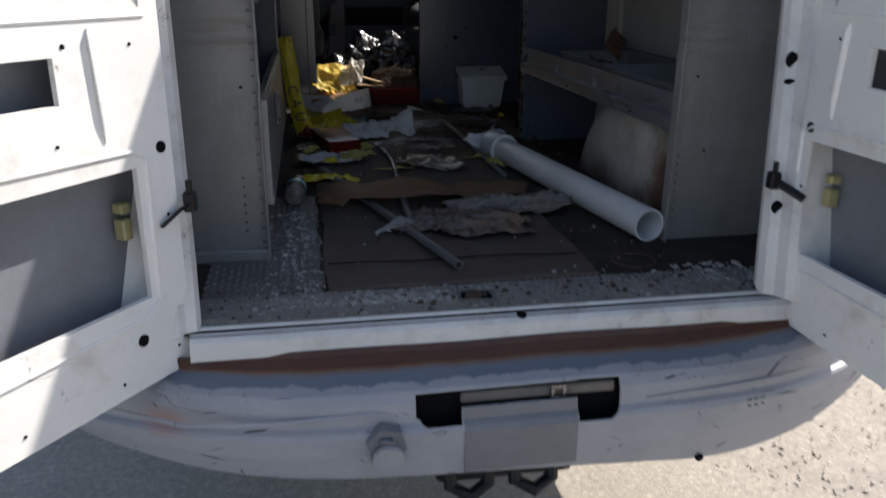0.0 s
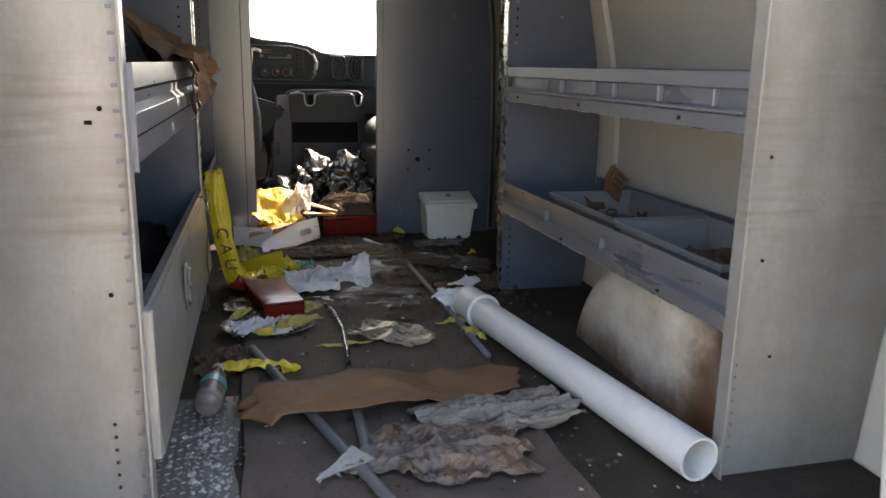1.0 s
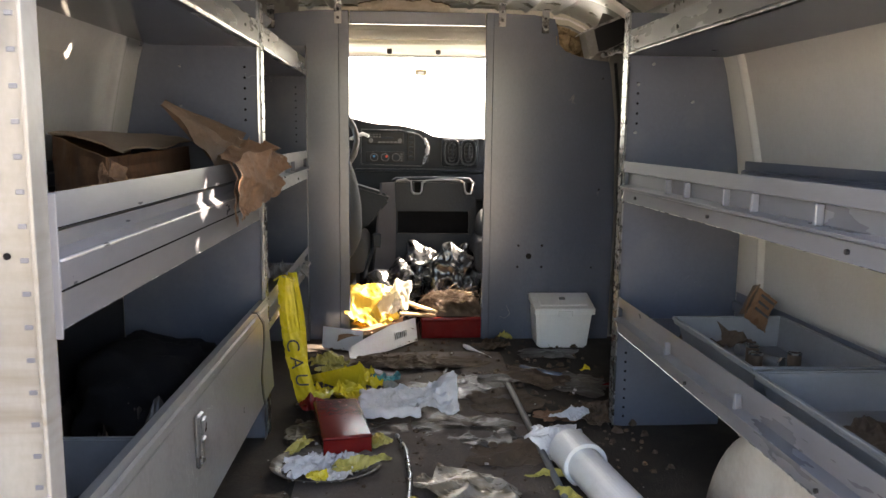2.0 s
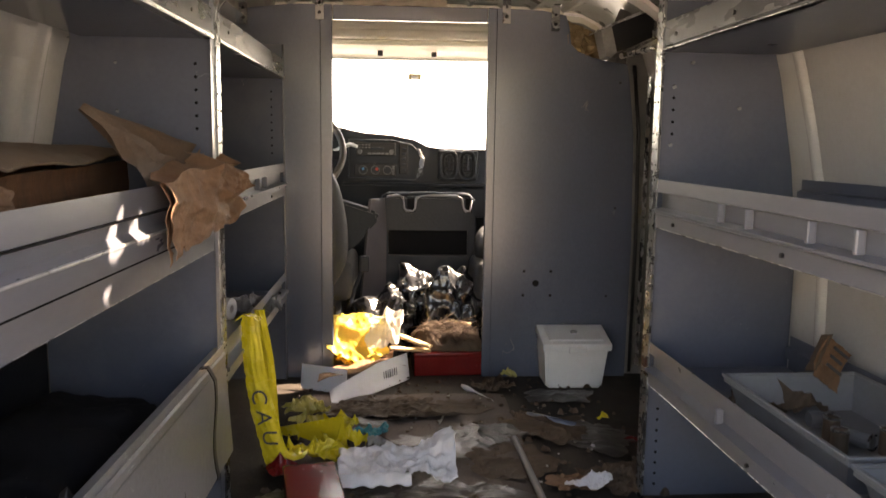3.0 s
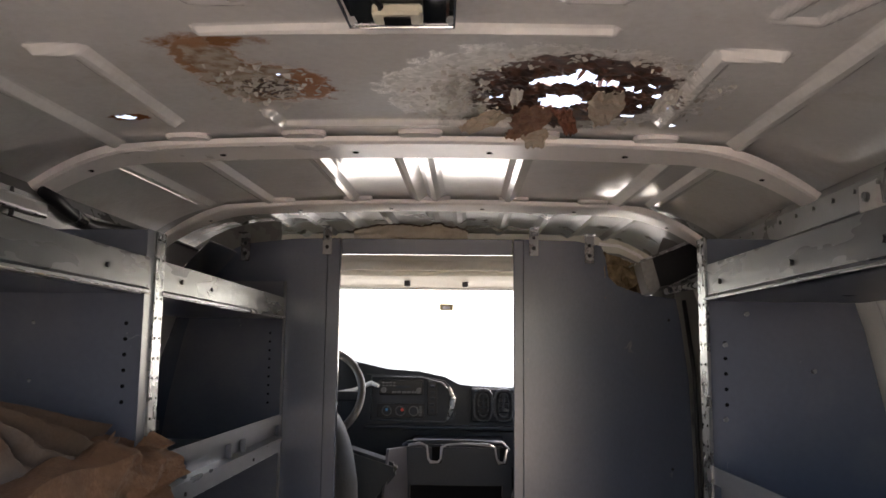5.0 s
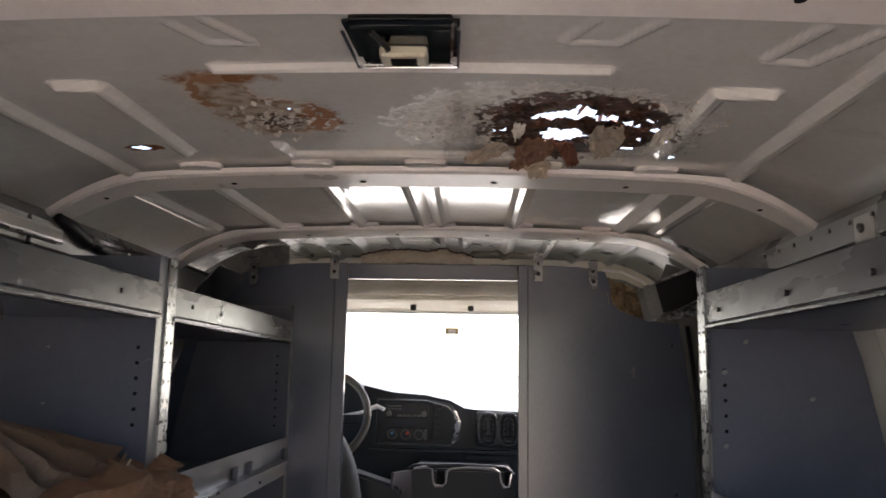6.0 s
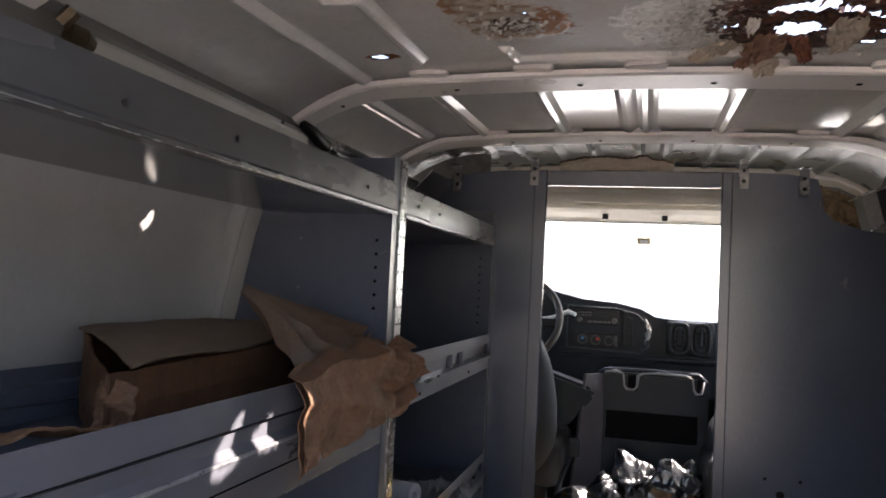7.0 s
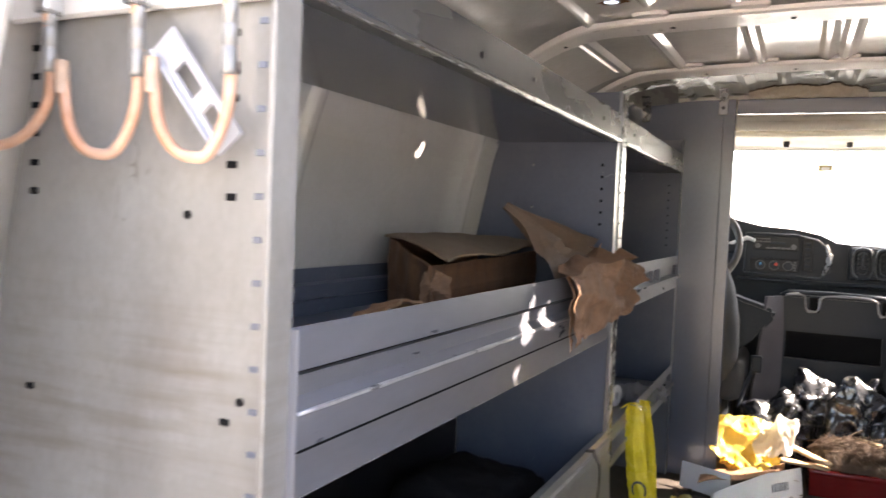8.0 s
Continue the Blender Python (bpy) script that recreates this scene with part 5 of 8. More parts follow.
def rust_seam(m, y0):
    """Brown rust that creeps in from the rear seam with a ragged front."""
    t = m.node_tree
    N, L = t.nodes.new, t.links.new
    b = t.nodes["Principled BSDF"]
    base = b.inputs["Base Color"].links[0].from_socket
    co = N("ShaderNodeTexCoord").outputs["Object"]
    sep = N("ShaderNodeSeparateXYZ")
    L(co, sep.inputs[0])
    n = N("ShaderNodeTexNoise")
    n.inputs["Scale"].default_value, n.inputs["Detail"].default_value, n.inputs["Roughness"].default_value = 7, 8, 0.7
    L(co, n.inputs[0])
    for axis, edge, col, sharp in (("Z", 0.06, (0.16, 0.11, 0.075), 0.06), ("Z", 0.02, (0.075, 0.048, 0.034), 0.04), ("Y", y0, (0.20, 0.12, 0.065), 0.05), ("Y", y0 - 0.035, (0.10, 0.05, 0.028), 0.04)):
        a = N("ShaderNodeMath")
        a.operation = "MULTIPLY_ADD"
        L(n.outputs[0], a.inputs[0])
        a.inputs[1].default_value = 0.22
        L(sep.outputs[axis], a.inputs[2])
        r = N("ShaderNodeMapRange")
        r.inputs[1].default_value, r.inputs[2].default_value, r.inputs[3].default_value, r.inputs[4].default_value = edge + 0.11 - sharp, edge + 0.11 + sharp, 0.85, 0.0
        L(a.outputs[0], r.inputs[0])
        x = N("ShaderNodeMix")
        x.data_type = "RGBA"
        L(r.outputs[0], x.inputs[0])
        L(base, x.inputs[6])
        x.inputs[7].default_value = (*col, 1)
        base = x.outputs[2]
    L(base, b.inputs["Base Color"])


rust_seam(arch_paint, 0.58)
solid("wheel_arch", bm, arch_paint, "dirty white steel wheel arch with rust stains", "wheel arch", kind="structure", smooth=True)

# ---- cab ----
button_grey = surf("worn grey button", (0.07, 0.07, 0.075), 0.35, bump=0.03)
rim_highlight = surf("plastic rim with its highlight in the colour", (0.30, 0.30, 0.31), 0.25, bump=0.05)
dash = thing("dashboard", "dark grey plastic dashboard with radio and heater panel", "dashboard", 0, 3.5, 0)
bm = bmesh.new()
prof = [(-0.86, 0.55), (-0.86, 0.90), (-0.62, 0.93), (-0.40, 0.92), (-0.24, 0.885), (-0.10, 0.875), (0.0, 0.855), (0.06, 0.825), (0.12, 0.818), (0.30, 0.815), (0.86, 0.80), (0.86, 0.55)]
prism(bm, prof, 0.02, 0.32)
part("dash_body", bm, dash_grey, dash)
bm = bmesh.new()
prism(bm, [(-0.32, 0.67), (-0.32, 0.862), (-0.10, 0.858), (0.0, 0.84), (0.035, 0.80), (0.045, 0.70), (0.03, 0.672), (0.0, 0.664)], 0.0, 0.03)
bez = part("centre_bezel", bm, dash_grey, dash)
radio = part("radio", bx(-0.268, -0.088, -0.010, 0.004, 0.782, 0.842, 0.003), black_plastic, bez, "black car radio with a row of buttons")
me = finish(bx(-0.008, 0.008, -0.0025, 0.0025, -0.0045, 0.0045, 0.001), "radio_button", button_grey)
for k in range(6):
    piece("radio_button", me, radio, pose(-0.207 + 0.02 * k, -0.0115, 0.7915))
part("radio_display", bx(-0.20, -0.14, -0.0125, -0.009, 0.808, 0.819, 0.001), console_grey, radio)
dots("radio_knob", radio, button_grey, [(-0.25, -0.014, 0.80), (-0.106, -0.014, 0.80)], 0.011, 0.006, n=14)
heater = part("heater_panel", bx(-0.275, -0.085, -0.008, 0.004, 0.69, 0.745, 0.003), black_plastic, bez, "heater panel with three round dials")
dots("dial", heater, dash_grey, [(x, -0.012, 0.717) for x in (-0.235, -0.18, -0.125)], 0.016, 0.006, n=16)
part("dial_mark", disc(bmesh.new(), (-0.172, -0.0185, 0.722), (0, 1, 0), 0.007, 10, 0.001), surf("red dial mark", (0.6, 0.05, 0.03), 0.5), heater)
part("switch_bank", bx(-0.07, -0.03, -0.006, 0.004, 0.70, 0.84, 0.003), black_plastic, bez)
bm = bmesh.new()
tube(bm, [(0.012, -0.006, 0.685), (0.03, -0.01, 0.73), (0.034, -0.01, 0.77), (0.02, -0.006, 0.815)], [0.004, 0.011, 0.012, 0.004], 8)
part("chrome_trim", bm, worn_steel, bez, "bright curved trim")
vent = part("air_vent", bx(0.105, 0.295, 0.0, 0.03, 0.672, 0.815, 0.02, 3), dash_grey, dash)
for x0 in (0.122, 0.205):
    part("vent_recess", bx(x0, x0 + 0.072, -0.004, 0.012, 0.688, 0.802, 0.026, 5), black_plastic, vent)
    for k in range(4):
        piece("vent_slat", bpy.data.meshes.get("vent_slat") or finish(bx(-0.020, 0.020, -0.006, 0.006, -0.0025, 0.0025), "vent_slat", dash_grey), vent, pose(x0 + 0.036, -0.006, 0.715 + 0.02 * k, 25))
    part("vent_tab", bx(x0 + 0.03, x0 + 0.042, -0.02, -0.006, 0.72, 0.79, 0.003), dash_grey, vent)

part("dash_ledge", bx(-0.33, 0.34, -0.018, 0.02, 0.645, 0.66, 0.006, 2), dash_grey, dash)
part("glove_lid", bx(0.06, 0.40, 0.004, 0.022, 0.50, 0.640, 0.008, 2), dash_grey, dash)
part("cluster_hood", prism(bmesh.new(), [(-0.78, 0.88), (-0.74, 0.955), (-0.44, 0.955), (-0.36, 0.905), (-0.36, 0.88)], -0.06, 0.10), dash_grey, dash)
vent_edge = surf("paler grey vent edge", (0.055, 0.062, 0.072), 0.3, bump=0.05)
for x0 in (0.122, 0.205):
    egg = lambda r, k: (x0 + 0.036 + (0.030 + r) * math.copysign(abs(math.cos(k)) ** 0.7, math.cos(k)), -0.006, 0.745 + (0.055 + r) * math.copysign(abs(math.sin(k)) ** 0.7, math.sin(k)))
    part("vent_ring", tube(bmesh.new(), [egg(0.008, 2 * math.pi * k / 36) for k in range(37)], 0.0042, 8, caps=False), vent_edge, vent, smooth=True)
    part("vent_rim", tube(bmesh.new(), [egg(-0.010, 2 * math.pi * k / 36) for k in range(37)], 0.003, 8, caps=False), vent_edge, vent, smooth=True)
part("dial_mark", disc(bmesh.new(), (-0.235, -0.0185, 0.722), (0, 1, 0), 0.006, 10, 0.001), surf("blue dial mark", (0.05, 0.25, 0.5), 0.5), heater)
for x in (-0.235, -0.18, -0.125):
    part("dial_ring", tube(bmesh.new(), [(x + 0.019 * math.cos(2 * math.pi * k / 20), -0.011, 0.717 + 0.019 * math.sin(2 * math.pi * k / 20)) for k in range(21)], 0.0018, 6, caps=False), button_grey, heater)
part("bezel_edge", tube(bmesh.new(), [(-0.30, -0.003, 0.68), (-0.30, -0.003, 0.855), (-0.10, -0.003, 0.852), (-0.01, -0.003, 0.832), (0.028, -0.003, 0.79), (0.036, -0.003, 0.70), (0.0, -0.003, 0.674), (-0.30, -0.003, 0.68)], 0.003, 6), vent_edge, bez, smooth=True)
me = finish(bx(-0.005, 0.005, -0.002, 0.002, -0.003, 0.003, 0.001), "preset_button", button_grey)
for k in range(4):
    for j in range(2):
        piece("preset_button", me, radio, pose(-0.252 + 0.015 * k, -0.0115, 0.818 + 0.012 * j))
me = finish(bx(-0.006, 0.006, -0.002, 0.002, -0.004, 0.004, 0.001), "heater_button", button_grey)
for k in range(4):
    piece("heater_button", me, heater, pose(-0.098, -0.010, 0.70 + 0.011 * k))
me = finish(bx(-0.010, 0.010, -0.003, 0.003, -0.006, 0.006, 0.002), "rocker_switch", console_grey)
for k in range(5):
    piece("rocker_switch", me, bez, pose(-0.05, -0.009, 0.72 + 0.024 * k))

wheel = thing("steering_wheel", "dark worn steering wheel with a pale rim edge", "steering wheel", -0.500, 3.27, 0.795, rx=-28)
bm = bmesh.new()
ring_pts = [(0.19 * math.cos(2 * math.pi * k / 40), 0, 0.19 * math.sin(2 * math.pi * k / 40)) for k in range(41)]
tube(bm, ring_pts, 0.015, 10, caps=False)
part("rim", bm, surf("brown-grey wheel rim", (0.055, 0.045, 0.038), 0.45, bump=0.1), wheel, smooth=True)
part("hub", bx(-0.075, 0.075, -0.02, 0.03, -0.06, 0.06, 0.02, 3), dash_grey, wheel)
for sx in (-1, 1):
    part("spoke", bx(*sorted((sx * 0.07, sx * 0.185)), -0.004, 0.012, -0.03, 0.01, 0.004), dash_grey, wheel)
part("column", tube(bmesh.new(), [(0, 0.02, 0), (0, 0.26, -0.02)], 0.04, 12), dash_grey, wheel)
bm = tube(bmesh.new(), [(0.05, 0.05, 0.02), (0.15, 0.06, 0.045), (0.215, 0.06, 0.075), (0.245, 0.055, 0.06)], [0.006, 0.007, 0.010, 0.008], 8)
part("stalk", bm, pvc, wheel, "pale column gear lever")

console = thing("engine_cover", "grey moulded engine cover with cup holders and a tray", "console", 0.05, 3.2, 0)
bm = bmesh.new()
prism(bm, [(-0.205, 0.0), (-0.20, 0.58), (-0.165, 0.618), (0.185, 0.618), (0.205, 0.55), (0.205, 0.0)], 0.0, 0.36)
part("cover_body", bm, console_grey, console)
bm = plate([-0.19, -0.165, 0.17, 0.19], [0.15, 0.37, 0.475, 0.61], {(1, 1)}, 0.012, lambda u, v, t: (u, -t - 0.002, v), 0.008)
part("front_panel", bm, console_grey, console)
part("tray_recess", bx(-0.168, 0.173, -0.003, -0.0015, 0.368, 0.477), hole_dark, console, "dark open tray")
rim = [(-0.172, 0.618), (-0.13, 0.624), (-0.104, 0.616), (-0.099, 0.57), (-0.09, 0.558), (-0.062, 0.558), (-0.053, 0.570), (-0.050, 0.610), (-0.032, 0.620), (0.03, 0.626), (0.12, 0.622), (0.145, 0.612), (0.151, 0.572), (0.160, 0.558), (0.178, 0.560), (0.187, 0.606)]
# rim made pale so the bright highlight is in its colour
part("cup_rim", tube(bmesh.new(), [(x, -0.018, z) for x, z in rim], [0.004 + 0.0025 * (k % 3 == 1) for k in range(len(rim))], 8), rim_highlight, console, "cup holder rim paled for its bright highlight", smooth=True)
part("top_edge", tube(bmesh.new(), [(-0.19, 0.0, 0.612), (-0.17, -0.006, 0.626), (0.0, -0.006, 0.630), (0.17, -0.006, 0.626), (0.195, 0.0, 0.600)], 0.009, 8), console_grey, console, smooth=True)
part("cup_well", bx(-0.086, -0.05, -0.0165, -0.014, 0.555, 0.612, 0.001), hole_dark, console)
part("cup_well", bx(0.162, 0.188, -0.0165, -0.014, 0.552, 0.612, 0.001), hole_dark, console)
flare_grey = surf("mauve-grey carpeted cover side", (0.085, 0.078, 0.085), 0.8, var=0.15, scale=12, fine=200, bump=0.15)
part("side_flare", sheet(18, 10, lambda u, v: (-0.182 - 0.115 * v * (0.55 + 0.45 * (1 - u)), -0.015 + 0.02 * u - 0.10 * (1 - v) * (1 - u) * 0.3 - 0.10 * v, 0.61 * u + 0.01 * math.sin(3 * u)), 0.012), flare_grey, console, "mauve-grey carpeted flank")

cloth = surf("dark grey seat cloth", (0.040, 0.044, 0.050), 0.85, var=0.15, scale=8, bump=0.2, fine=220)


def seat_back(s):
    """A padded backrest: a rounded outline that swells at the hips, thick in the middle and thin at its rim."""
    bm = bmesh.new()
    n, k = 40, 9
    rows = []
    for j in range(k):
        a = -1 + 2 * j / (k - 1)
        y = 0.075 * a
        inset = 0.045 * abs(a) ** 3
        ring = []
        for i in range(n):
            th = 2 * math.pi * i / n
            c, sn = math.cos(th), math.sin(th)
            x = 0.232 * (abs(c) ** 0.55) * (1 if c > 0 else -1)
            z = 0.29 + 0.29 * (abs(sn) ** 0.6) * (1 if sn > 0 else -1)
            x *= 1 - 0.28 * max(0, (z - 0.22) / 0.36) ** 1.6 - 0.12 * max(0, (0.14 - z) / 0.14)
            f = 1 - inset / 0.25
            ring.append(bm.verts.new((x * f, y, 0.29 + (z - 0.29) * f)))
        rows.append(ring)
    for a, b in zip(rows, rows[1:]):
        for i in range(n):
            bm.faces.new((a[i], a[(i + 1) % n], b[(i + 1) % n], b[i]))
    bm.faces.new(rows[0])
    bm.faces.new(rows[-1])
    return bm


def seat(sx, s, label):
    d = thing("car_seat", label, "seat", sx, 3.03, 0, group="cab seats")
    bm = bmesh.new()
    box(bm, -0.25, 0.25, -0.12, 0.34, 0.22, 0.38, 0.05, 4)
    part("seat_cushion", bm, cloth, d, smooth=True)
    b = part("backrest", seat_back(s), cloth, d, smooth=True)
    b.matrix_basis = pose(0, -0.10, 0.24, 6) if s > 0 else pose(0, -0.10, 0.385, -86)
    part("seat_base", bx(-0.20, 0.20, -0.10, 0.26, 0.0, 0.27, 0.02), dash_grey, d)
    if s > 0:
        part("buckle_stalk", tube(bmesh.new(), [(0.235, -0.10, 0.20), (0.258, -0.09, 0.28), (0.285, -0.08, 0.355)], [0.009, 0.010, 0.010], 8, squash=0.6), console_grey, d, "grey belt stalk with its buckle")
        part("buckle", bx(0.272, 0.312, -0.092, -0.068, 0.335, 0.40, 0.008, 2), console_grey, d)
        bm = bmesh.new()
        prism(bm, [(0.10, 0.40), (0.11, 0.60), (0.16, 0.615), (0.34, 0.56), (0.345, 0.53), (0.26, 0.43), (0.20, 0.38)], 0.06, 0.17)
        bmesh.ops.bevel(bm, geom=bm.edges[:], offset=0.012, segments=2, affect="EDGES")
        part("armrest", bm, dash_grey, d, "dark folded armrest")


seat(-0.498, 1, "dark grey cloth driver's seat seen from behind")
seat(0.478, -1, "dark grey cloth passenger seat with its back folded down")

# ---- pipe and white bin ----
pipe = thing("pvc_pipe", "long white plastic pipe with a coupling lying on the floor", "pipe", 0.499, 0.338, 0.046)
bm = hollow(bmesh.new(), (0, 0, 0), (-0.155, 0.96, 0), 0.0445, 0.005, 40)
part("pipe_body", bm, pvc, pipe, smooth=False)
d = Vector((-0.155, 0.96, 0)).normalized()
a = Vector((-0.152, 0.945, 0.002))
part("coupling", hollow(bmesh.new(), a, a + d * 0.11, 0.052, 0.007, 40), pvc, pipe)
part("coupling_rim", hollow(bmesh.new(), a - d * 0.002, a + d * 0.016, 0.0555, 0.01, 40), pvc, pipe)

bin_box = thing("storage_box", "white plastic storage box with a lid on the floor", "box", 0.541, 2.512, 0, 0)
bm = bmesh.new()
v = []
for z, w in ((0.0, 0.098), (0.155, 0.112)):
    v.append([bm.verts.new(p) for p in ((-w, -0.010 - z * 0.16, z), (w, -0.010 - z * 0.16, z), (w, 0.125, z), (-w, 0.125, z))])
bm.faces.new(v[0][::-1])
bm.faces.new(v[1])
for k in range(4):
    bm.faces.new((v[0][k], v[0][(k + 1) % 4], v[1][(k + 1) % 4], v[1][k]))
bmesh.ops.bevel(bm, geom=bm.edges[:], offset=0.008, segments=2, affect="EDGES")
part("box_body", bm, pvc, bin_box, smooth=False)
lid = part("lid", bx(-0.120, 0.120, -0.012, 0.150, -0.014, 0.012, 0.005, 2), pvc, bin_box, "white lid sitting slightly raised at the back")
lid.matrix_basis = pose(0, -0.035, 0.158, 12)
part("lid_panel", bx(-0.095, 0.095, 0.012, 0.130, 0.011, 0.018, 0.004), pvc, lid)
part("lid_pull", bx(-0.012, 0.012, 0.06, 0.072, 0.017, 0.028, 0.003), galv, lid)
part("lid_catch", bx(-0.03, 0.03, -0.016, -0.010, -0.022, 0.004, 0.003), pvc, lid)

# ---- loose things ----
kraft = surf("brown kraft paper", (0.118, 0.074, 0.047), 0.62, var=0.3, scale=12, fine=180, stain=(0.11, 0.055, 0.028), amount=0.35, stain_scale=12, bump=0.12)
kraft_pale = surf("pale crumpled kraft paper", (0.245, 0.138, 0.084), 0.8, spec=0.2, var=0.35, scale=16, fine=180, stain=(0.11, 0.056, 0.032), amount=0.42, stain_scale=10, bump=0.12)
cardboard = surf("corrugated cardboard", (0.165, 0.078, 0.036), 0.75, var=0.45, scale=9, fine=140, stain=(0.055, 0.024, 0.013), amount=0.55, stain_scale=8, bump=0.12, stretch=(1, 2.5, 0.6))
film = surf("dirty crumpled plastic film", (0.17, 0.145, 0.125), 0.22, var=0.4, scale=14, fine=120, stain=(0.42, 0.40, 0.37), amount=0.38, stain_scale=12, bump=0.1, stretch=(0.7, 4.5, 1))
film_orange = surf("rusty stained plastic film", (0.105, 0.080, 0.064), 0.3, var=0.4, scale=14, fine=120, stain=(0.30, 0.16, 0.08), amount=0.3, stain_scale=10, bump=0.1)
foil = surf("crumpled silver wrapper", (0.30, 0.25, 0.185), 0.28, metal=0.45, var=0.4, scale=16, fine=120, stain=(0.78, 0.76, 0.72), amount=0.42, stain_scale=9, stretch=(1, 2.5, 1), bump=0.1)
tape_yellow = surf("yellow barrier tape", (0.66, 0.52, 0.035), 0.26, var=0.12, scale=15, stain=(0.45, 0.36, 0.04), amount=0.2, stain_scale=12, bump=0.03)
tape_dull = surf("dusty yellow tape", (0.42, 0.36, 0.08), 0.4, var=0.25, scale=25, stain=(0.16, 0.14, 0.08), amount=0.4, stain_scale=22, bump=0.05)
bag_yellow = surf("thin yellow plastic", (0.93, 0.76, 0.20), 0.35, var=0.08, scale=15, bump=0.04)
cloth_white = surf("soiled white cloth", (0.70, 0.69, 0.71), 0.85, var=0.16, scale=18, fine=250, stain=(0.42, 0.38, 0.37), amount=0.3, stain_scale=12, bump=0.15)
card_white = surf("white printed carton", (0.66, 0.66, 0.68), 0.55, var=0.06, stain=(0.5, 0.47, 0.42), amount=0.15, stain_scale=10, bump=0.03)
red_plastic = surf("dark red plastic", (0.17, 0.011, 0.010), 0.22, spec=0.3, var=0.15, scale=12, stain=(0.12, 0.02, 0.02), amount=0.25, stain_scale=9, bump=0.04)
bag_black = surf("black bin bag", (0.014, 0.016, 0.020), 0.26, var=0.15, scale=20, bump=0.02, spec=1.0, rough_var=0.06)
teal = surf("teal plastic", (0.02, 0.24, 0.27), 0.4, var=0.25, scale=30, bump=0.05)
tub_blue = surf("grey-blue plastic tub", (0.165, 0.172, 0.185), 0.5, var=0.1, scale=6, stain=(0.11, 0.11, 0.11), amount=0.25, stain_scale=9, bump=0.04)
steel_rod = surf("dull steel tube", (0.15, 0.155, 0.165), 0.5, metal=0.3, var=0.2, scale=14, stain=(0.2, 0.17, 0.14), amount=0.3, stain_scale=12, bump=0.06)
wood = surf("splintered wood", (0.50, 0.36, 0.21), 0.75, var=0.2, scale=12, fine=160, bump=0.12, stretch=(1, 4, 1))
straw_brown = surf("dry brown straw", (0.085, 0.05, 0.03), 0.8, var=0.6, scale=30, bump=0.1)
copper = surf("faded orange hose", (0.50, 0.25, 0.15), 0.4, var=0.2, scale=12, stain=(0.62, 0.52, 0.45), amount=0.5, stain_scale=10, bump=0.05)
chip_white = surf("white plaster chips", (0.40, 0.385, 0.36), 0.85, var=0.35, scale=40, stain=(0.22, 0.19, 0.16), amount=0.4, stain_scale=30, bump=0.15)
leaf_brown = surf("dead brown litter", (0.075, 0.047, 0.029), 0.85, var=0.35, scale=25, bump=0.15)
film_dark = surf("dark grubby film", (0.042, 0.033, 0.027), 0.34, var=0.5, scale=12, stain=(0.10, 0.085, 0.07), amount=0.22, stain_scale=14, bump=0.06, spec=0.6)
ink = surf("dark print", (0.05, 0.05, 0.055), 0.6, bump=0)


def let_through(m, share):
    """Thin sheet that lets light through from behind."""
    t = m.node_tree
    b = t.nodes["Principled BSDF"]
    tr = t.nodes.new("ShaderNodeBsdfTranslucent")
    mx = t.nodes.new("ShaderNodeMixShader")
    mx.inputs[0].default_value = share
    t.links.new(b.inputs["Base Color"].links[0].from_socket, tr.inputs[0])
    t.links.new(b.outputs[0], mx.inputs[1])
    t.links.new(tr.outputs[0], mx.inputs[2])
    t.links.new(mx.outputs[0], t.nodes["Material Output"].inputs[0])


thin_white = surf("thin white paper", (0.82, 0.81, 0.78), 0.6, var=0.05, bump=0.03)
let_through(bag_yellow, 0.6)
let_through(thin_white, 0.6)


def ridged(x, y, seed, gain=0.5):
    a = 0.0
    amp, f = 1.0, 1.0
    for _ in range(4):
        a += amp * (1 - abs(2 * noise.noise(Vector((x * f, y * f, seed))))) ** 2
        amp *= gain
        f *= 2.1
    return a / 1.6


def crumple(w, h, amp, freq, seed, nu=28, nv=20, thick=0.0012, ragged=0.3, dome=0.5, lift=None, stretch=1.0, gain=0.5):
    """A creased sheet lying on the floor, with a ragged outline."""
    def f(u, v):
        a, b = 2 * u - 1, 2 * v - 1
        k = 1 / max(1.0, math.hypot(a, b) ** 0.55) if ragged else 1.0
        ang = math.atan2(b, a)
        e = 1 + ragged * (noise.noise(Vector((math.cos(ang) * 1.7, math.sin(ang) * 1.7, seed))) + 0.5 * noise.noise(Vector((math.cos(ang) * 4.5, math.sin(ang) * 4.5, seed + 9))))
        x, y = a * k * e * w / 2, b * k * e * h / 2
        r = ridged(x * freq, y * freq * stretch, seed, gain)
        edge = max(0.0, 1 - max(abs(a), abs(b)) ** 3)
        z = 0.003 + amp * (0.35 * r + 0.65 * r * (dome * edge + 1 - dome))
        x += amp * 0.35 * nz(x * freq * 1.3, y * freq, seed + 4)
        y += amp * 0.35 * nz(y * freq * 1.3, x * freq, seed + 6)
        if lift:
            z += lift(u, v)
        return (x, y, z)
    return sheet(nu, nv, f, thick)


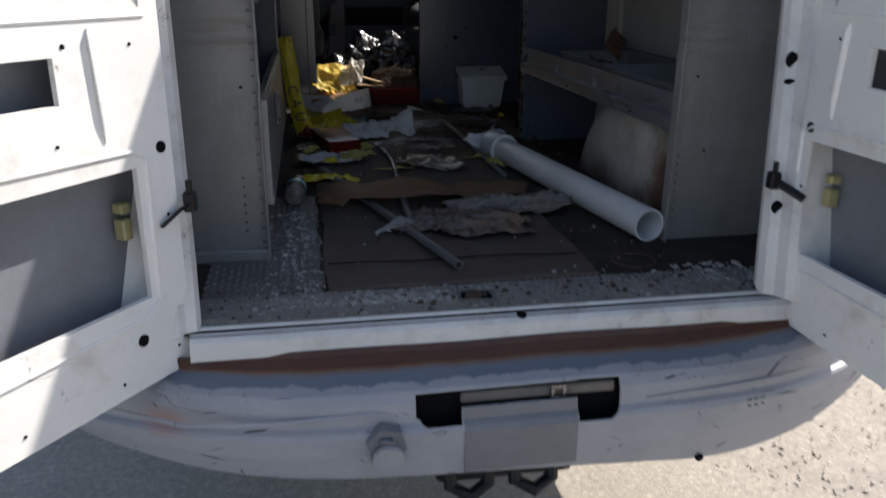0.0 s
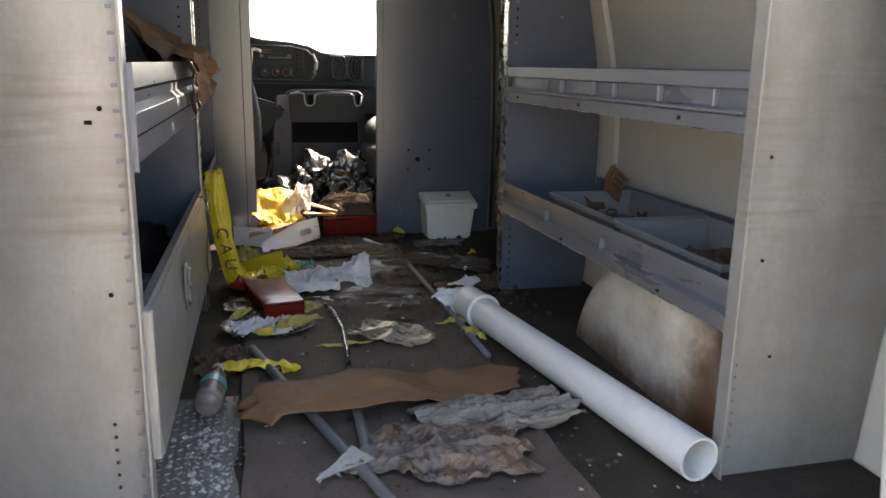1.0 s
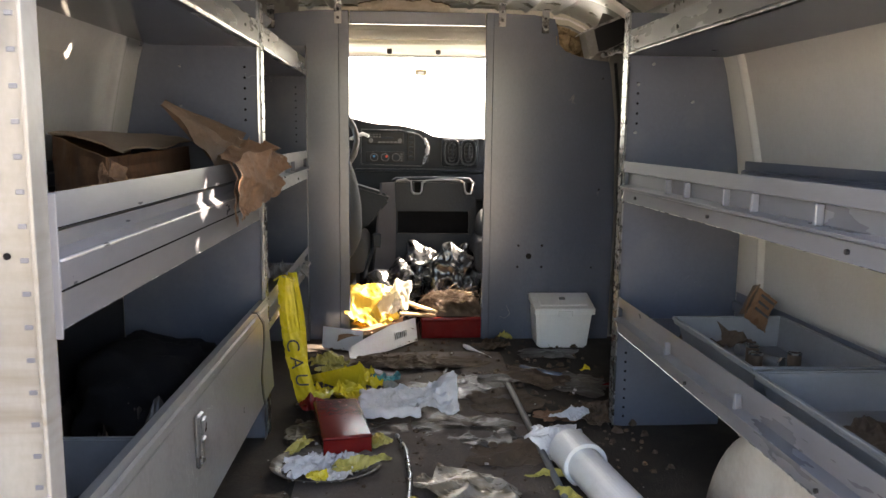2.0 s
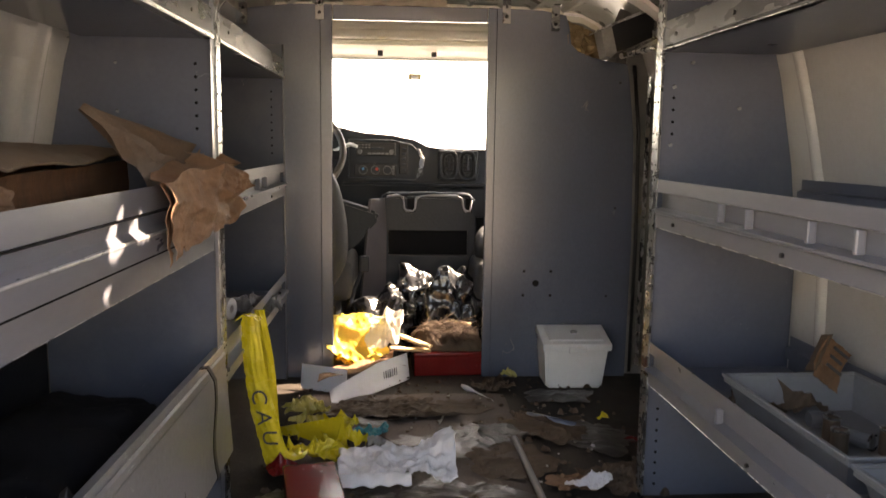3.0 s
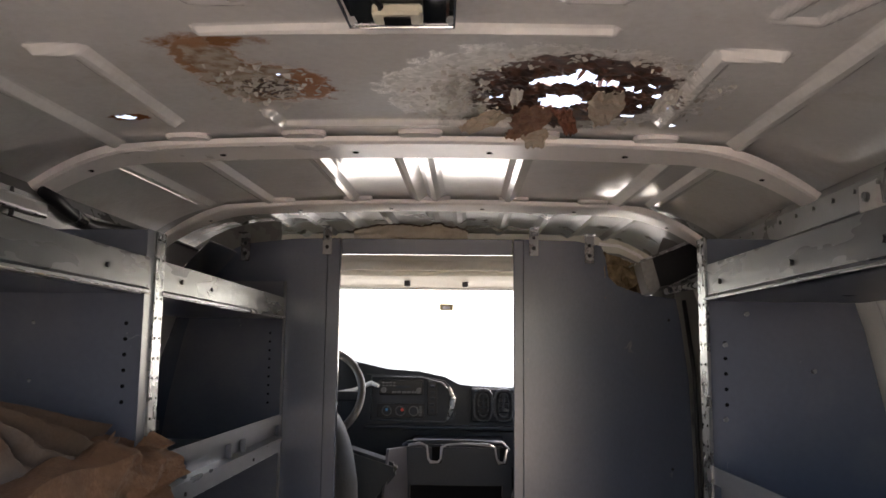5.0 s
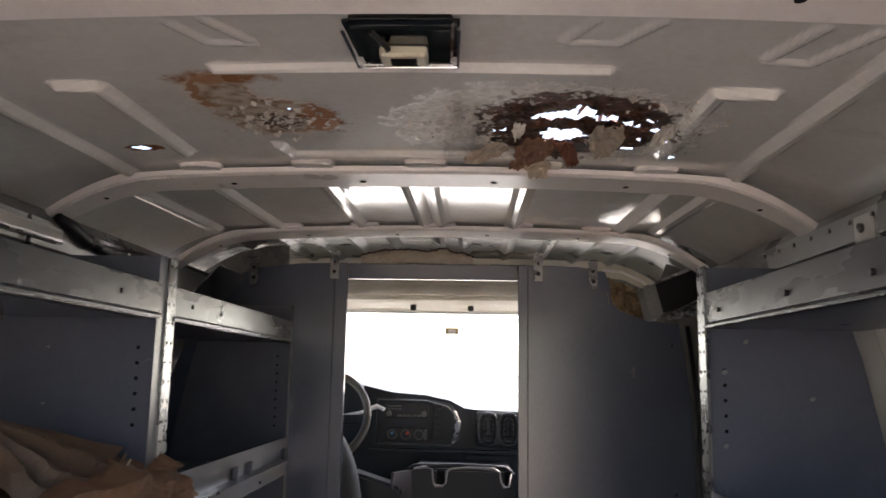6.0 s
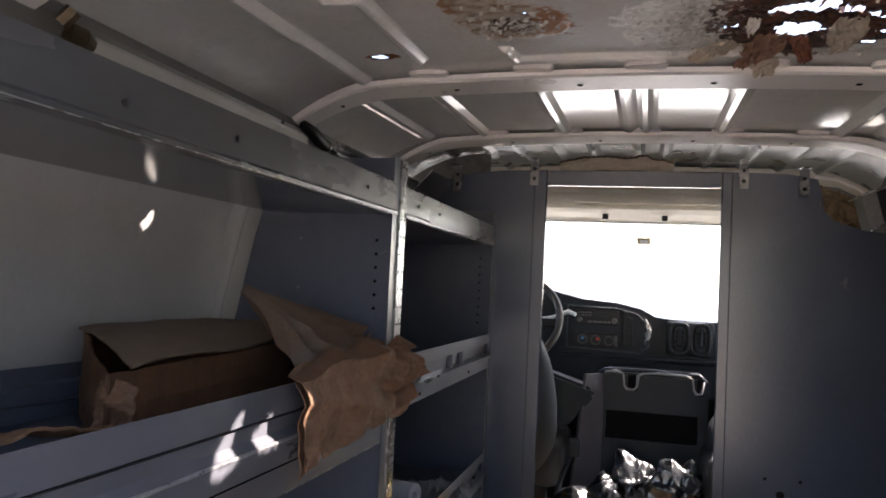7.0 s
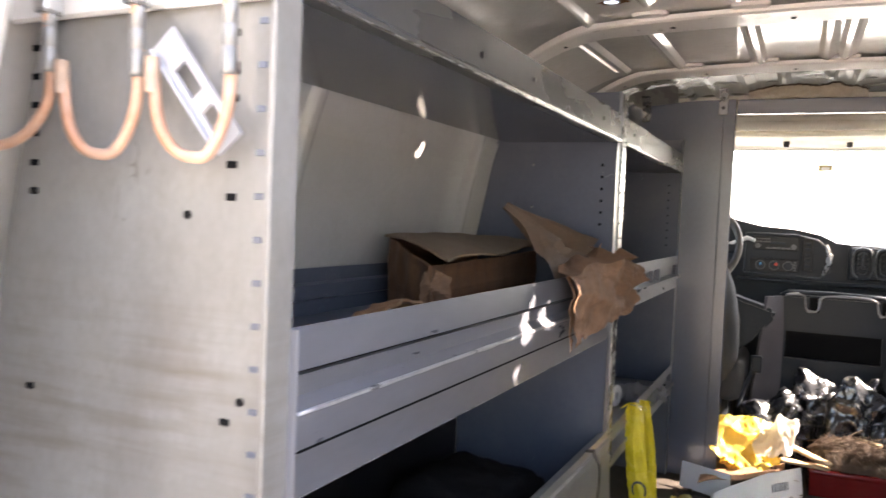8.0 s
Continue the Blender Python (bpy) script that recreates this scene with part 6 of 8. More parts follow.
def crushed(rx, ry, rz, seed, fold=0.03, freq=9.0, sub=5):
    """A crushed bag or ball of paper: creased folds of a given depth over a slumped mass, flat underneath."""
    bm = bmesh.new()
    bmesh.ops.create_icosphere(bm, subdivisions=sub, radius=1.0)
    for v in bm.verts:
        d = v.co.normalized()
        lump = 1 + 0.35 * noise.noise(d * 1.3 + Vector((seed, 2.0, 0.0)))
        p = Vector((rx * d.x, ry * d.y, rz * d.z)) * lump
        q = p * freq + Vector((seed, seed * 0.7, -seed))
        k = 0.0
        for f, g in ((1.0, 1.0), (2.1, 0.5), (4.3, 0.22)):
            k += g * (0.45 - abs(2 * noise.noise(q * f)))
        p += d * fold * k
        v.co = Vector((p.x, p.y, max(0.002, p.z * 0.78 + rz * 0.22)))
    return bm


def litter(name, label, category, x, y, rz, material, *a, z=0.002, group="", smooth=False, **k):
    return solid(name, crumple(*a, **k), material, label, category, x, y, z, rz, group, smooth=smooth)


MAT = 0.013
# floor covering
mat_ob = thing("floor_mat", "worn dark brown rubber mat on the van floor", "mat", -0.035, 0.12, 0.0)


def mat_top(u, v):
    x, y = -0.315 + 0.63 * u, 2.3 * v
    return (x + 0.012 * nz(y * 3, 1.0) * (1 if u > 0.5 else -1), y, 0.009 + 0.006 * nz(x * 5, y * 5) + 0.005 * nz(x * 14, y * 11) + (0.004 if y < 0.085 else 0))


part("mat_sheet", sheet(40, 130, mat_top, 0.006), mat_brown, mat_ob)
part("mat_groove", sheet(30, 2, lambda u, v: (-0.312 + 0.62 * u, 0.130 + 0.006 * v + 0.004 * nz(u * 5, 1), 0.0165 + 0.006 * nz((-0.315 + 0.63 * u) * 5, 0.46)), 0.001), hole_dark, mat_ob, "dark seam across the mat")
part("mat_edge", bx(-0.315, 0.315, -0.012, 0.0, 0.001, 0.014, 0.004), mat_brown, mat_ob, "frayed front edge")

bag = thing("paper_bag", "flattened brown paper bag lying across the floor mat", "paper bag", -0.02, 0.80, MAT, 12)
bag_brown = surf("brown paper bag", (0.20, 0.105, 0.052), 0.7, var=0.38, scale=7, fine=170, stain=(0.075, 0.045, 0.03), amount=0.5, stain_scale=7, bump=0.12, stretch=(0.6, 1.5, 1))
part("bag_sheet", crumple(0.70, 0.20, 0.022, 4, 3.0, 70, 24, ragged=0.14, dome=0.3, stretch=1.6, gain=0.35, lift=lambda u, v: 0.037 * min(1.0, max(0.0, (0.68 - u) / 0.2)) * min(1.0, 0.35 + u / 0.10)), bag_brown, bag, smooth=True)
part("folded_end", sheet(10, 10, lambda u, v: (-0.30 + 0.10 * u, -0.07 + 0.14 * v, 0.050 + 0.010 * math.sin(3 * u) + 0.004 * nz(u * 4, v * 5)), 0.001), bag_brown, bag, "turned-over end")
litter("plastic_bag", "crumpled dirty clear plastic bag on the mat", "plastic bag", 0.20, 0.655, 14, film, 0.40, 0.20, 0.034, 5, 8.0, 72, 72, z=MAT, ragged=0.35, stretch=5.5, gain=0.42)
litter("plastic_bag", "rust-stained crumpled plastic sheet on the mat", "plastic bag", 0.03, 0.52, -6, film_orange, 0.34, 0.22, 0.032, 9, 21.0, 70, 60, z=MAT, ragged=0.45, gain=0.45, stretch=1.8)
litter("food_wrapper", "crumpled silver food wrapper on the floor", "wrapper", 0.055, 1.22, -35, foil, 0.24, 0.15, 0.035, 8, 5.0, 56, 40, gain=0.35, smooth=True, z=MAT, ragged=0.25)
cloth_ob = thing("cloth", "soiled white cloth bunched on the floor", "cloth", -0.070, 1.765, MAT, 4)


def cloth_fold(u, v):
    """Folded length of cloth, pinched before its end, which stands up in a fan."""
    pinch = math.exp(-((u - 0.66) / 0.11) ** 2)
    fan = max(0.0, (u - 0.66) / 0.34)
    depth = 0.17 * (1 - 0.5 * pinch + 0.1 * nz(u * 4, 3.0)) + 0.02 * fan
    z = 0.004 + (0.034 * ridged(u * 3.4, v * 2.2, 4.4, 0.45) + 0.010 * ridged(u * 9, v * 6, 2.1, 0.4)) * (1 - 0.4 * fan) + 0.018 * pinch + 0.022 * v * (1 - fan) + 0.100 * fan * v ** 0.7 + 0.012 * fan * math.sin(7 * v + 3 * u)
    return (-0.15 + 0.29 * u + 0.012 * nz(v * 5, u * 3, 2), (v - 0.5) * depth * (1 - 0.35 * fan) + 0.012 * math.sin(5 * u), z)


part("cloth_length", sheet(70, 44, cloth_fold, 0.0014), cloth_white, cloth_ob, smooth=True)
part("cloth_fold", sheet(40, 12, lambda u, v: (-0.145 + 0.17 * u, -0.088 + 0.05 * v + 0.008 * nz(u * 6, 2), 0.014 + 0.022 * math.sin(3.1 * v) + 0.005 * nz(u * 8, v * 3, 6)), 0.0014), cloth_white, cloth_ob, "rolled front fold of the cloth", smooth=True)
solid("paper_scrap", sheet(14, 10, lambda u, v: (-0.055 + 0.11 * u, (v - 0.5) * (0.008 + 0.066 * u ** 1.3) + 0.008 * nz(u * 3, v * 3, 2), 0.004 + 0.018 * u + 0.005 * abs(nz(u * 5, v * 6, 4))), 0.0008), surf("grubby tissue", (0.34, 0.335, 0.33), 0.8, var=0.2, scale=14, stain=(0.2, 0.185, 0.17), amount=0.35, stain_scale=14, bump=0.1), "small triangular paper scrap on the tube", "paper", -0.168, 0.475, 0.020, 32)
litter("paper_scrap", "brown paper scrap on the floor", "paper", 0.355, 1.72, 10, kraft_pale, 0.12, 0.10, 0.015, 12, 4.0, 18, 14, ragged=0.4)
litter("leaf_litter", "brown decayed litter on the floor", "litter", -0.40, 1.12, 20, leaf_brown, 0.16, 0.20, 0.02, 16, 31.0, 26, 26, ragged=0.5)
litter("leaf_litter", "brown decayed litter on the floor", "litter", 0.52, 1.75, 20, leaf_brown, 0.20, 0.16, 0.025, 16, 34.0, 26, 26, ragged=0.5)
litter("leaf_litter", "brown decayed litter beside the doorway", "litter", 0.26, 2.50, 20, leaf_brown, 0.14, 0.10, 0.035, 16, 36.0, 26, 26, ragged=0.5)
litter("leaf_litter", "brown decayed litter by the shelving", "litter", -0.10, 2.25, 5, leaf_brown, 0.34, 0.18, 0.02, 16, 38.0, 30, 26, z=MAT, ragged=0.5)
litter("paper_scrap", "torn paper tucked behind the pipe", "paper", 0.315, 1.46, 10, card_white, 0.16, 0.10, 0.035, 12, 6.0, 22, 16, ragged=0.35, lift=lambda u, v: 0.05 * v)
litter("teal_wrapper", "crumpled teal plastic wrapper", "wrapper", -0.155, 2.03, 10, teal, 0.10, 0.07, 0.035, 24, 7.0, 24, 20, z=MAT, ragged=0.4)
litter("teal_wrapper", "crumpled blue-green plastic wrapper", "wrapper", -0.27, 2.0, 40, teal, 0.06, 0.05, 0.03, 24, 9.0, 18, 16, ragged=0.4)
TAPE_SPOTS = ((-0.29, 1.86, 10, 0.15, 0.07, 0.06, 3), (-0.225, 1.97, -30, 0.13, 0.06, 0.07, 5), (-0.34, 2.12, 50, 0.10, 0.06, 0.05, 7),
              (-0.315, 1.035, -12, 0.20, 0.045, 0.035, 9), (-0.175, 1.50, 20, 0.09, 0.05, 0.03, 11), (-0.36, 1.47, 60, 0.10, 0.035, 0.03, 13),
              (0.27, 1.30, 10, 0.12, 0.025, 0.02, 15), (0.285, 1.17, -60, 0.09, 0.03, 0.03, 17), (-0.08, 1.17, 5, 0.13, 0.025, 0.015, 19),
              (-0.13, 1.72, 15, 0.06, 0.05, 0.025, 21), (-0.20, 1.36, 25, 0.14, 0.04, 0.03, 23), (-0.30, 1.29, 0, 0.05, 0.04, 0.03, 25))
for x, y, a, w, h, amp, s in TAPE_SPOTS:
    litter("tape_scrap", "twisted scrap of yellow barrier tape on the floor", "tape", x, y, a, tape_yellow if s in (3, 5, 9, 21, 25) else tape_dull, w, h, amp, 16, s * 1.7, 22, 14, z=MAT, group="tape scraps", ragged=0.4)
litter("yellow_rind", "small yellow rind on the floor by the partition", "litter", 0.325, 2.62, 0, tape_dull, 0.06, 0.05, 0.035, 20, 61.0, 14, 12, ragged=0.3)
litter("yellow_rind", "small yellow scrap on the floor", "litter", 0.555, 2.18, 0, tape_yellow, 0.04, 0.03, 0.02, 20, 63.0, 12, 10, ragged=0.3)
litter("white_scrap", "small white paper scrap", "litter", 0.47, 1.95, 0, card_white, 0.035, 0.03, 0.012, 20, 65.0, 10, 8, ragged=0.3)

# broken plate of white shards under the red tray
plate_ob = thing("broken_dish", "shallow clear dish full of white shreds", "dish", -0.285, 1.375, 0.002)
bm = bmesh.new()
rg = []
for r, z in ((0.0, 0.004), (0.09, 0.004), (0.115, 0.012), (0.135, 0.022), (0.138, 0.02)):
    rg.append([bm.verts.new((r * 1.0 * math.cos(2 * math.pi * k / 28), 0.8 * r * math.sin(2 * math.pi * k / 28), z)) for k in range(28)] if r else [bm.verts.new((0, 0, z))])
for k in range(28):
    bm.faces.new((rg[0][0], rg[1][k], rg[1][(k + 1) % 28]))
for a, b in zip(rg[1:], rg[2:]):
    for k in range(28):
        bm.faces.new((a[k], b[k], b[(k + 1) % 28], a[(k + 1) % 28]))
part("dish", bm, film, plate_ob, smooth=True)
part("shredded_paper", crumple(0.20, 0.15, 0.03, 30, 44.0, 30, 26, ragged=0.4), cloth_white, plate_ob, "white shredded paper")


def open_tray(name, label, x, y, rz, w, l, h, material, z=MAT):
    t = thing(name, label, "tray", x, y, z, rz)
    bm = bmesh.new()
    for a in ((-w / 2, w / 2, -l / 2, -l / 2 + 0.004, 0, h), (-w / 2, w / 2, l / 2 - 0.004, l / 2, 0, h), (-w / 2, -w / 2 + 0.004, -l / 2, l / 2, 0, h), (w / 2 - 0.004, w / 2, -l / 2, l / 2, 0, h)):
        box(bm, *a, 0.0012)
    part("tray_side", bm, material, t)
    part("tray_base", bx(-w / 2, w / 2, -l / 2, l / 2, 0, 0.005), material, t)
    part("tray_cover", bx(-w / 2 - 0.002, w / 2 + 0.002, -l / 2 - 0.002, l / 2 + 0.002, h * 0.80, h * 1.02, 0.007, 3), material, t, smooth=True)
    return t


open_tray("red_tray", "glossy dark red plastic tray on the floor", -0.262, 1.585, 11, 0.125, 0.29, 0.05, red_plastic)
open_tray("red_box", "dark red plastic box in the doorway", 0.11, 2.735, 3, 0.255, 0.16, 0.085, red_plastic, 0.002)
litter("red_scrap", "broken red plastic corner among the tape", "scrap", -0.37, 1.80, 30, red_plastic, 0.09, 0.08, 0.05, 10, 71.0, 10, 8, ragged=0.2)

# dry straw over the red box
straw = thing("broom_head", "frayed brown broom straw lying on the red box", "broom", 0.115, 2.76, 0.088)
bm = bmesh.new()
rnd = random.Random(4)
def heap(x, y):
    """Low rounded heap that the bristles lie over."""
    return (0.062 + 0.03 * nz(x * 22, y * 22, 5) - 0.12 * x) * max(0.0, 1 - (x / 0.13) ** 4 - ((y - 0.01) / 0.10) ** 2) ** 0.5


for k in range(520):
    a = rnd.gauss(-0.95, 0.32)
    x0, y0 = -0.13 + 0.19 * rnd.random(), rnd.uniform(-0.01, 0.09)
    l = rnd.uniform(0.08, 0.19)
    side = [(x0 + l * q * math.cos(a), y0 + l * q * math.sin(a) * 0.6) for q in (0.0, 0.33, 0.66, 1.0)]
    up = rnd.uniform(-0.004, 0.014)
    tube(bm, [(min(px, 0.118), py, max(0.004, heap(px, py) + up + (0.012 * rnd.random() if i in (0, 3) else 0))) for i, (px, py) in enumerate(side)], rnd.uniform(0.0006, 0.0016), 4, caps=False)
for k in range(110):
    a = rnd.gauss(-0.1, 1.1)
    x0, y0, l = rnd.uniform(-0.10, 0.06), rnd.uniform(-0.07, 0.05), rnd.uniform(0.05, 0.13)
    x1, y1 = max(-0.14, min(0.115, x0 + l * math.cos(a))), y0 + 0.5 * l * math.sin(a)
    z0 = heap(x0, y0) + 0.012
    tube(bm, [(x0, y0, z0), ((x0 + x1) / 2, (y0 + y1) / 2, z0 + rnd.uniform(0.0, 0.022)), (x1, y1, max(0.01, z0 + rnd.uniform(-0.03, 0.03)))], rnd.uniform(0.0006, 0.0013), 4, caps=False)
tagged(part("straw", bm, straw_brown, straw), kind="stuff")
part("straw_mass", sheet(40, 30, lambda u, v: (-0.125 + 0.25 * u, -0.09 + 0.2 * v, 0.002 + heap(-0.125 + 0.25 * u, -0.09 + 0.2 * v) * (0.85 + 0.3 * nz(u * 9, v * 9, 2))), 0.002), leaf_brown, straw)

# yellow bag, bits of wood and white card in the doorway light
litter("yellow_bag", "thin crumpled yellow plastic bag lit by the sun", "plastic bag", -0.218, 2.69, 15, bag_yellow, 0.24, 0.20, 0.060, 6, 92.0, 60, 54, z=0.05, ragged=0.3, dome=0.3, gain=0.40, smooth=True, lift=lambda u, v: 0.115 * v, thick=0.0005)
litter("white_paper", "crumpled white paper in the sunlit doorway", "paper", -0.115, 2.70, 60, thin_white, 0.13, 0.11, 0.055, 9, 93.0, 40, 34, z=0.09, ragged=0.3, dome=0.3, gain=0.4, lift=lambda u, v: 0.11 * u, thick=0.0005)
litter("tan_card", "sunlit tan card under the yellow bag", "card", -0.16, 2.66, 8, kraft_pale, 0.24, 0.18, 0.05, 5, 95.0, 24, 20, z=0.03, ragged=0.2)
for k, (x, y, z, l, a, e, w) in enumerate(((-0.04, 2.68, 0.135, 0.20, -28, 12, 0.03), (-0.03, 2.64, 0.105, 0.15, 12, 6, 0.035), (-0.30, 2.84, 0.06, 0.26, 125, 12, 0.022), (0.16, 2.83, 0.16, 0.10, -30, 2, 0.03), (-0.25, 2.80, 0.05, 0.24, 140, 10, 0.014))):
    solid("wood_stick", bx(-l / 2, l / 2, -w / 2, w / 2, -0.005, 0.005, 0.002), wood, "split pale wooden stick among the rubbish", "stick", x, y, z, a, "wooden sticks", ry=e)
# opened white carton
carton = thing("carton", "opened white printed cardboard carton", "carton", -0.21, 2.48, 0.003)
def front_flap(u, v):
    """Long flap, bowed forward at its rounded near end."""
    x = -0.075 + 0.255 * u
    y = -0.155 + 0.28 * u ** 1.15 - 0.012 * math.sin(3.1 * u)
    low = 0.002 + 0.010 * (1 - min(1, u * 4)) ** 2
    top = 0.030 + 0.060 * min(1, u * 1.6) ** 0.7
    return (x - 0.01 * v, y + 0.05 * v * (1 - 0.4 * u), low + (top - low) * v)


part("front_flap", sheet(28, 8, front_flap, 0.002), card_white, carton, "white flap with small dark print")
part("left_flap", sheet(12, 6, lambda u, v: (-0.195 + 0.16 * u, 0.02 - 0.075 * u + 0.05 * v, 0.004 + 0.072 * v), 0.002), card_white, carton)
part("carton_base", sheet(14, 10, lambda u, v: (-0.13 + 0.25 * u, -0.06 + 0.15 * u + 0.13 * v, 0.05 + 0.012 * nz(u * 3, v * 3) + 0.03 * u), 0.002), kraft_pale, carton, "tan inside of the carton")
bars = bmesh.new()
for k in range(7):
    p0 = Vector(front_flap(0.66 + 0.028 * k, 0.35))
    p1 = Vector(front_flap(0.66 + 0.028 * k, 0.62))
    tube(bars, [p0 + Vector((0.0012, -0.003, 0.001)), p1 + Vector((0.0012, -0.003, 0.001))], 0.0014 + 0.0006 * (k % 2), 4)
part("print_bar", bars, ink, carton)
# black bin bag in the cab
def bin_bag(label, x, y, rx, ry, h, seed):
    """A slumped bag: long pinched folds over soft lumps."""
    bag = thing("bin_bag", label, "bin bag", x, y, 0.0, group="bin bags in the cab")
    bm = bmesh.new()
    bmesh.ops.create_icosphere(bm, subdivisions=6, radius=1.0)
    for v in bm.verts:
        d = v.co.normalized()
        p = Vector((rx * d.x, ry * d.y, h * (0.78 * d.z + 0.22))) * (1 + 0.30 * noise.noise(d * 1.5 + Vector((seed, 0, 4))))
        q = p * 7 + Vector((seed, -seed, seed * 0.3))
        k = 0.55 * (0.42 - abs(2 * noise.noise(Vector((q.x + 0.8 * q.z, q.y, 0.4 * q.z))))) + 0.42 * (0.4 - abs(2 * noise.noise(q * 2.1))) + 0.10 * (0.4 - abs(2 * noise.noise(q * 5)))
        p += d * 0.050 * k
        v.co = Vector((p.x, p.y, max(0.002, p.z)))
    part("bag_body", bm, bag_black, bag, smooth=True)


bin_bag("crumpled glossy black bin bag shining in the sun", -0.125, 2.94, 0.125, 0.12, 0.275, 1.7)
bin_bag("black bin bag slumped behind the other bags", 0.020, 3.06, 0.125, 0.09, 0.330, 5.2)
bin_bag("tall black bin bag with hanging folds", 0.150, 2.96, 0.115, 0.11, 0.350, 9.4)

# rods and thin pipes
def rod(name, label, pts, r, material, category="rod", bore=False):
    o = Vector(pts[0])
    t = thing(name, label, category, *o)
    if bore:
        part("tube_body", hollow(bmesh.new(), (0, 0, 0), Vector(pts[-1]) - o, r, r * 0.25, 18), material, t)
    else:
        part("rod_body", tube(bmesh.new(), [Vector(p) - o for p in pts], r, 10), material, t, smooth=True)
    return t


rod("steel_tube", "dull grey steel tube lying on the mat", [(-0.045, 0.176, 0.026), (-0.33, 1.16, 0.026)], 0.0112, steel_rod, "tube", True)
rod("steel_tube", "short grey tube lying on the mat", [(-0.112, 0.475, 0.026), (-0.098, 0.90, 0.026)], 0.0115, steel_rod, "tube", True)
rod("bent_rod", "thin bent bright rod on the floor", [(-0.098, 0.92, 0.02), (-0.083, 1.10, 0.02), (-0.075, 1.30, 0.02), (-0.085, 1.45, 0.022), (-0.108, 1.545, 0.024)], 0.006, galv)
rod("steel_tube", "long thin dull tube beside the pipe", [(0.278, 1.0, 0.022), (0.268, 1.5, 0.02), (0.255, 1.985, 0.022)], 0.009, steel_rod, "tube")
rod("plastic_spoon", "white plastic spoon on the floor", [(0.24, 2.34, 0.008), (0.19, 2.43, 0.012), (0.165, 2.475, 0.010), (0.15, 2.50, 0.012)], [0.003, 0.003, 0.010, 0.006], pvc, "spoon")
rod("flat_bar", "grey flat strip on the floor", [(0.33, 2.22, 0.006), (0.46, 2.12, 0.006)], 0.012, part_grey, "strip")
rod("broken_stick", "thin pale stick on the floor", [(0.05, 2.12, 0.016), (0.07, 2.20, 0.018)], 0.003, chip_white, "stick")
bm = tube(bmesh.new(), [(0.40 + 0.053 * math.cos(a), 0.20 + 0.05 * math.sin(a), 0.004) for a in [2 * math.pi * k / 30 for k in range(31)]], 0.0028, 6, caps=False)
solid("wire_ring", bm, straw_brown, "thin brown wire ring on the bare floor", "ring")

bottle = thing("plastic_bottle", "clear plastic bottle with a teal label, lying down", "bottle", -0.425, 0.80, 0.034, -4)
bm = bmesh.new()
tube(bm, [(0, 0, 0), (0, 0.01, 0), (0, 0.12, 0), (0, 0.15, 0), (0, 0.175, 0), (0, 0.20, 0)], [0.026, 0.031, 0.031, 0.026, 0.013, 0.013], 20)
part("bottle_body", bm, film, bottle, smooth=True)
part("bottle_label", tube(bmesh.new(), [(0, 0.075, 0), (0, 0.105, 0)], 0.0316, 20), teal, bottle, "teal label")
part("cap", tube(bmesh.new(), [(0, 0.195, 0), (0, 0.215, 0)], 0.0145, 14), chip_white, bottle)

# barrier tape that hangs from the lower shelf
tape = thing("barrier_tape", "yellow barrier tape hanging from the shelf to the floor", "tape", -0.424, 1.84, 0)


def tape_fn(u, v):
    """A broad band that falls from the lip, creased along its length and crimped towards the floor."""
    x = -0.010 + 0.012 * math.sin(2.2 * u + 3.6) + 0.066 * u ** 1.5
    y = -0.040 + 0.02 * u
    z = 0.412 - 0.406 * u
    w = (0.046 + 0.030 * u + 0.004 * nz(u * 7, 2)) * (v - 0.5)
    crease = 0.010 * abs(2 * v - 1.1 + 0.25 * math.sin(4 * u)) + 0.007 * max(0.0, u - 0.6) * math.sin(38 * u + 5 * v) + 0.003 * nz(u * 12, v * 5, 4)
    return (x + w * 0.97 + (0.004 * nz(u * 30, v) if v < 0.1 else 0), y - w * 0.25 + crease, z)


part("tape_strip", sheet(70, 16, tape_fn, 0.0008), tape_yellow, tape, smooth=False)
part("tape_strip", sheet(60, 8, lambda u, v: (-0.004 + 0.040 * u ** 1.4 + 0.008 * math.sin(5 * u) + (0.026 + 0.012 * u) * (v - 0.5), 0.022 + 0.050 * u + 0.008 * abs(2 * v - 1) + 0.004 * nz(u * 9, v * 4, 6), 0.416 - 0.40 * u - 0.004 * math.sin(9 * u)), 0.0008), tape_yellow, tape, "narrow twisted strand of the tape")
part("tape_fold", sheet(22, 10, lambda u, v: (-0.050 + 0.060 * u + 0.004 * nz(u * 6, v * 5), -0.046 + 0.010 * math.sin(5 * u) + 0.045 * v, 0.402 + 0.016 * math.sin(u * 3.1) * (1 - 0.4 * v) + 0.006 * nz(u * 7, v * 6, 3)), 0.0008), tape_yellow, tape, "end of the tape wound over the lip")
part("tape_tail", sheet(40, 10, lambda u, v: (0.045 + 0.15 * u + 0.008 * math.sin(9 * u), -0.030 + 0.09 * u + 0.045 * (v - 0.5) * (0.6 + 0.4 * math.sin(7 * u)), 0.022 + 0.022 * math.sin(4.5 * u) ** 2 + 0.010 * abs(nz(u * 5, v * 3, 9)) + 0.012 * (v - 0.5) * math.sin(8 * u)), 0.0008), tape_yellow, tape, "crumpled tail trailing over the floor", smooth=True)
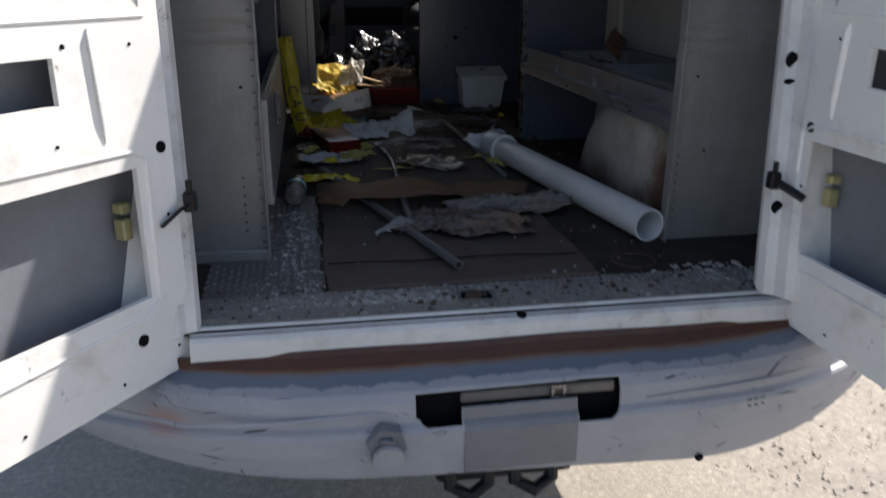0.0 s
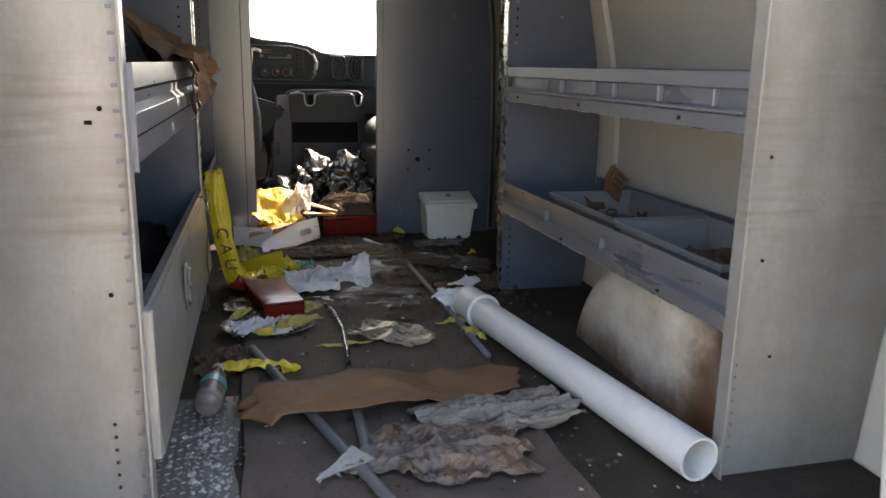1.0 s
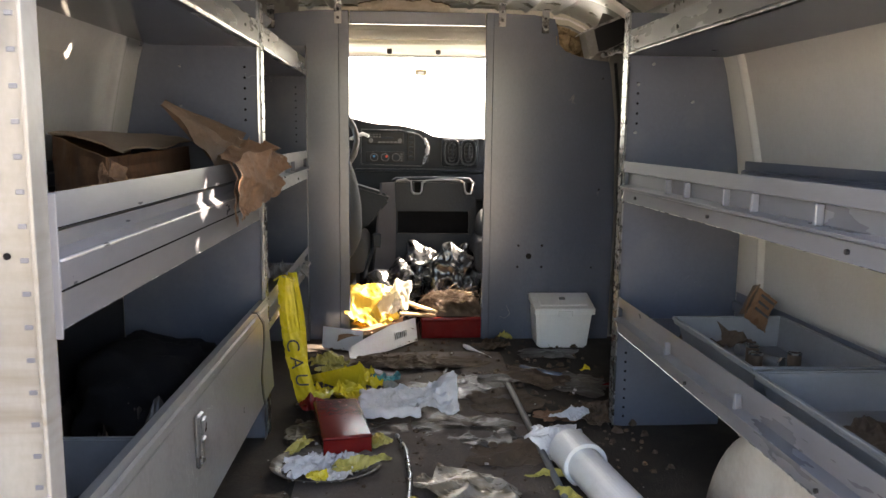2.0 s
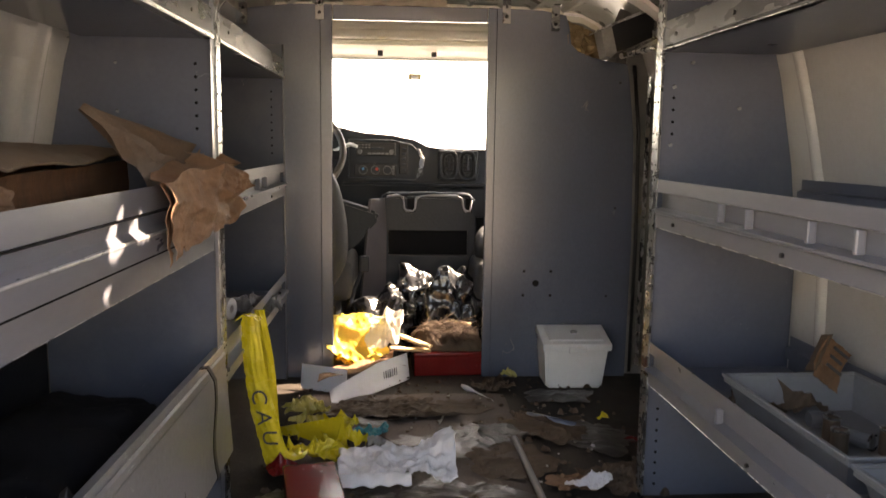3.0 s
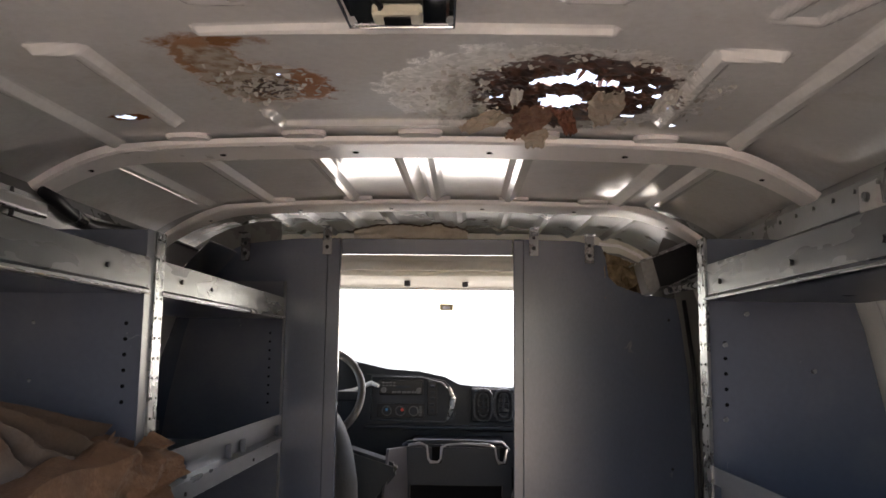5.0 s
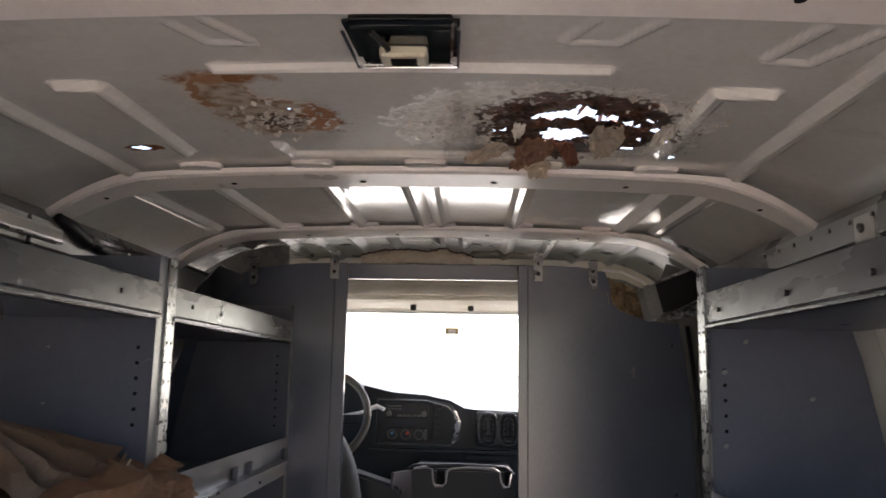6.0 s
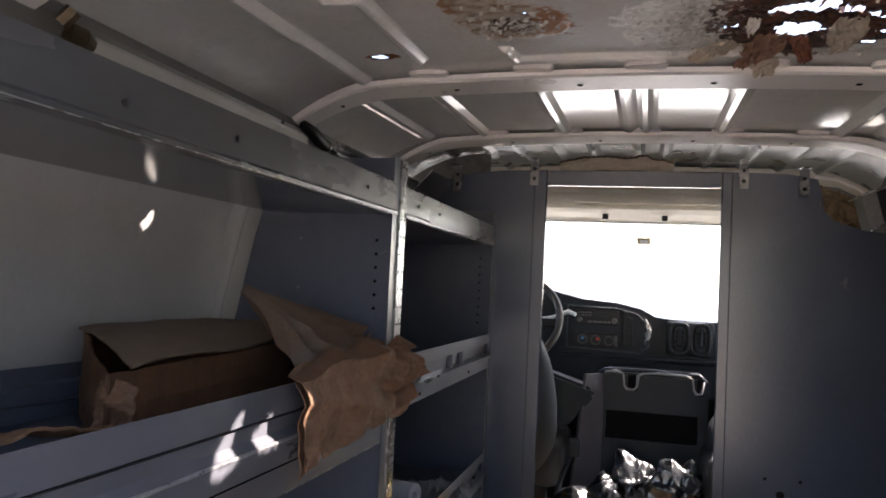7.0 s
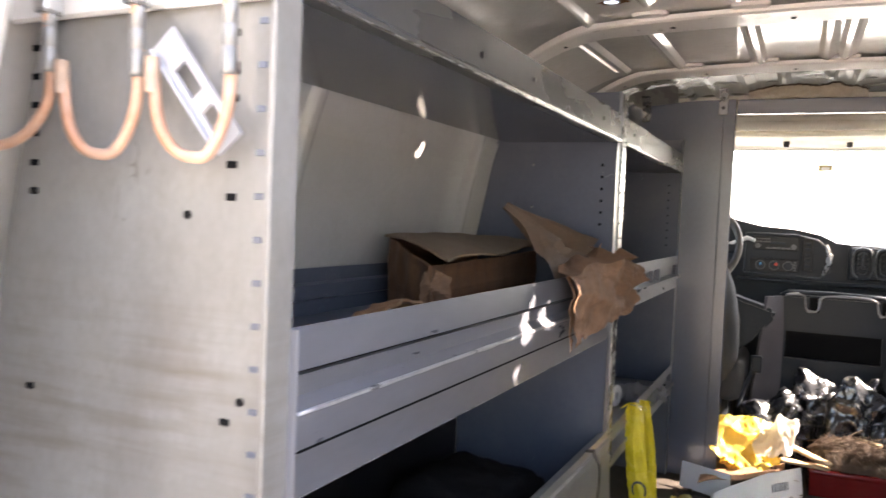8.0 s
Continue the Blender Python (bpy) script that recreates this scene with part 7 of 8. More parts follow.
for ch, zz in (("C", 0.205), ("A", 0.150), ("U", 0.095)):
    cu = bpy.data.curves.new("letter", "FONT")
    cu.body, cu.size, cu.extrude, cu.align_x, cu.align_y = ch, 0.058, 0.0004, "CENTER", "CENTER"
    tmp = bpy.data.objects.new("letter_tmp", cu)
    scene.collection.objects.link(tmp)
    me = bpy.data.meshes.new_from_object(tmp.evaluated_get(bpy.context.evaluated_depsgraph_get()))
    bpy.data.objects.remove(tmp)
    me.materials.clear()
    me.materials.append(ink)
    u = (0.412 - zz) / 0.406
    ob = new("letter", me)
    ob.parent = tape
    px, py, pz = tape_fn(u, 0.5)
    ob.matrix_basis = pose(px, py - 0.005, zz, 90, 84, -14)

# strap over the drop-front board
part("strap", sheet(20, 2, lambda u, v: (0.004 + 0.022 * min(1, u * 5) + 0.006 * math.sin(u * 6), 1.05 + 0.018 * v + 0.05 * u, 0.394 - 0.28 * max(0, u - 0.1)), 0.0015), black_plastic, unit, "dark strap over the board")

# things on the left shelves
cbox = thing("cardboard_box", "torn brown cardboard box with an open flap on the shelf", "box", -0.725, 1.385, 0.693, 0)


def wall_of_card(p, q, h0, h1, wave=0.004):
    """An upright cardboard wall between two floor points, a little bowed, with a ragged top."""
    p, q = Vector((*p, 0.004)), Vector((*q, 0.004))
    n = Vector((q.y - p.y, p.x - q.x, 0)).normalized()
    return sheet(26, 8, lambda u, v: p.lerp(q, u) + n * wave * (math.sin(3.1 * u) + nz(u * 5, v * 3, p.x * 9)) + Vector((0, 0, (h0 + (h1 - h0) * u + 0.003 * nz(u * 18, 4)) * v)), 0.004)


part("box_side", wall_of_card((-0.076, 0.40), (-0.076, -0.24), 0.128, 0.128), cardboard, cbox)
part("box_side", wall_of_card((0.086, -0.395), (0.072, 0.24), 0.088, 0.100, 0.006), cardboard, cbox, "stained front side of the box")
part("box_end", wall_of_card((-0.076, -0.24), (0.086, -0.395), 0.128, 0.088, 0.008), cardboard, cbox, "crushed slanting end of the box")
part("box_end", wall_of_card((0.072, 0.24), (-0.076, 0.40), 0.100, 0.128), cardboard, cbox)
part("box_base", prism(bmesh.new(), [(-0.074, 0.39), (-0.074, -0.235), (0.083, -0.388), (0.070, 0.235)], 0.0, 0.0035, "z"), cardboard, cbox)


def top_flap(u, v):
    """Wide top flap that leans out over the front; its torn edge wavers."""
    ragged = 0.008 * nz(u * 9, 3) + 0.004 * nz(u * 31, 5)
    back = Vector((-0.082, -0.250 + 0.63 * u, 0.136 + 0.004 * math.sin(u * 5)))
    front = Vector((0.112 + ragged - 0.035 * u, -0.385 + 0.62 * u, 0.104 + 0.012 * u + 0.004 * math.sin(u * 9)))
    p = back.lerp(front, v)
    p.z += 0.008 * math.sin(3.14 * v) + 0.003 * nz(u * 6, v * 5)
    return p


part("box_flap", sheet(60, 12, top_flap, 0.004), surf("paler tan cardboard face", (0.235, 0.170, 0.115), 0.85, var=0.12, scale=7, fine=160, stain=(0.20, 0.13, 0.08), amount=0.25, stain_scale=8, bump=0.08), cbox, "pale top flap with a torn edge")
part("torn_corner", crumple(0.05, 0.07, 0.022, 14, 83.0, 16, 16, ragged=0.3), kraft_pale, cbox, "torn pale corner").matrix_basis = pose(0.088, -0.375, 0.045, 75, 0, 20)
part("torn_strip", sheet(24, 6, lambda u, v: (0.055 + 0.050 * v + 0.012 * nz(u * 7, 2) + 0.02 * (1 - u), -0.625 + 0.22 * u, 0.030 + 0.012 * v + 0.010 * math.sin(u * 5) + 0.004 * nz(u * 9, v * 4)), 0.004), surf("torn tan card", (0.34, 0.175, 0.085), 0.8, var=0.25, scale=14, bump=0.1), cbox, "torn orange-tan strip in front of the box")

paper = thing("packing_paper", "crumpled brown packing paper hanging over the shelf lip", "paper", XL, 1.45, 0.70)


def folds(u, v, seed):
    """Sharp straight creases that cross one another, as in paper that was balled up and pulled flat."""
    k = 0.0
    for i, (du, dv, g) in enumerate(((1.9, 0.7, 1.0), (-1.3, 2.1, 0.8), (3.4, 1.6, 0.5), (2.2, -3.8, 0.42), (6.3, 3.1, 0.2))):
        p = du * u + dv * v + 0.37 * i + seed + 0.28 * nz(u * 2.3 + i, v * 2.3, seed)
        k += g * (2 * abs(2 * (p % 1) - 1) - 1)
    return k / 2.9


def hang(u, v):
    """Over the lip and down its front: u along the shelf, v from inside over the lip to the hanging hem."""
    y = -0.315 + 0.51 * u + 0.012 * nz(v * 4, u * 3, 2) + 0.012 * v * (0.5 - u)
    bunch = max(0.0, (u - 0.55) / 0.45)
    tri = abs(((1.25 * u + 0.22 * v + 0.15) % 1) - 0.5)
    crease = 0.020 * tri + (0.014 + 0.014 * bunch) * folds(u, v, 0.6) + (0.004 + 0.012 * bunch) * ridged(u * 2.2 + 0.5 * v, v * 1.5, 6.0, 0.40) + 0.0035 * (ridged(u * 7, v * 6, 3.3, 0.45) - 0.5) + 0.0015 * nz(u * 19, v * 17, 8)
    top = 0.074 + 0.018 * math.sin(3.1 * u) + 0.012 * nz(u * 5, 2, 4) + 0.018 * bunch
    if v < 0.3:
        k = v / 0.3
        return (-0.07 - 0.03 * bunch + (0.075 + 0.03 * bunch) * k, y + 0.26 * (1 - k) * (1 - u) ** 1.5, top + 0.02 * math.sin(k * 3.1) + (0.5 + 1.0 * bunch) * crease - 0.03 * (1 - k))
    k = (v - 0.3) / 0.7
    low = -0.050 + 0.030 * u + 0.035 * max(0.0, (u - 0.78) / 0.22) + 0.010 * nz(u * 11, 1, 5) + (0.012 if 0.10 < u < 0.13 else 0)
    return (0.024 + 0.010 * math.sin(k * 2.2) + (1 + bunch) * crease + 0.003 * math.sin(u * 11) * k, y, top + (low - top) * k)


part("hanging_sheet", sheet(96, 60, hang, 0.001), kraft_pale, paper, "pale brown sheet hanging in front of the lip")
part("under_sheet", sheet(14, 30, lambda u, v: Vector(hang(0.02 + 0.10 * u, 0.30 + 0.70 * v)) + Vector((-0.008 - 0.006 * u, -0.012 + 0.004 * math.sin(v * 5), -0.012 * v)), 0.001), kraft_pale, paper, "second layer at the folded edge")
TIP, RIDGE, CORNER, BACK = Vector((-0.156, -0.149, 0.198)), Vector((-0.030, 0.098, 0.126)), Vector((-0.020, -0.165, 0.062)), Vector((-0.12, 0.15, 0.04))


def peak(u, v):
    """A pleated sheet that fans out from its raised tip down to the lip."""
    if v < 0.22:
        base = BACK.lerp(RIDGE, v / 0.22)
        w = 0.0
    else:
        w = (v - 0.22) / 0.78
        base = RIDGE.lerp(CORNER, w)
        base.z -= 0.012 * math.sin(3.14 * w)
    side = (CORNER - RIDGE).normalized()
    p = TIP.lerp(base, u) + side * 0.016 * (w - 0.4) * (1 - u)
    fold = abs(((w * 3.6 + 0.35 * nz(u * 2, w * 3, 5)) % 1) - 0.5) * 4 - 1
    crease = 0.5 * (ridged(u * 2.2, w * 2.4, 3.0, 0.4) - 0.5) + 0.42 * folds(0.9 * u, 1.3 * w, 2.3)
    return p + Vector((0.55, -0.25, 0.65)) * ((0.030 * fold * (0.22 + 0.78 * u) + 0.026 * crease * u) * min(1, 4 * w + 0.3))


part("peaked_sheet", sheet(56, 100, peak, 0.001), kraft, paper, "pleated brown sheet drawn up to a point")
for k, (out, drop) in enumerate(((0.012, 0.004), (0.020, 0.012))):
    hem = lambda u, v, out=out, drop=drop, k=k: Vector(peak(1.0, 0.24 + 0.66 * u)).lerp(RIDGE.lerp(CORNER, u), 0.5) + Vector((out + 0.003 * nz(u * 7, k), -0.006, -drop - 0.016 * v * math.sin(3.1 * min(1, u + 0.1)) + 0.002 * nz(u * 9, v, k)))
    part("folded_hem", sheet(40, 4, hem, 0.001), kraft_pale if k == 0 else kraft, paper, "doubled folded edge of the sheet")

roll = thing("paper_roll", "white roll lying on the lower shelf", "roll", -0.615, 2.17, 0.355, 75)
part("roll_body", hollow(bmesh.new(), (0, -0.06, 0), (0, 0.06, 0), 0.032, 0.02, 24), pvc, roll)
litter("paper_scrap", "crumpled grey paper on the lower shelf", "paper", -0.515, 2.26, 15, surf("dusty grey paper", (0.20, 0.20, 0.205), 0.85, var=0.25, scale=12, stain=(0.11, 0.10, 0.095), amount=0.35, stain_scale=10, bump=0.1), 0.18, 0.14, 0.06, 12, 51.0, 26, 20, z=0.322, ragged=0.3)
litter("leaf_litter", "dark rags on the lower shelf", "litter", -0.66, 1.10, 5, film_dark, 0.28, 0.80, 0.12, 6, 53.0, 30, 40, z=0.163, ragged=0.3)


# near-black heap, added so that the bottom bay reads as dark
bay_black = surf("black cloth with the bay's shade in its colour", (0.012, 0.012, 0.013), 0.95, var=0.3, scale=14, fine=200, bump=0.2, spec=0.1)
rag = thing("bay_dark_rag", "crumpled black rag added to darken the bottom bay of the shelving", "rag", -0.66, 1.30, 0.163)
part("rag_heap", crushed(0.15, 0.26, 0.20, 41.3, 0.035, 7.0, 5), bay_black, rag, smooth=True)
part("rag_tail", crumple(0.22, 0.30, 0.05, 7, 43.0, 30, 36, ragged=0.35), bay_black, rag, "flat trailing end of the rag", smooth=True).matrix_basis = pose(0.03, -0.34, 0.0)


def plastic_tub(label, x, y, z, rz, w, l, h):
    t = thing("plastic_tub", label, "tub", x, y, z, rz, "shelf tubs")
    bm = bmesh.new()
    rows = []
    for zz, k in ((0.0, 0.86), (h, 0.97), (h, 1.0), (h - 0.012, 1.01), (h - 0.014, 1.0), (h - 0.006, 0.955), (0.006, 0.83)):
        rows.append([bm.verts.new(p) for p in ((-w / 2 * k, -l / 2 * k, zz), (w / 2 * k, -l / 2 * k, zz), (w / 2 * k, l / 2 * k, zz), (-w / 2 * k, l / 2 * k, zz))])
    for a, b in zip(rows, rows[1:]):
        for i in range(4):
            bm.faces.new((a[i], a[(i + 1) % 4], b[(i + 1) % 4], b[i]))
    bm.faces.new(rows[0][::-1])
    bm.faces.new(rows[-1])
    part("tub_body", bm, tub_blue, t)
    rim = bmesh.new()
    for q in ((-w / 2 - 0.004, w / 2 + 0.004, -l / 2 - 0.006, -l / 2 + 0.002), (-w / 2 - 0.004, w / 2 + 0.004, l / 2 - 0.002, l / 2 + 0.006), (-w / 2 - 0.006, -w / 2 + 0.002, -l / 2, l / 2), (w / 2 - 0.002, w / 2 + 0.006, -l / 2, l / 2)):
        box(rim, *q, h - 0.003, h + 0.003, 0.001)
    part("tub_rim", rim, tub_blue, t)
    return t


for y, l, lab in ((0.69, 0.46, "shallow grey-blue plastic tub on the lower shelf"), (1.16, 0.42, "shallow grey-blue plastic tub holding cans and scraps")):
    plastic_tub(lab, 0.715, y, 0.322, 1, 0.27, l, 0.070)
plastic_tub("grey-blue plastic tub in the bottom bay", -0.66, 0.62, 0.163, 0, 0.30, 0.34, 0.16)
for k, (x, y) in enumerate(((0.68, 1.16), (0.71, 1.13), (0.745, 1.10), (0.69, 1.22), (0.66, 1.10))):
    c = thing("small_can", "small dull metal can lying in the tub", "can", x, y, 0.352, 30 * k, "small cans", rx=90 if k % 2 else 0)
    part("can_body", tube(bmesh.new(), [(0, 0, -0.018), (0, 0, 0.026)], 0.014, 16), steel_rod if k % 2 else leaf_brown, c)
    part("can_rim", hollow(bmesh.new(), (0, 0, 0.024), (0, 0, 0.028), 0.0150, 0.003, 16), galv, c)
scrap = thing("carton_scrap", "tan printed carton scrap leaning in the tub", "carton", 0.765, 1.33, 0.392, 25, ry=32)
part("carton_face", sheet(14, 10, lambda u, v: (-0.045 + 0.09 * u, 0.012 * math.sin(2.6 * v) + 0.004 * nz(u * 5, v * 5), -0.01 + 0.085 * v + 0.004 * nz(u * 8, 2)), 0.002), kraft_pale, scrap)
part("carton_fold", sheet(8, 8, lambda u, v: (-0.045 + 0.02 * u, 0.035 * u + 0.003 * nz(v * 6, 1), 0.08 * v), 0.002), kraft, scrap)
for k in range(3):
    part("print_bar", bx(-0.025, 0.030 - 0.012 * (k % 2), -0.003, -0.001, 0.022 + 0.018 * k, 0.028 + 0.018 * k), ink, scrap)
litter("leaf_litter", "brown scraps behind the tubs", "litter", 0.68, 1.36, 5, leaf_brown, 0.16, 0.14, 0.05, 14, 55.0, 20, 20, z=0.325, ragged=0.4)
litter("orange_scrap", "small orange-red plastic scrap in the tub", "scrap", 0.735, 0.60, 0, surf("orange-red plastic", (0.50, 0.07, 0.03), 0.4), 0.035, 0.03, 0.025, 20, 57.0, 10, 10, z=0.37, ragged=0.2)
litter("leaf_litter", "brown residue in the tub", "litter", 0.71, 0.66, 0, leaf_brown, 0.20, 0.28, 0.03, 12, 59.0, 24, 24, z=0.33, ragged=0.2)
solid("blue_sheet", sheet(12, 8, lambda u, v: (-0.10 + 0.2 * u, -0.22 + 0.44 * v, 0.004 + 0.01 * nz(u * 3, v * 3)), 0.002), tub_blue, "flat grey-blue plastic sheet on the middle shelf", "sheet", 0.70, 1.0, 0.692)

# hose loops and slotted bracket on the shelving end
def hose_path(xl, zl, xb, zb, xr, ztop):
    """From the cut end down round the bottom of the loop and up the leg."""
    left = [(xb + (xl - xb) * math.cos(radians(9 * i)) ** 0.8, zb + (zl - zb) * (1 - math.sin(radians(9 * i)))) for i in range(10)]
    bend = [(xb + (xr - xb) * math.sin(radians(10 * i)), zb + 0.055 * (1 - math.cos(radians(10 * i)))) for i in range(10)]
    leg = [(xr, zb + 0.055 + (ztop - zb - 0.055) * i / 5) for i in range(1, 6)]
    return left + bend + leg


HOSES = ((-0.845, 0.990, -0.795, 0.918, -0.727, 1.052), (-0.711, 0.994, -0.650, 0.910, -0.618, 1.052), (-0.601, 0.992, -0.543, 0.908, -0.517, 1.052))
hose_pale = surf("bleached hose end", (0.42, 0.30, 0.23), 0.5, var=0.25, scale=30, stain=(0.5, 0.45, 0.42), amount=0.4, stain_scale=25, bump=0.08)
for xl, zl, xb, zb, xr, zt in HOSES:
    h = thing("hose_loop", "faded orange hose hanging in a loop on the shelving end", "hose", xb, 0.340, zb, 0, "hose loops")
    path = hose_path(xl, zl, xb, zb, xr, zt)
    pts = [(px - xb, -0.010 + 0.003 * math.sin(40 * pz), pz - zb) for px, pz in path]
    part("hose", tube(bmesh.new(), pts, [0.0052] * len(pts), 12), copper, h, smooth=True)
    part("hose_sleeve", tube(bmesh.new(), [(xr - xb, -0.010, q) for q in (0.068, 0.072, 0.09, 0.091, 0.092, 0.108, 0.109, 0.110, zt - zb)], [0.0060, 0.0066, 0.0064, 0.0056, 0.0064, 0.0064, 0.0056, 0.0064, 0.0062], 12), board_grey, h, "pale taped sleeve", smooth=True)
    part("hose_end", tube(bmesh.new(), [(xl - xb + 0.001, -0.010, q) for q in (zl - zb - 0.028, zl - zb - 0.012, zl - zb + 0.002)], [0.0056, 0.0064, 0.0064], 12), hose_pale, h, "pale cut end")
    part("hook_tip", bx(xr - xb - 0.008, xr - xb + 0.008, -0.022, 0.0, zt - zb - 0.014, zt - zb + 0.002, 0.004, 2), worn_steel, h, "bright hook tip")
me = finish(bx(-0.0055, 0.0055, -0.0008, 0.0008, -0.0032, 0.0032, 0.0006), "panel_slot", hole_dark)
for k, x in enumerate((-0.536, -0.79)):
    for z in (1.018, 0.990, 0.962, 0.934, 0.905, 0.877, 0.68):
        piece("panel_slot", me, first_end, pose(x - XL + 0.016 + 0.004 * k, -0.0014, z))
bracket_pale = surf("pale translucent plastic", (0.36, 0.37, 0.40), 0.4, var=0.1, bump=0.02)
br = thing("slotted_bracket", "pale slotted plastic bracket hanging on the shelving end", "bracket", -0.563, 0.343, 0.968, 0, ry=-40)
part("bracket_plate", plate([-0.015, -0.007, 0.007, 0.015], [-0.062, -0.050, -0.022, -0.006, 0.026, 0.058], {(1, 1), (1, 3)}, 0.003, lambda u, v, t: (u, t - 0.002, v), 0.003), bracket_pale, br)
part("bracket_lip", bx(-0.015, -0.012, -0.008, 0.0, -0.060, 0.056, 0.001), bracket_pale, br)

# roof lamp and wiring
chrome = surf("bright chrome", (0.75, 0.76, 0.78), 0.12, metal=1.0, var=0.05, bump=0.0)
lamp = thing("dome_lamp", "black dome lamp housing with a bare bulb holder in the roof", "lamp", 0.014, 1.020, 1.321)
bm = bmesh.new()
prism(bm, [(-0.062, -0.058), (0.062, -0.058), (0.058, 0.050), (-0.055, 0.050)], -0.010, 0.012, "z")
bmesh.ops.bevel(bm, geom=bm.edges[:], offset=0.009, segments=3, affect="EDGES")
part("housing", bm, surf("glossy black housing", (0.006, 0.009, 0.011), 0.07, bump=0.0, coat=0.5), lamp)
bm = bx(-0.026, 0.026, -0.012, 0.018, -0.022, -0.009, 0.003)
holder = part("bulb_holder", bm, surf("cream bulb holder", (0.5, 0.47, 0.36), 0.5), lamp)
part("holder_slot", bx(-0.014, 0.014, -0.004, 0.012, -0.024, -0.0215), hole_dark, holder)
part("chrome_rim", tube(bmesh.new(), [(-0.060, -0.054, -0.011), (-0.056, 0.046, -0.011), (0.058, 0.046, -0.011), (0.061, -0.054, -0.011)], 0.0022, 8), chrome, lamp, "thin bright rim")
part("chrome_edge", tube(bmesh.new(), [(-0.050, 0.040, -0.011), (0.052, 0.040, -0.011)], 0.0022, 8), galv, lamp)
part("lead", tube(bmesh.new(), [(-0.03, -0.05, -0.012), (-0.015, -0.02, -0.018), (-0.02, 0.0, -0.014)], 0.003, 6), black_plastic, lamp)
wire = thing("cable_bundle", "dark taped cable bundle in the roof corner", "cable", -0.70, 1.68, 1.236)
pts = [(0.0, -0.03, 0.008), (0.0, 0.02, 0.0), (0.002, 0.075, -0.016), (0.004, 0.13, -0.022), (0.0, 0.18, -0.025), (0.002, 0.25, -0.018), (0.0, 0.34, -0.008), (-0.01, 0.45, 0.0)]
part("cable", tube(bmesh.new(), pts, [0.010, 0.014, 0.012, 0.010, 0.013, 0.011, 0.009, 0.007], 10), black_plastic, wire, smooth=True)
part("tape_wrap", hollow(bmesh.new(), (0.002, 0.085, -0.017), (0.004, 0.12, -0.022), 0.0145, 0.004, 12), galv, wire)
drop = thing("cable_drop", "short black cable with a plug hanging from the roof rail", "cable", -0.712, 1.572, 1.236)
part("cable", tube(bmesh.new(), [(0, 0, 0), (0.004, 0, -0.03), (0.002, 0.002, -0.055)], 0.0045, 8), black_plastic, drop)
part("plug", bx(-0.011, 0.011, -0.008, 0.008, -0.074, -0.052, 0.003), black_plastic, drop)

# dark track box and crumpled lining by the partition's upper corner
track = thing("track_box", "dark sheet-metal box with pale edges under the roof side", "box", 0.0, 2.46, 0.0)
part("box_face", prism(bmesh.new(), [(0.612, 1.226), (0.748, 1.283), (0.752, 1.195), (0.66, 1.152), (0.634, 1.146)], 0.02, 0.16), black_plastic, track)
part("pale_end", prism(bmesh.new(), [(0.578, 1.214), (0.612, 1.2285), (0.6335, 1.1445), (0.616, 1.126), (0.600, 1.130)], 0.008, 0.10), board_grey, track, "pale folded end of the box")
part("top_edge", prism(bmesh.new(), [(0.578, 1.2165), (0.58, 1.221), (0.757, 1.297), (0.757, 1.286)], 0.004, 0.17), worn_steel, track, "bright folded top edge")
part("near_edge", prism(bmesh.new(), [(0.7485, 1.285), (0.764, 1.292), (0.768, 1.19), (0.7525, 1.194)], 0.0, 0.04), worn_steel, track, "bright folded edge")
part("support_rail", tube(bmesh.new(), [(0.66, 0.05, 1.136), (0.70, -0.08, 1.142), (0.735, -0.30, 1.146)], 0.009, 10), worn_steel, track, "bright round rail below the box", smooth=True)
part("box_flange", prism(bmesh.new(), [(0.662, 1.149), (0.752, 1.192), (0.756, 1.186), (0.668, 1.143)], -0.02, 0.05), galv, track)
lining = thing("torn_lining", "torn tan lining stuffed over the partition corner", "lining", 0.0, 2.668, 0.0)
tan_film = surf("crumpled tan film", (0.30, 0.22, 0.13), 0.22, var=0.5, scale=22, stain=(0.10, 0.06, 0.03), amount=0.5, stain_scale=18, bump=0.05)
part("lining_sheet", sheet(34, 30, lambda u, v: (0.508 + 0.125 * u + 0.006 * nz(u * 5, v * 5, 1), 0.006 - 0.030 * ridged(u * 2.4, v * 2.0, 4.0, 0.45), 1.125 + (0.145 - 0.05 * u) * v + 0.004 * nz(u * 7, v * 7, 3)), 0.001), tan_film, lining)
for k, z in enumerate((1.262, 1.292)):
    part("edge_strip", tube(bmesh.new(), [(0.50, 0.012, z + 0.004), (0.56, 0.012, z - 0.002), (0.62, 0.012, z - 0.03), (0.67, 0.012, z - 0.075)], 0.005, 8), (dimmed_grey, bow_paint)[k], lining, "curved strip over the lining", smooth=True)

# side-door gear on the body side ahead of the shelving
latch = thing("door_lock", "side door lock plate with a dark recess", "lock", 0.83, 2.33, 0.20)
part("lock_plate", plate([-0.03, -0.015, 0.015, 0.03], [0.0, 0.04, 0.14, 0.20], {(1, 1)}, 0.006, lambda u, v, t: (t, u, v), 0.006), galv, latch)
part("lock_recess", bx(0.008, 0.03, -0.02, 0.02, 0.03, 0.15), hole_dark, latch)
part("lock_lever", bx(-0.006, 0.01, -0.008, 0.008, 0.07, 0.11, 0.003), galv, latch)

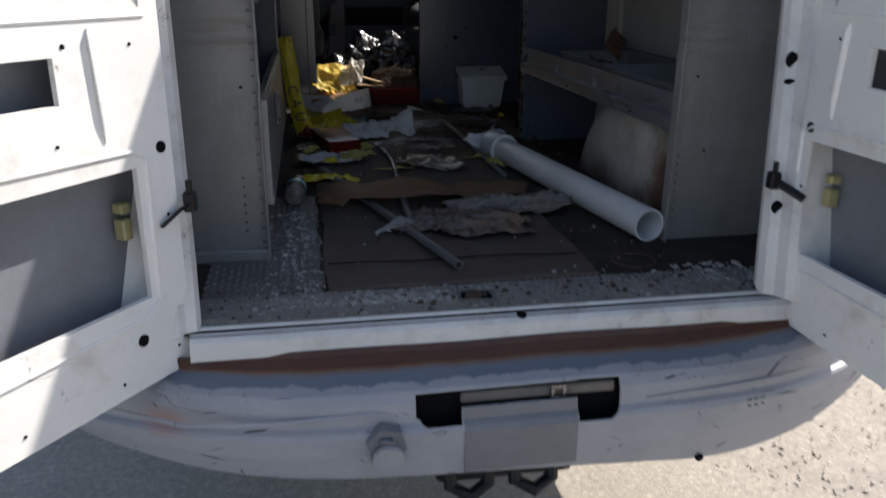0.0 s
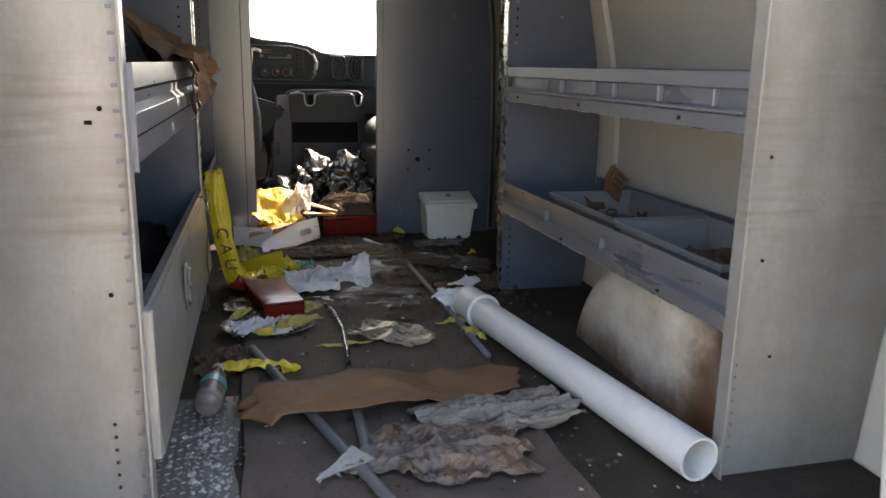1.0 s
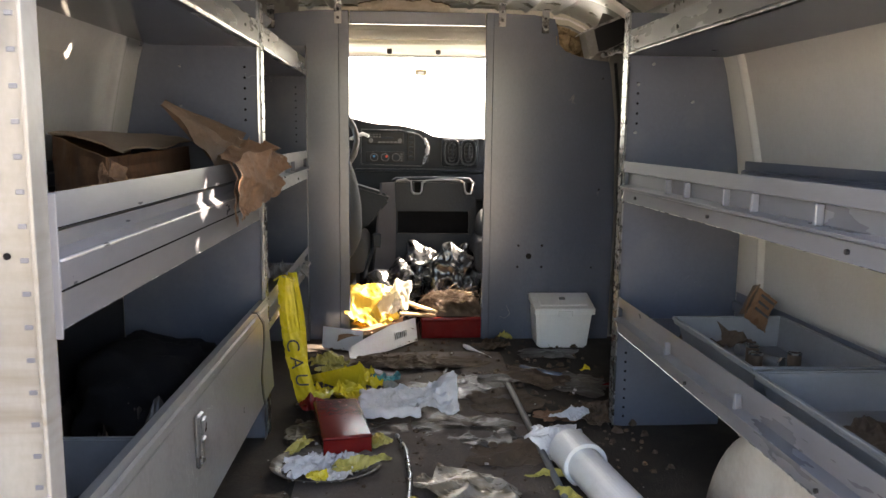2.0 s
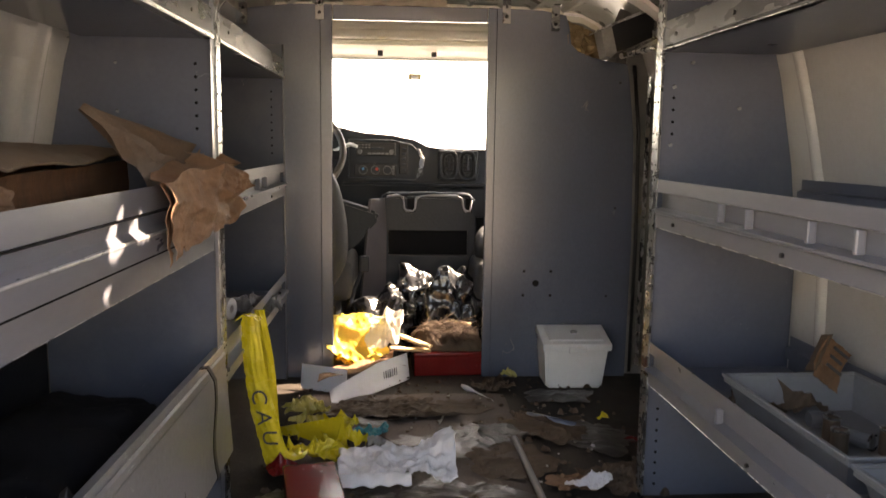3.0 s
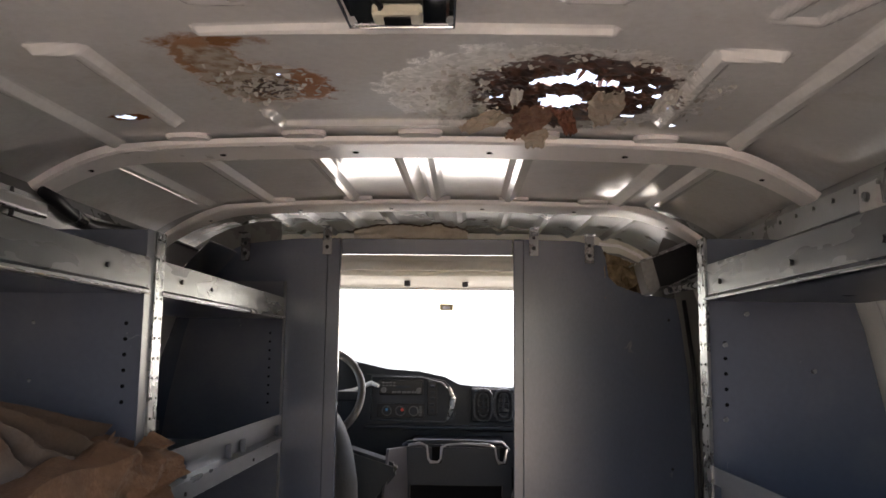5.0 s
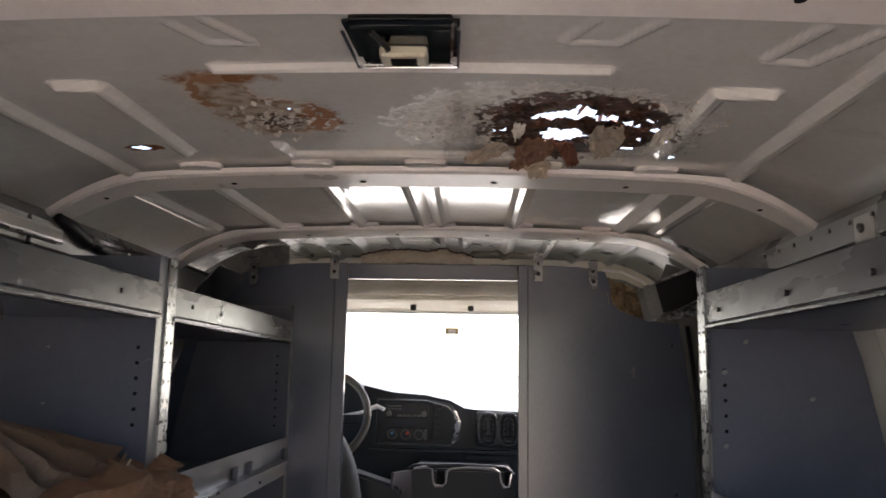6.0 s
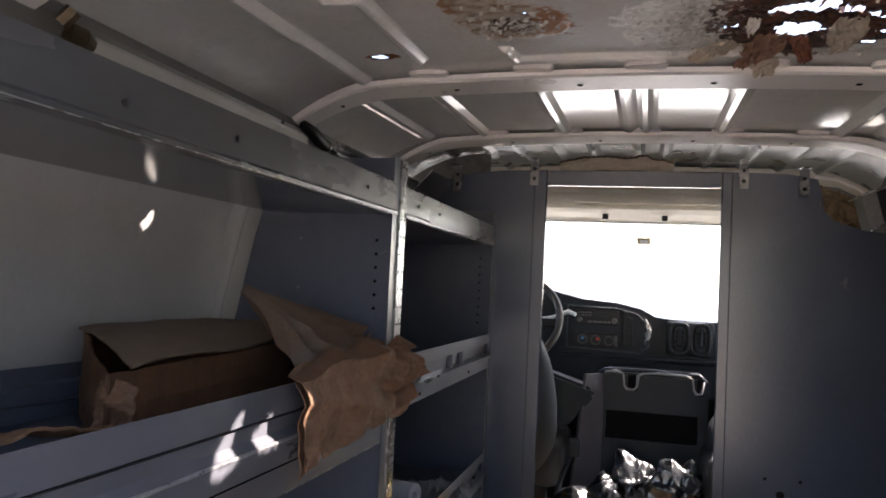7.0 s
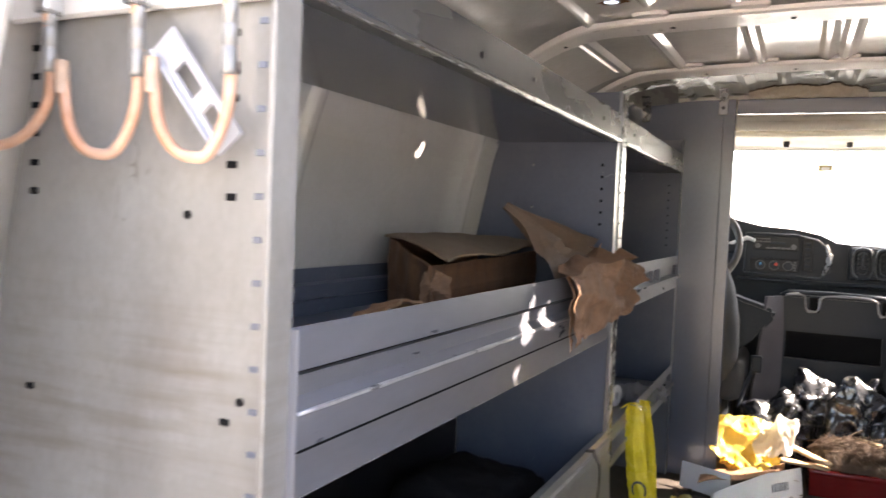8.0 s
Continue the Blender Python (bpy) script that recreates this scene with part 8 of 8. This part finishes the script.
# dusty strip of bare floor along the sill
dust = surf("dusty pale steel", (0.27, 0.255, 0.235), 0.7, var=0.55, scale=8, fine=120, stain=(0.12, 0.105, 0.09), amount=0.4, stain_scale=7, bump=0.15, stretch=(0.5, 1, 1))
part("dusty_strip", sheet(60, 8, lambda u, v: (-0.63 + 1.28 * u, -0.026 + (0.141 + 0.012 * nz(u * 8, 4)) * v, 0.0046 + 0.0015 * abs(nz(u * 20, v * 4))), 0.0008), dust, floor, "pale dusty strip along the sill")
# tread plate, grit, plaster chips
rnd = random.Random(11)
bm = bmesh.new()
for i in range(40):
    for j in range(46):
        x = -0.62 + 0.0165 * i
        y = 0.055 + 0.019 * j
        if x > -0.365 + 0.02 * nz(y * 6, 1) or y > 0.92:
            continue
        a = radians(45 if (i + j) % 2 else -45)
        c, s = 0.0075 * math.cos(a), 0.0075 * math.sin(a)
        h = 0.0026
        q = [(-c - 0.2 * s, -s + 0.2 * c), (0.35 * s, -0.35 * c), (c + 0.2 * s, s - 0.2 * c), (-0.35 * s, 0.35 * c)]
        lo = [bm.verts.new((x + p[0], y + p[1], 0.0)) for p in q]
        hi = [bm.verts.new((x + 0.55 * p[0], y + 0.55 * p[1], h)) for p in q]
        bm.faces.new(hi)
        for k in range(4):
            bm.faces.new((lo[k], lo[(k + 1) % 4], hi[(k + 1) % 4], hi[k]))
for i in range(40):
    for j in range(3):
        x, y = 0.10 + 0.0165 * i, 0.065 + 0.019 * j
        a = radians(45 if (i + j) % 2 else -45)
        c, s = 0.0085 * math.cos(a), 0.0085 * math.sin(a)
        q = [(-c - 0.2 * s, -s + 0.2 * c), (0.35 * s, -0.35 * c), (c + 0.2 * s, s - 0.2 * c), (-0.35 * s, 0.35 * c)]
        lo = [bm.verts.new((x + p[0], y + p[1], 0.0)) for p in q]
        hi = [bm.verts.new((x + 0.55 * p[0], y + 0.55 * p[1], 0.0095)) for p in q]
        bm.faces.new(hi)
        for k in range(4):
            bm.faces.new((lo[k], lo[(k + 1) % 4], hi[(k + 1) % 4], hi[k]))
tread_mat = surf("worn tread plate", (0.16, 0.153, 0.145), 0.6, metal=0.2, var=0.3, scale=9, stain=(0.13, 0.12, 0.105), amount=0.35, stain_scale=6, bump=0.1)
part("tread_plate", sheet(20, 40, lambda u, v: (-0.62 + (0.26 + 0.015 * nz(v * 9, 2)) * u, 0.045 + 0.87 * v, 0.0006), 0.0004), tread_mat, floor, "worn grey tread plate")
lug_mat = surf("polished tread lozenge", (0.27, 0.265, 0.26), 0.4, metal=0.5, var=0.4, scale=9, stain=(0.09, 0.08, 0.07), amount=0.6, stain_scale=7, bump=0.1)
tagged(part("tread_lug", bm, lug_mat, floor, "worn raised lozenges of the tread plate"), kind="stuff")


def scatter(n, place, size, seed, flat=0.5):
    bm = bmesh.new()
    rnd = random.Random(seed)
    for _ in range(n):
        x, y = place(rnd)
        r = size * rnd.lognormvariate(0, 0.5)
        r = min(r, size * 2.8)
        pts = []
        a0 = rnd.random() * 6
        lo = [bm.verts.new((x + r * rnd.uniform(0.7, 1.2) * math.cos(a0 + 1.26 * k), y + r * rnd.uniform(0.7, 1.2) * math.sin(a0 + 1.26 * k), 0.0)) for k in range(5)]
        hi = [bm.verts.new((v.co.x * 0.55 + x * 0.45, v.co.y * 0.55 + y * 0.45, r * flat * rnd.uniform(0.7, 1.4))) for v in lo]
        bm.faces.new(hi)
        for k in range(5):
            bm.faces.new((lo[k], lo[(k + 1) % 5], hi[(k + 1) % 5], hi[k]))
    return bm


def sill_chips(r):
    x = r.gauss(-0.20, 0.16)
    return (max(-0.60, min(0.0, x)), max(0.0, min(0.17, 0.03 + abs(r.gauss(0, 0.03)) + (0.03 if r.random() < 0.2 else 0))))


def left_chips(r):
    y = r.uniform(0.12, 0.75)
    return (r.gauss(-0.42 + 0.02 * y, 0.035), y)


def right_chips(r):
    return (max(0.36, min(0.64, r.gauss(0.55, 0.07))), r.uniform(0.04, 0.16))


def all_floor(r):
    return (r.uniform(-0.44, 0.50), r.uniform(0.1, 2.6))


for nm, f, n, s, seed, lab, m in (("plaster_chips", sill_chips, 460, 0.0036, 1, "white plaster chips along the sill", chip_white), ("plaster_chips", left_chips, 420, 0.0034, 2, "pale grit on the tread plate", chip_white),
                                  ("plaster_chips", right_chips, 75, 0.0048, 3, "white chips in the corner of the floor", chip_white)):
    solid(nm, scatter(n, f, s, seed), m, lab, "chips", z=0.0045 if seed != 2 else 0.0005, kind="stuff")
solid("grit", scatter(900, all_floor, 0.0028, 5), leaf_brown, "dark grit strewn over the floor", "grit", z=MAT, kind="stuff")
solid("grit", scatter(170, all_floor, 0.003, 6), chip_white, "pale specks strewn over the floor", "grit", z=MAT, kind="stuff")
solid("rubble", scatter(700, lambda r: (r.uniform(-0.60, 0.62), max(-0.015, r.gauss(0.05, 0.045))), 0.0032, 15, 0.6), dust, "grey grit and dirt gathered along the sill", "grit", z=0.0045, kind="stuff")
solid("rubble", scatter(260, lambda r: (r.uniform(-0.60, 0.62), max(-0.015, r.gauss(0.05, 0.05))), 0.0035, 16, 0.6), leaf_brown, "brown dirt clods gathered along the sill", "dirt", z=0.0045, kind="stuff")
# anchor pocket in the floor edge
pk = thing("anchor_pocket", "rusty open pocket in the floor edge with frayed fibres", "pocket", -0.035, 0.035, 0.0045, -6)
part("pocket_dark", bx(-0.035, 0.035, -0.022, 0.022, 0.0005, 0.003), hole_dark, pk)
part("pocket_rim", plate([-0.042, -0.034, 0.034, 0.042], [-0.03, -0.022, 0.022, 0.028], {(1, 1)}, 0.006, lambda u, v, t: (u, v, t), 0.0), tread_mat, pk)
part("fibres", crumple(0.055, 0.03, 0.012, 40, 77.0, 16, 10, ragged=0.4), leaf_brown, pk)

# stones on the ground behind the van
solid("gravel_stones", scatter(6500, lambda r: (r.uniform(-1.6, 1.9), r.uniform(-0.9, 0.9)), 0.0035, 8, 0.22), gravel, "loose pale stones on the ground", "gravel", z=GZ + 0.002, kind="stuff")

# door check straps and post hardware
for s, x, y, z in ((-1, -0.605, -0.02, 0.26), (1, 0.615, 0.0, 0.25)):
    st = thing("door_check", "black door check strap bolted to the rear post", "door check", x, y, z)
    part("strap_arm", tube(bmesh.new(), [(0, 0, 0.0), (s * 0.02, -0.02, -0.012), (s * 0.045, -0.05, -0.03)], [0.011, 0.010, 0.010], 6, squash=0.4), black_plastic, st)
    part("strap_mount", bx(-0.012, 0.012, -0.012, 0.014, -0.018, 0.02, 0.004), black_plastic, st)
    part("strap_pin", tube(bmesh.new(), [(0, 0, 0.015), (0, 0, 0.042)], 0.006, 8), black_plastic, st)
me = finish(disc(bmesh.new(), (0, 0, 0), (0, 1, 0.2), 0.012, 14, 0.004), "post_hole", hole_dark)
for x, y, z in ((0.656, 0.104, 0.50), (0.653, 0.095, 0.455), (0.630, 0.036, 0.19), (0.672, 0.14, 0.655)):
    piece("post_hole", me, rear, pose(x, y - 0.04, z) @ Matrix.Diagonal((1, 1, 1.4 if z > 0.48 else (0.5 if z > 0.3 else 1.2), 1)))
# bright support plate over the narrow unit and a pale bracket under the roof rail
solid("support_plate", bx(-0.06, 0.06, -0.12, 0.12, -0.002, 0.002, 0.001), chrome, "bright galvanised plate above the shelving by the roof", "plate", -0.60, 2.30, 1.185, 0, ry=-48)
rb = thing("rail_bracket", "pale pressed bracket on the roof rail", "bracket", 0.725, 1.47, 1.20)
part("bracket_plate", bx(-0.012, 0.004, -0.03, 0.03, -0.02, 0.03, 0.004), inner_paint, rb)
part("bracket_bolt", disc(bmesh.new(), (-0.014, 0.0, 0.005), (1, 0, 0), 0.008, 8, 0.004), galv, rb)

# pale conduit under the roof rail, with a brass fitting at its end
conduit = thing("conduit", "pale grey conduit under the roof rail with brass end", "conduit", -0.708, 0.99, 1.21)
bm = bx(-0.012, 0.012, 0.0, 0.68, -0.014, 0.014, 0.006, 2)
part("conduit_body", bm, inner_paint, conduit)
part("conduit_edge", bx(0.010, 0.015, 0.05, 0.67, -0.016, -0.012, 0.001), galv, conduit)
brass = surf("tarnished brass", (0.13, 0.095, 0.055), 0.4, metal=0.6, var=0.6, scale=40, stain=(0.03, 0.022, 0.015), amount=0.5, stain_scale=30)
part("end_fitting", tube(bmesh.new(), [(0.0, -0.035, 0.010), (0.0, -0.012, 0.004), (0.0, 0.004, 0.0)], [0.012, 0.018, 0.015], 12), brass, conduit, "tarnished brass fitting")
part("fitting_nut", tube(bmesh.new(), [(-0.004, -0.042, 0.016), (0.010, -0.036, 0.034)], 0.011, 6), brass, conduit)
# torn remains of the lining over the partition
def scrap_lining(u, v):
    x = -0.27 + 0.36 * u
    top = 1.352 + 0.012 * nz(u * 6, 1, 3) - 0.02 * abs(2 * u - 1) ** 3
    return (x, 2.705 + 0.012 * nz(u * 5, v * 2, 6) - 0.03 * v, 1.315 + (top - 1.315) * v + 0.003 * nz(u * 14, v * 4, 2))


lin = thing("torn_headlining", "torn beige headlining with a frayed edge over the bulkhead", "lining", 0, 0, 0)
part("lining_strip", sheet(40, 6, scrap_lining, 0.004), surf("stained beige lining", (0.50, 0.43, 0.34), 0.85, var=0.2, scale=14, stain=(0.28, 0.20, 0.13), amount=0.35, stain_scale=16, bump=0.15), lin)
part("frayed_edge", tube(bmesh.new(), [Vector(scrap_lining(k / 40, 1.0)) + Vector((0, -0.002, 0.0015 * math.sin(k * 2.3))) for k in range(41)], [0.0016 + 0.0022 * abs(math.sin(k * 1.7)) for k in range(41)], 6), leaf_brown, lin)
part("lining_bottom", tube(bmesh.new(), [Vector(scrap_lining(k / 20, 0.0)) for k in range(21)], 0.003, 6), leaf_brown, lin)

# more rubbish trodden into the floor ahead of the mat
for k, (x, y, a, w, h, amp) in enumerate(((0.03, 2.27, 10, 0.34, 0.16, 0.03), (-0.22, 2.20, -20, 0.22, 0.12, 0.035), (0.16, 2.06, 30, 0.24, 0.18, 0.028), (0.36, 2.12, -15, 0.26, 0.20, 0.03), (0.50, 2.02, 25, 0.20, 0.22, 0.03),
                                          (0.05, 1.95, -8, 0.26, 0.16, 0.025), (0.22, 1.85, 14, 0.22, 0.22, 0.03), (0.10, 1.62, -25, 0.30, 0.20, 0.03), (-0.15, 1.62, 35, 0.14, 0.12, 0.03), (0.20, 1.45, 12, 0.24, 0.16, 0.028), (0.46, 2.40, 0, 0.20, 0.14, 0.022), (-0.36, 1.62, 60, 0.14, 0.10, 0.03))):
    litter("film_scrap", "dark grubby plastic film trodden into the floor", "plastic film", x, y, a, film_dark if k % 3 else leaf_brown, w, h, amp * 0.5, 6 + k % 4, 101.0 + 3 * k, 40, 30, z=0.004, group="film scraps", ragged=0.4, gain=0.4)
litter("paper_scrap", "torn white paper on the floor", "paper", 0.40, 1.69, 25, card_white, 0.13, 0.05, 0.035, 12, 141.0, 26, 14, z=0.01, ragged=0.35)
litter("red_scrap", "small red plastic scrap on the floor", "scrap", 0.595, 2.0, 10, red_plastic, 0.06, 0.04, 0.015, 14, 143.0, 12, 10, ragged=0.3)
litter("white_scrap", "small crushed grey cup piece on the floor", "litter", -0.13, 1.93, 10, chip_white, 0.06, 0.05, 0.035, 14, 145.0, 16, 14, z=MAT, ragged=0.3)
litter("tape_scrap", "dull yellow tape tangle by the shelving", "tape", -0.36, 2.26, 15, tape_dull, 0.14, 0.08, 0.05, 16, 147.0, 24, 16, group="tape scraps", ragged=0.4)
litter("tape_scrap", "dull yellow tape tangle by the carton", "tape", -0.24, 2.12, -25, tape_yellow, 0.12, 0.05, 0.05, 16, 149.0, 24, 16, group="tape scraps", ragged=0.4)
solid("grit", scatter(420, lambda r: (r.uniform(-0.42, 0.62), r.uniform(1.3, 2.6)), 0.007, 9, 0.7), leaf_brown, "dark clods of dirt over the floor", "dirt", z=0.004, kind="stuff")
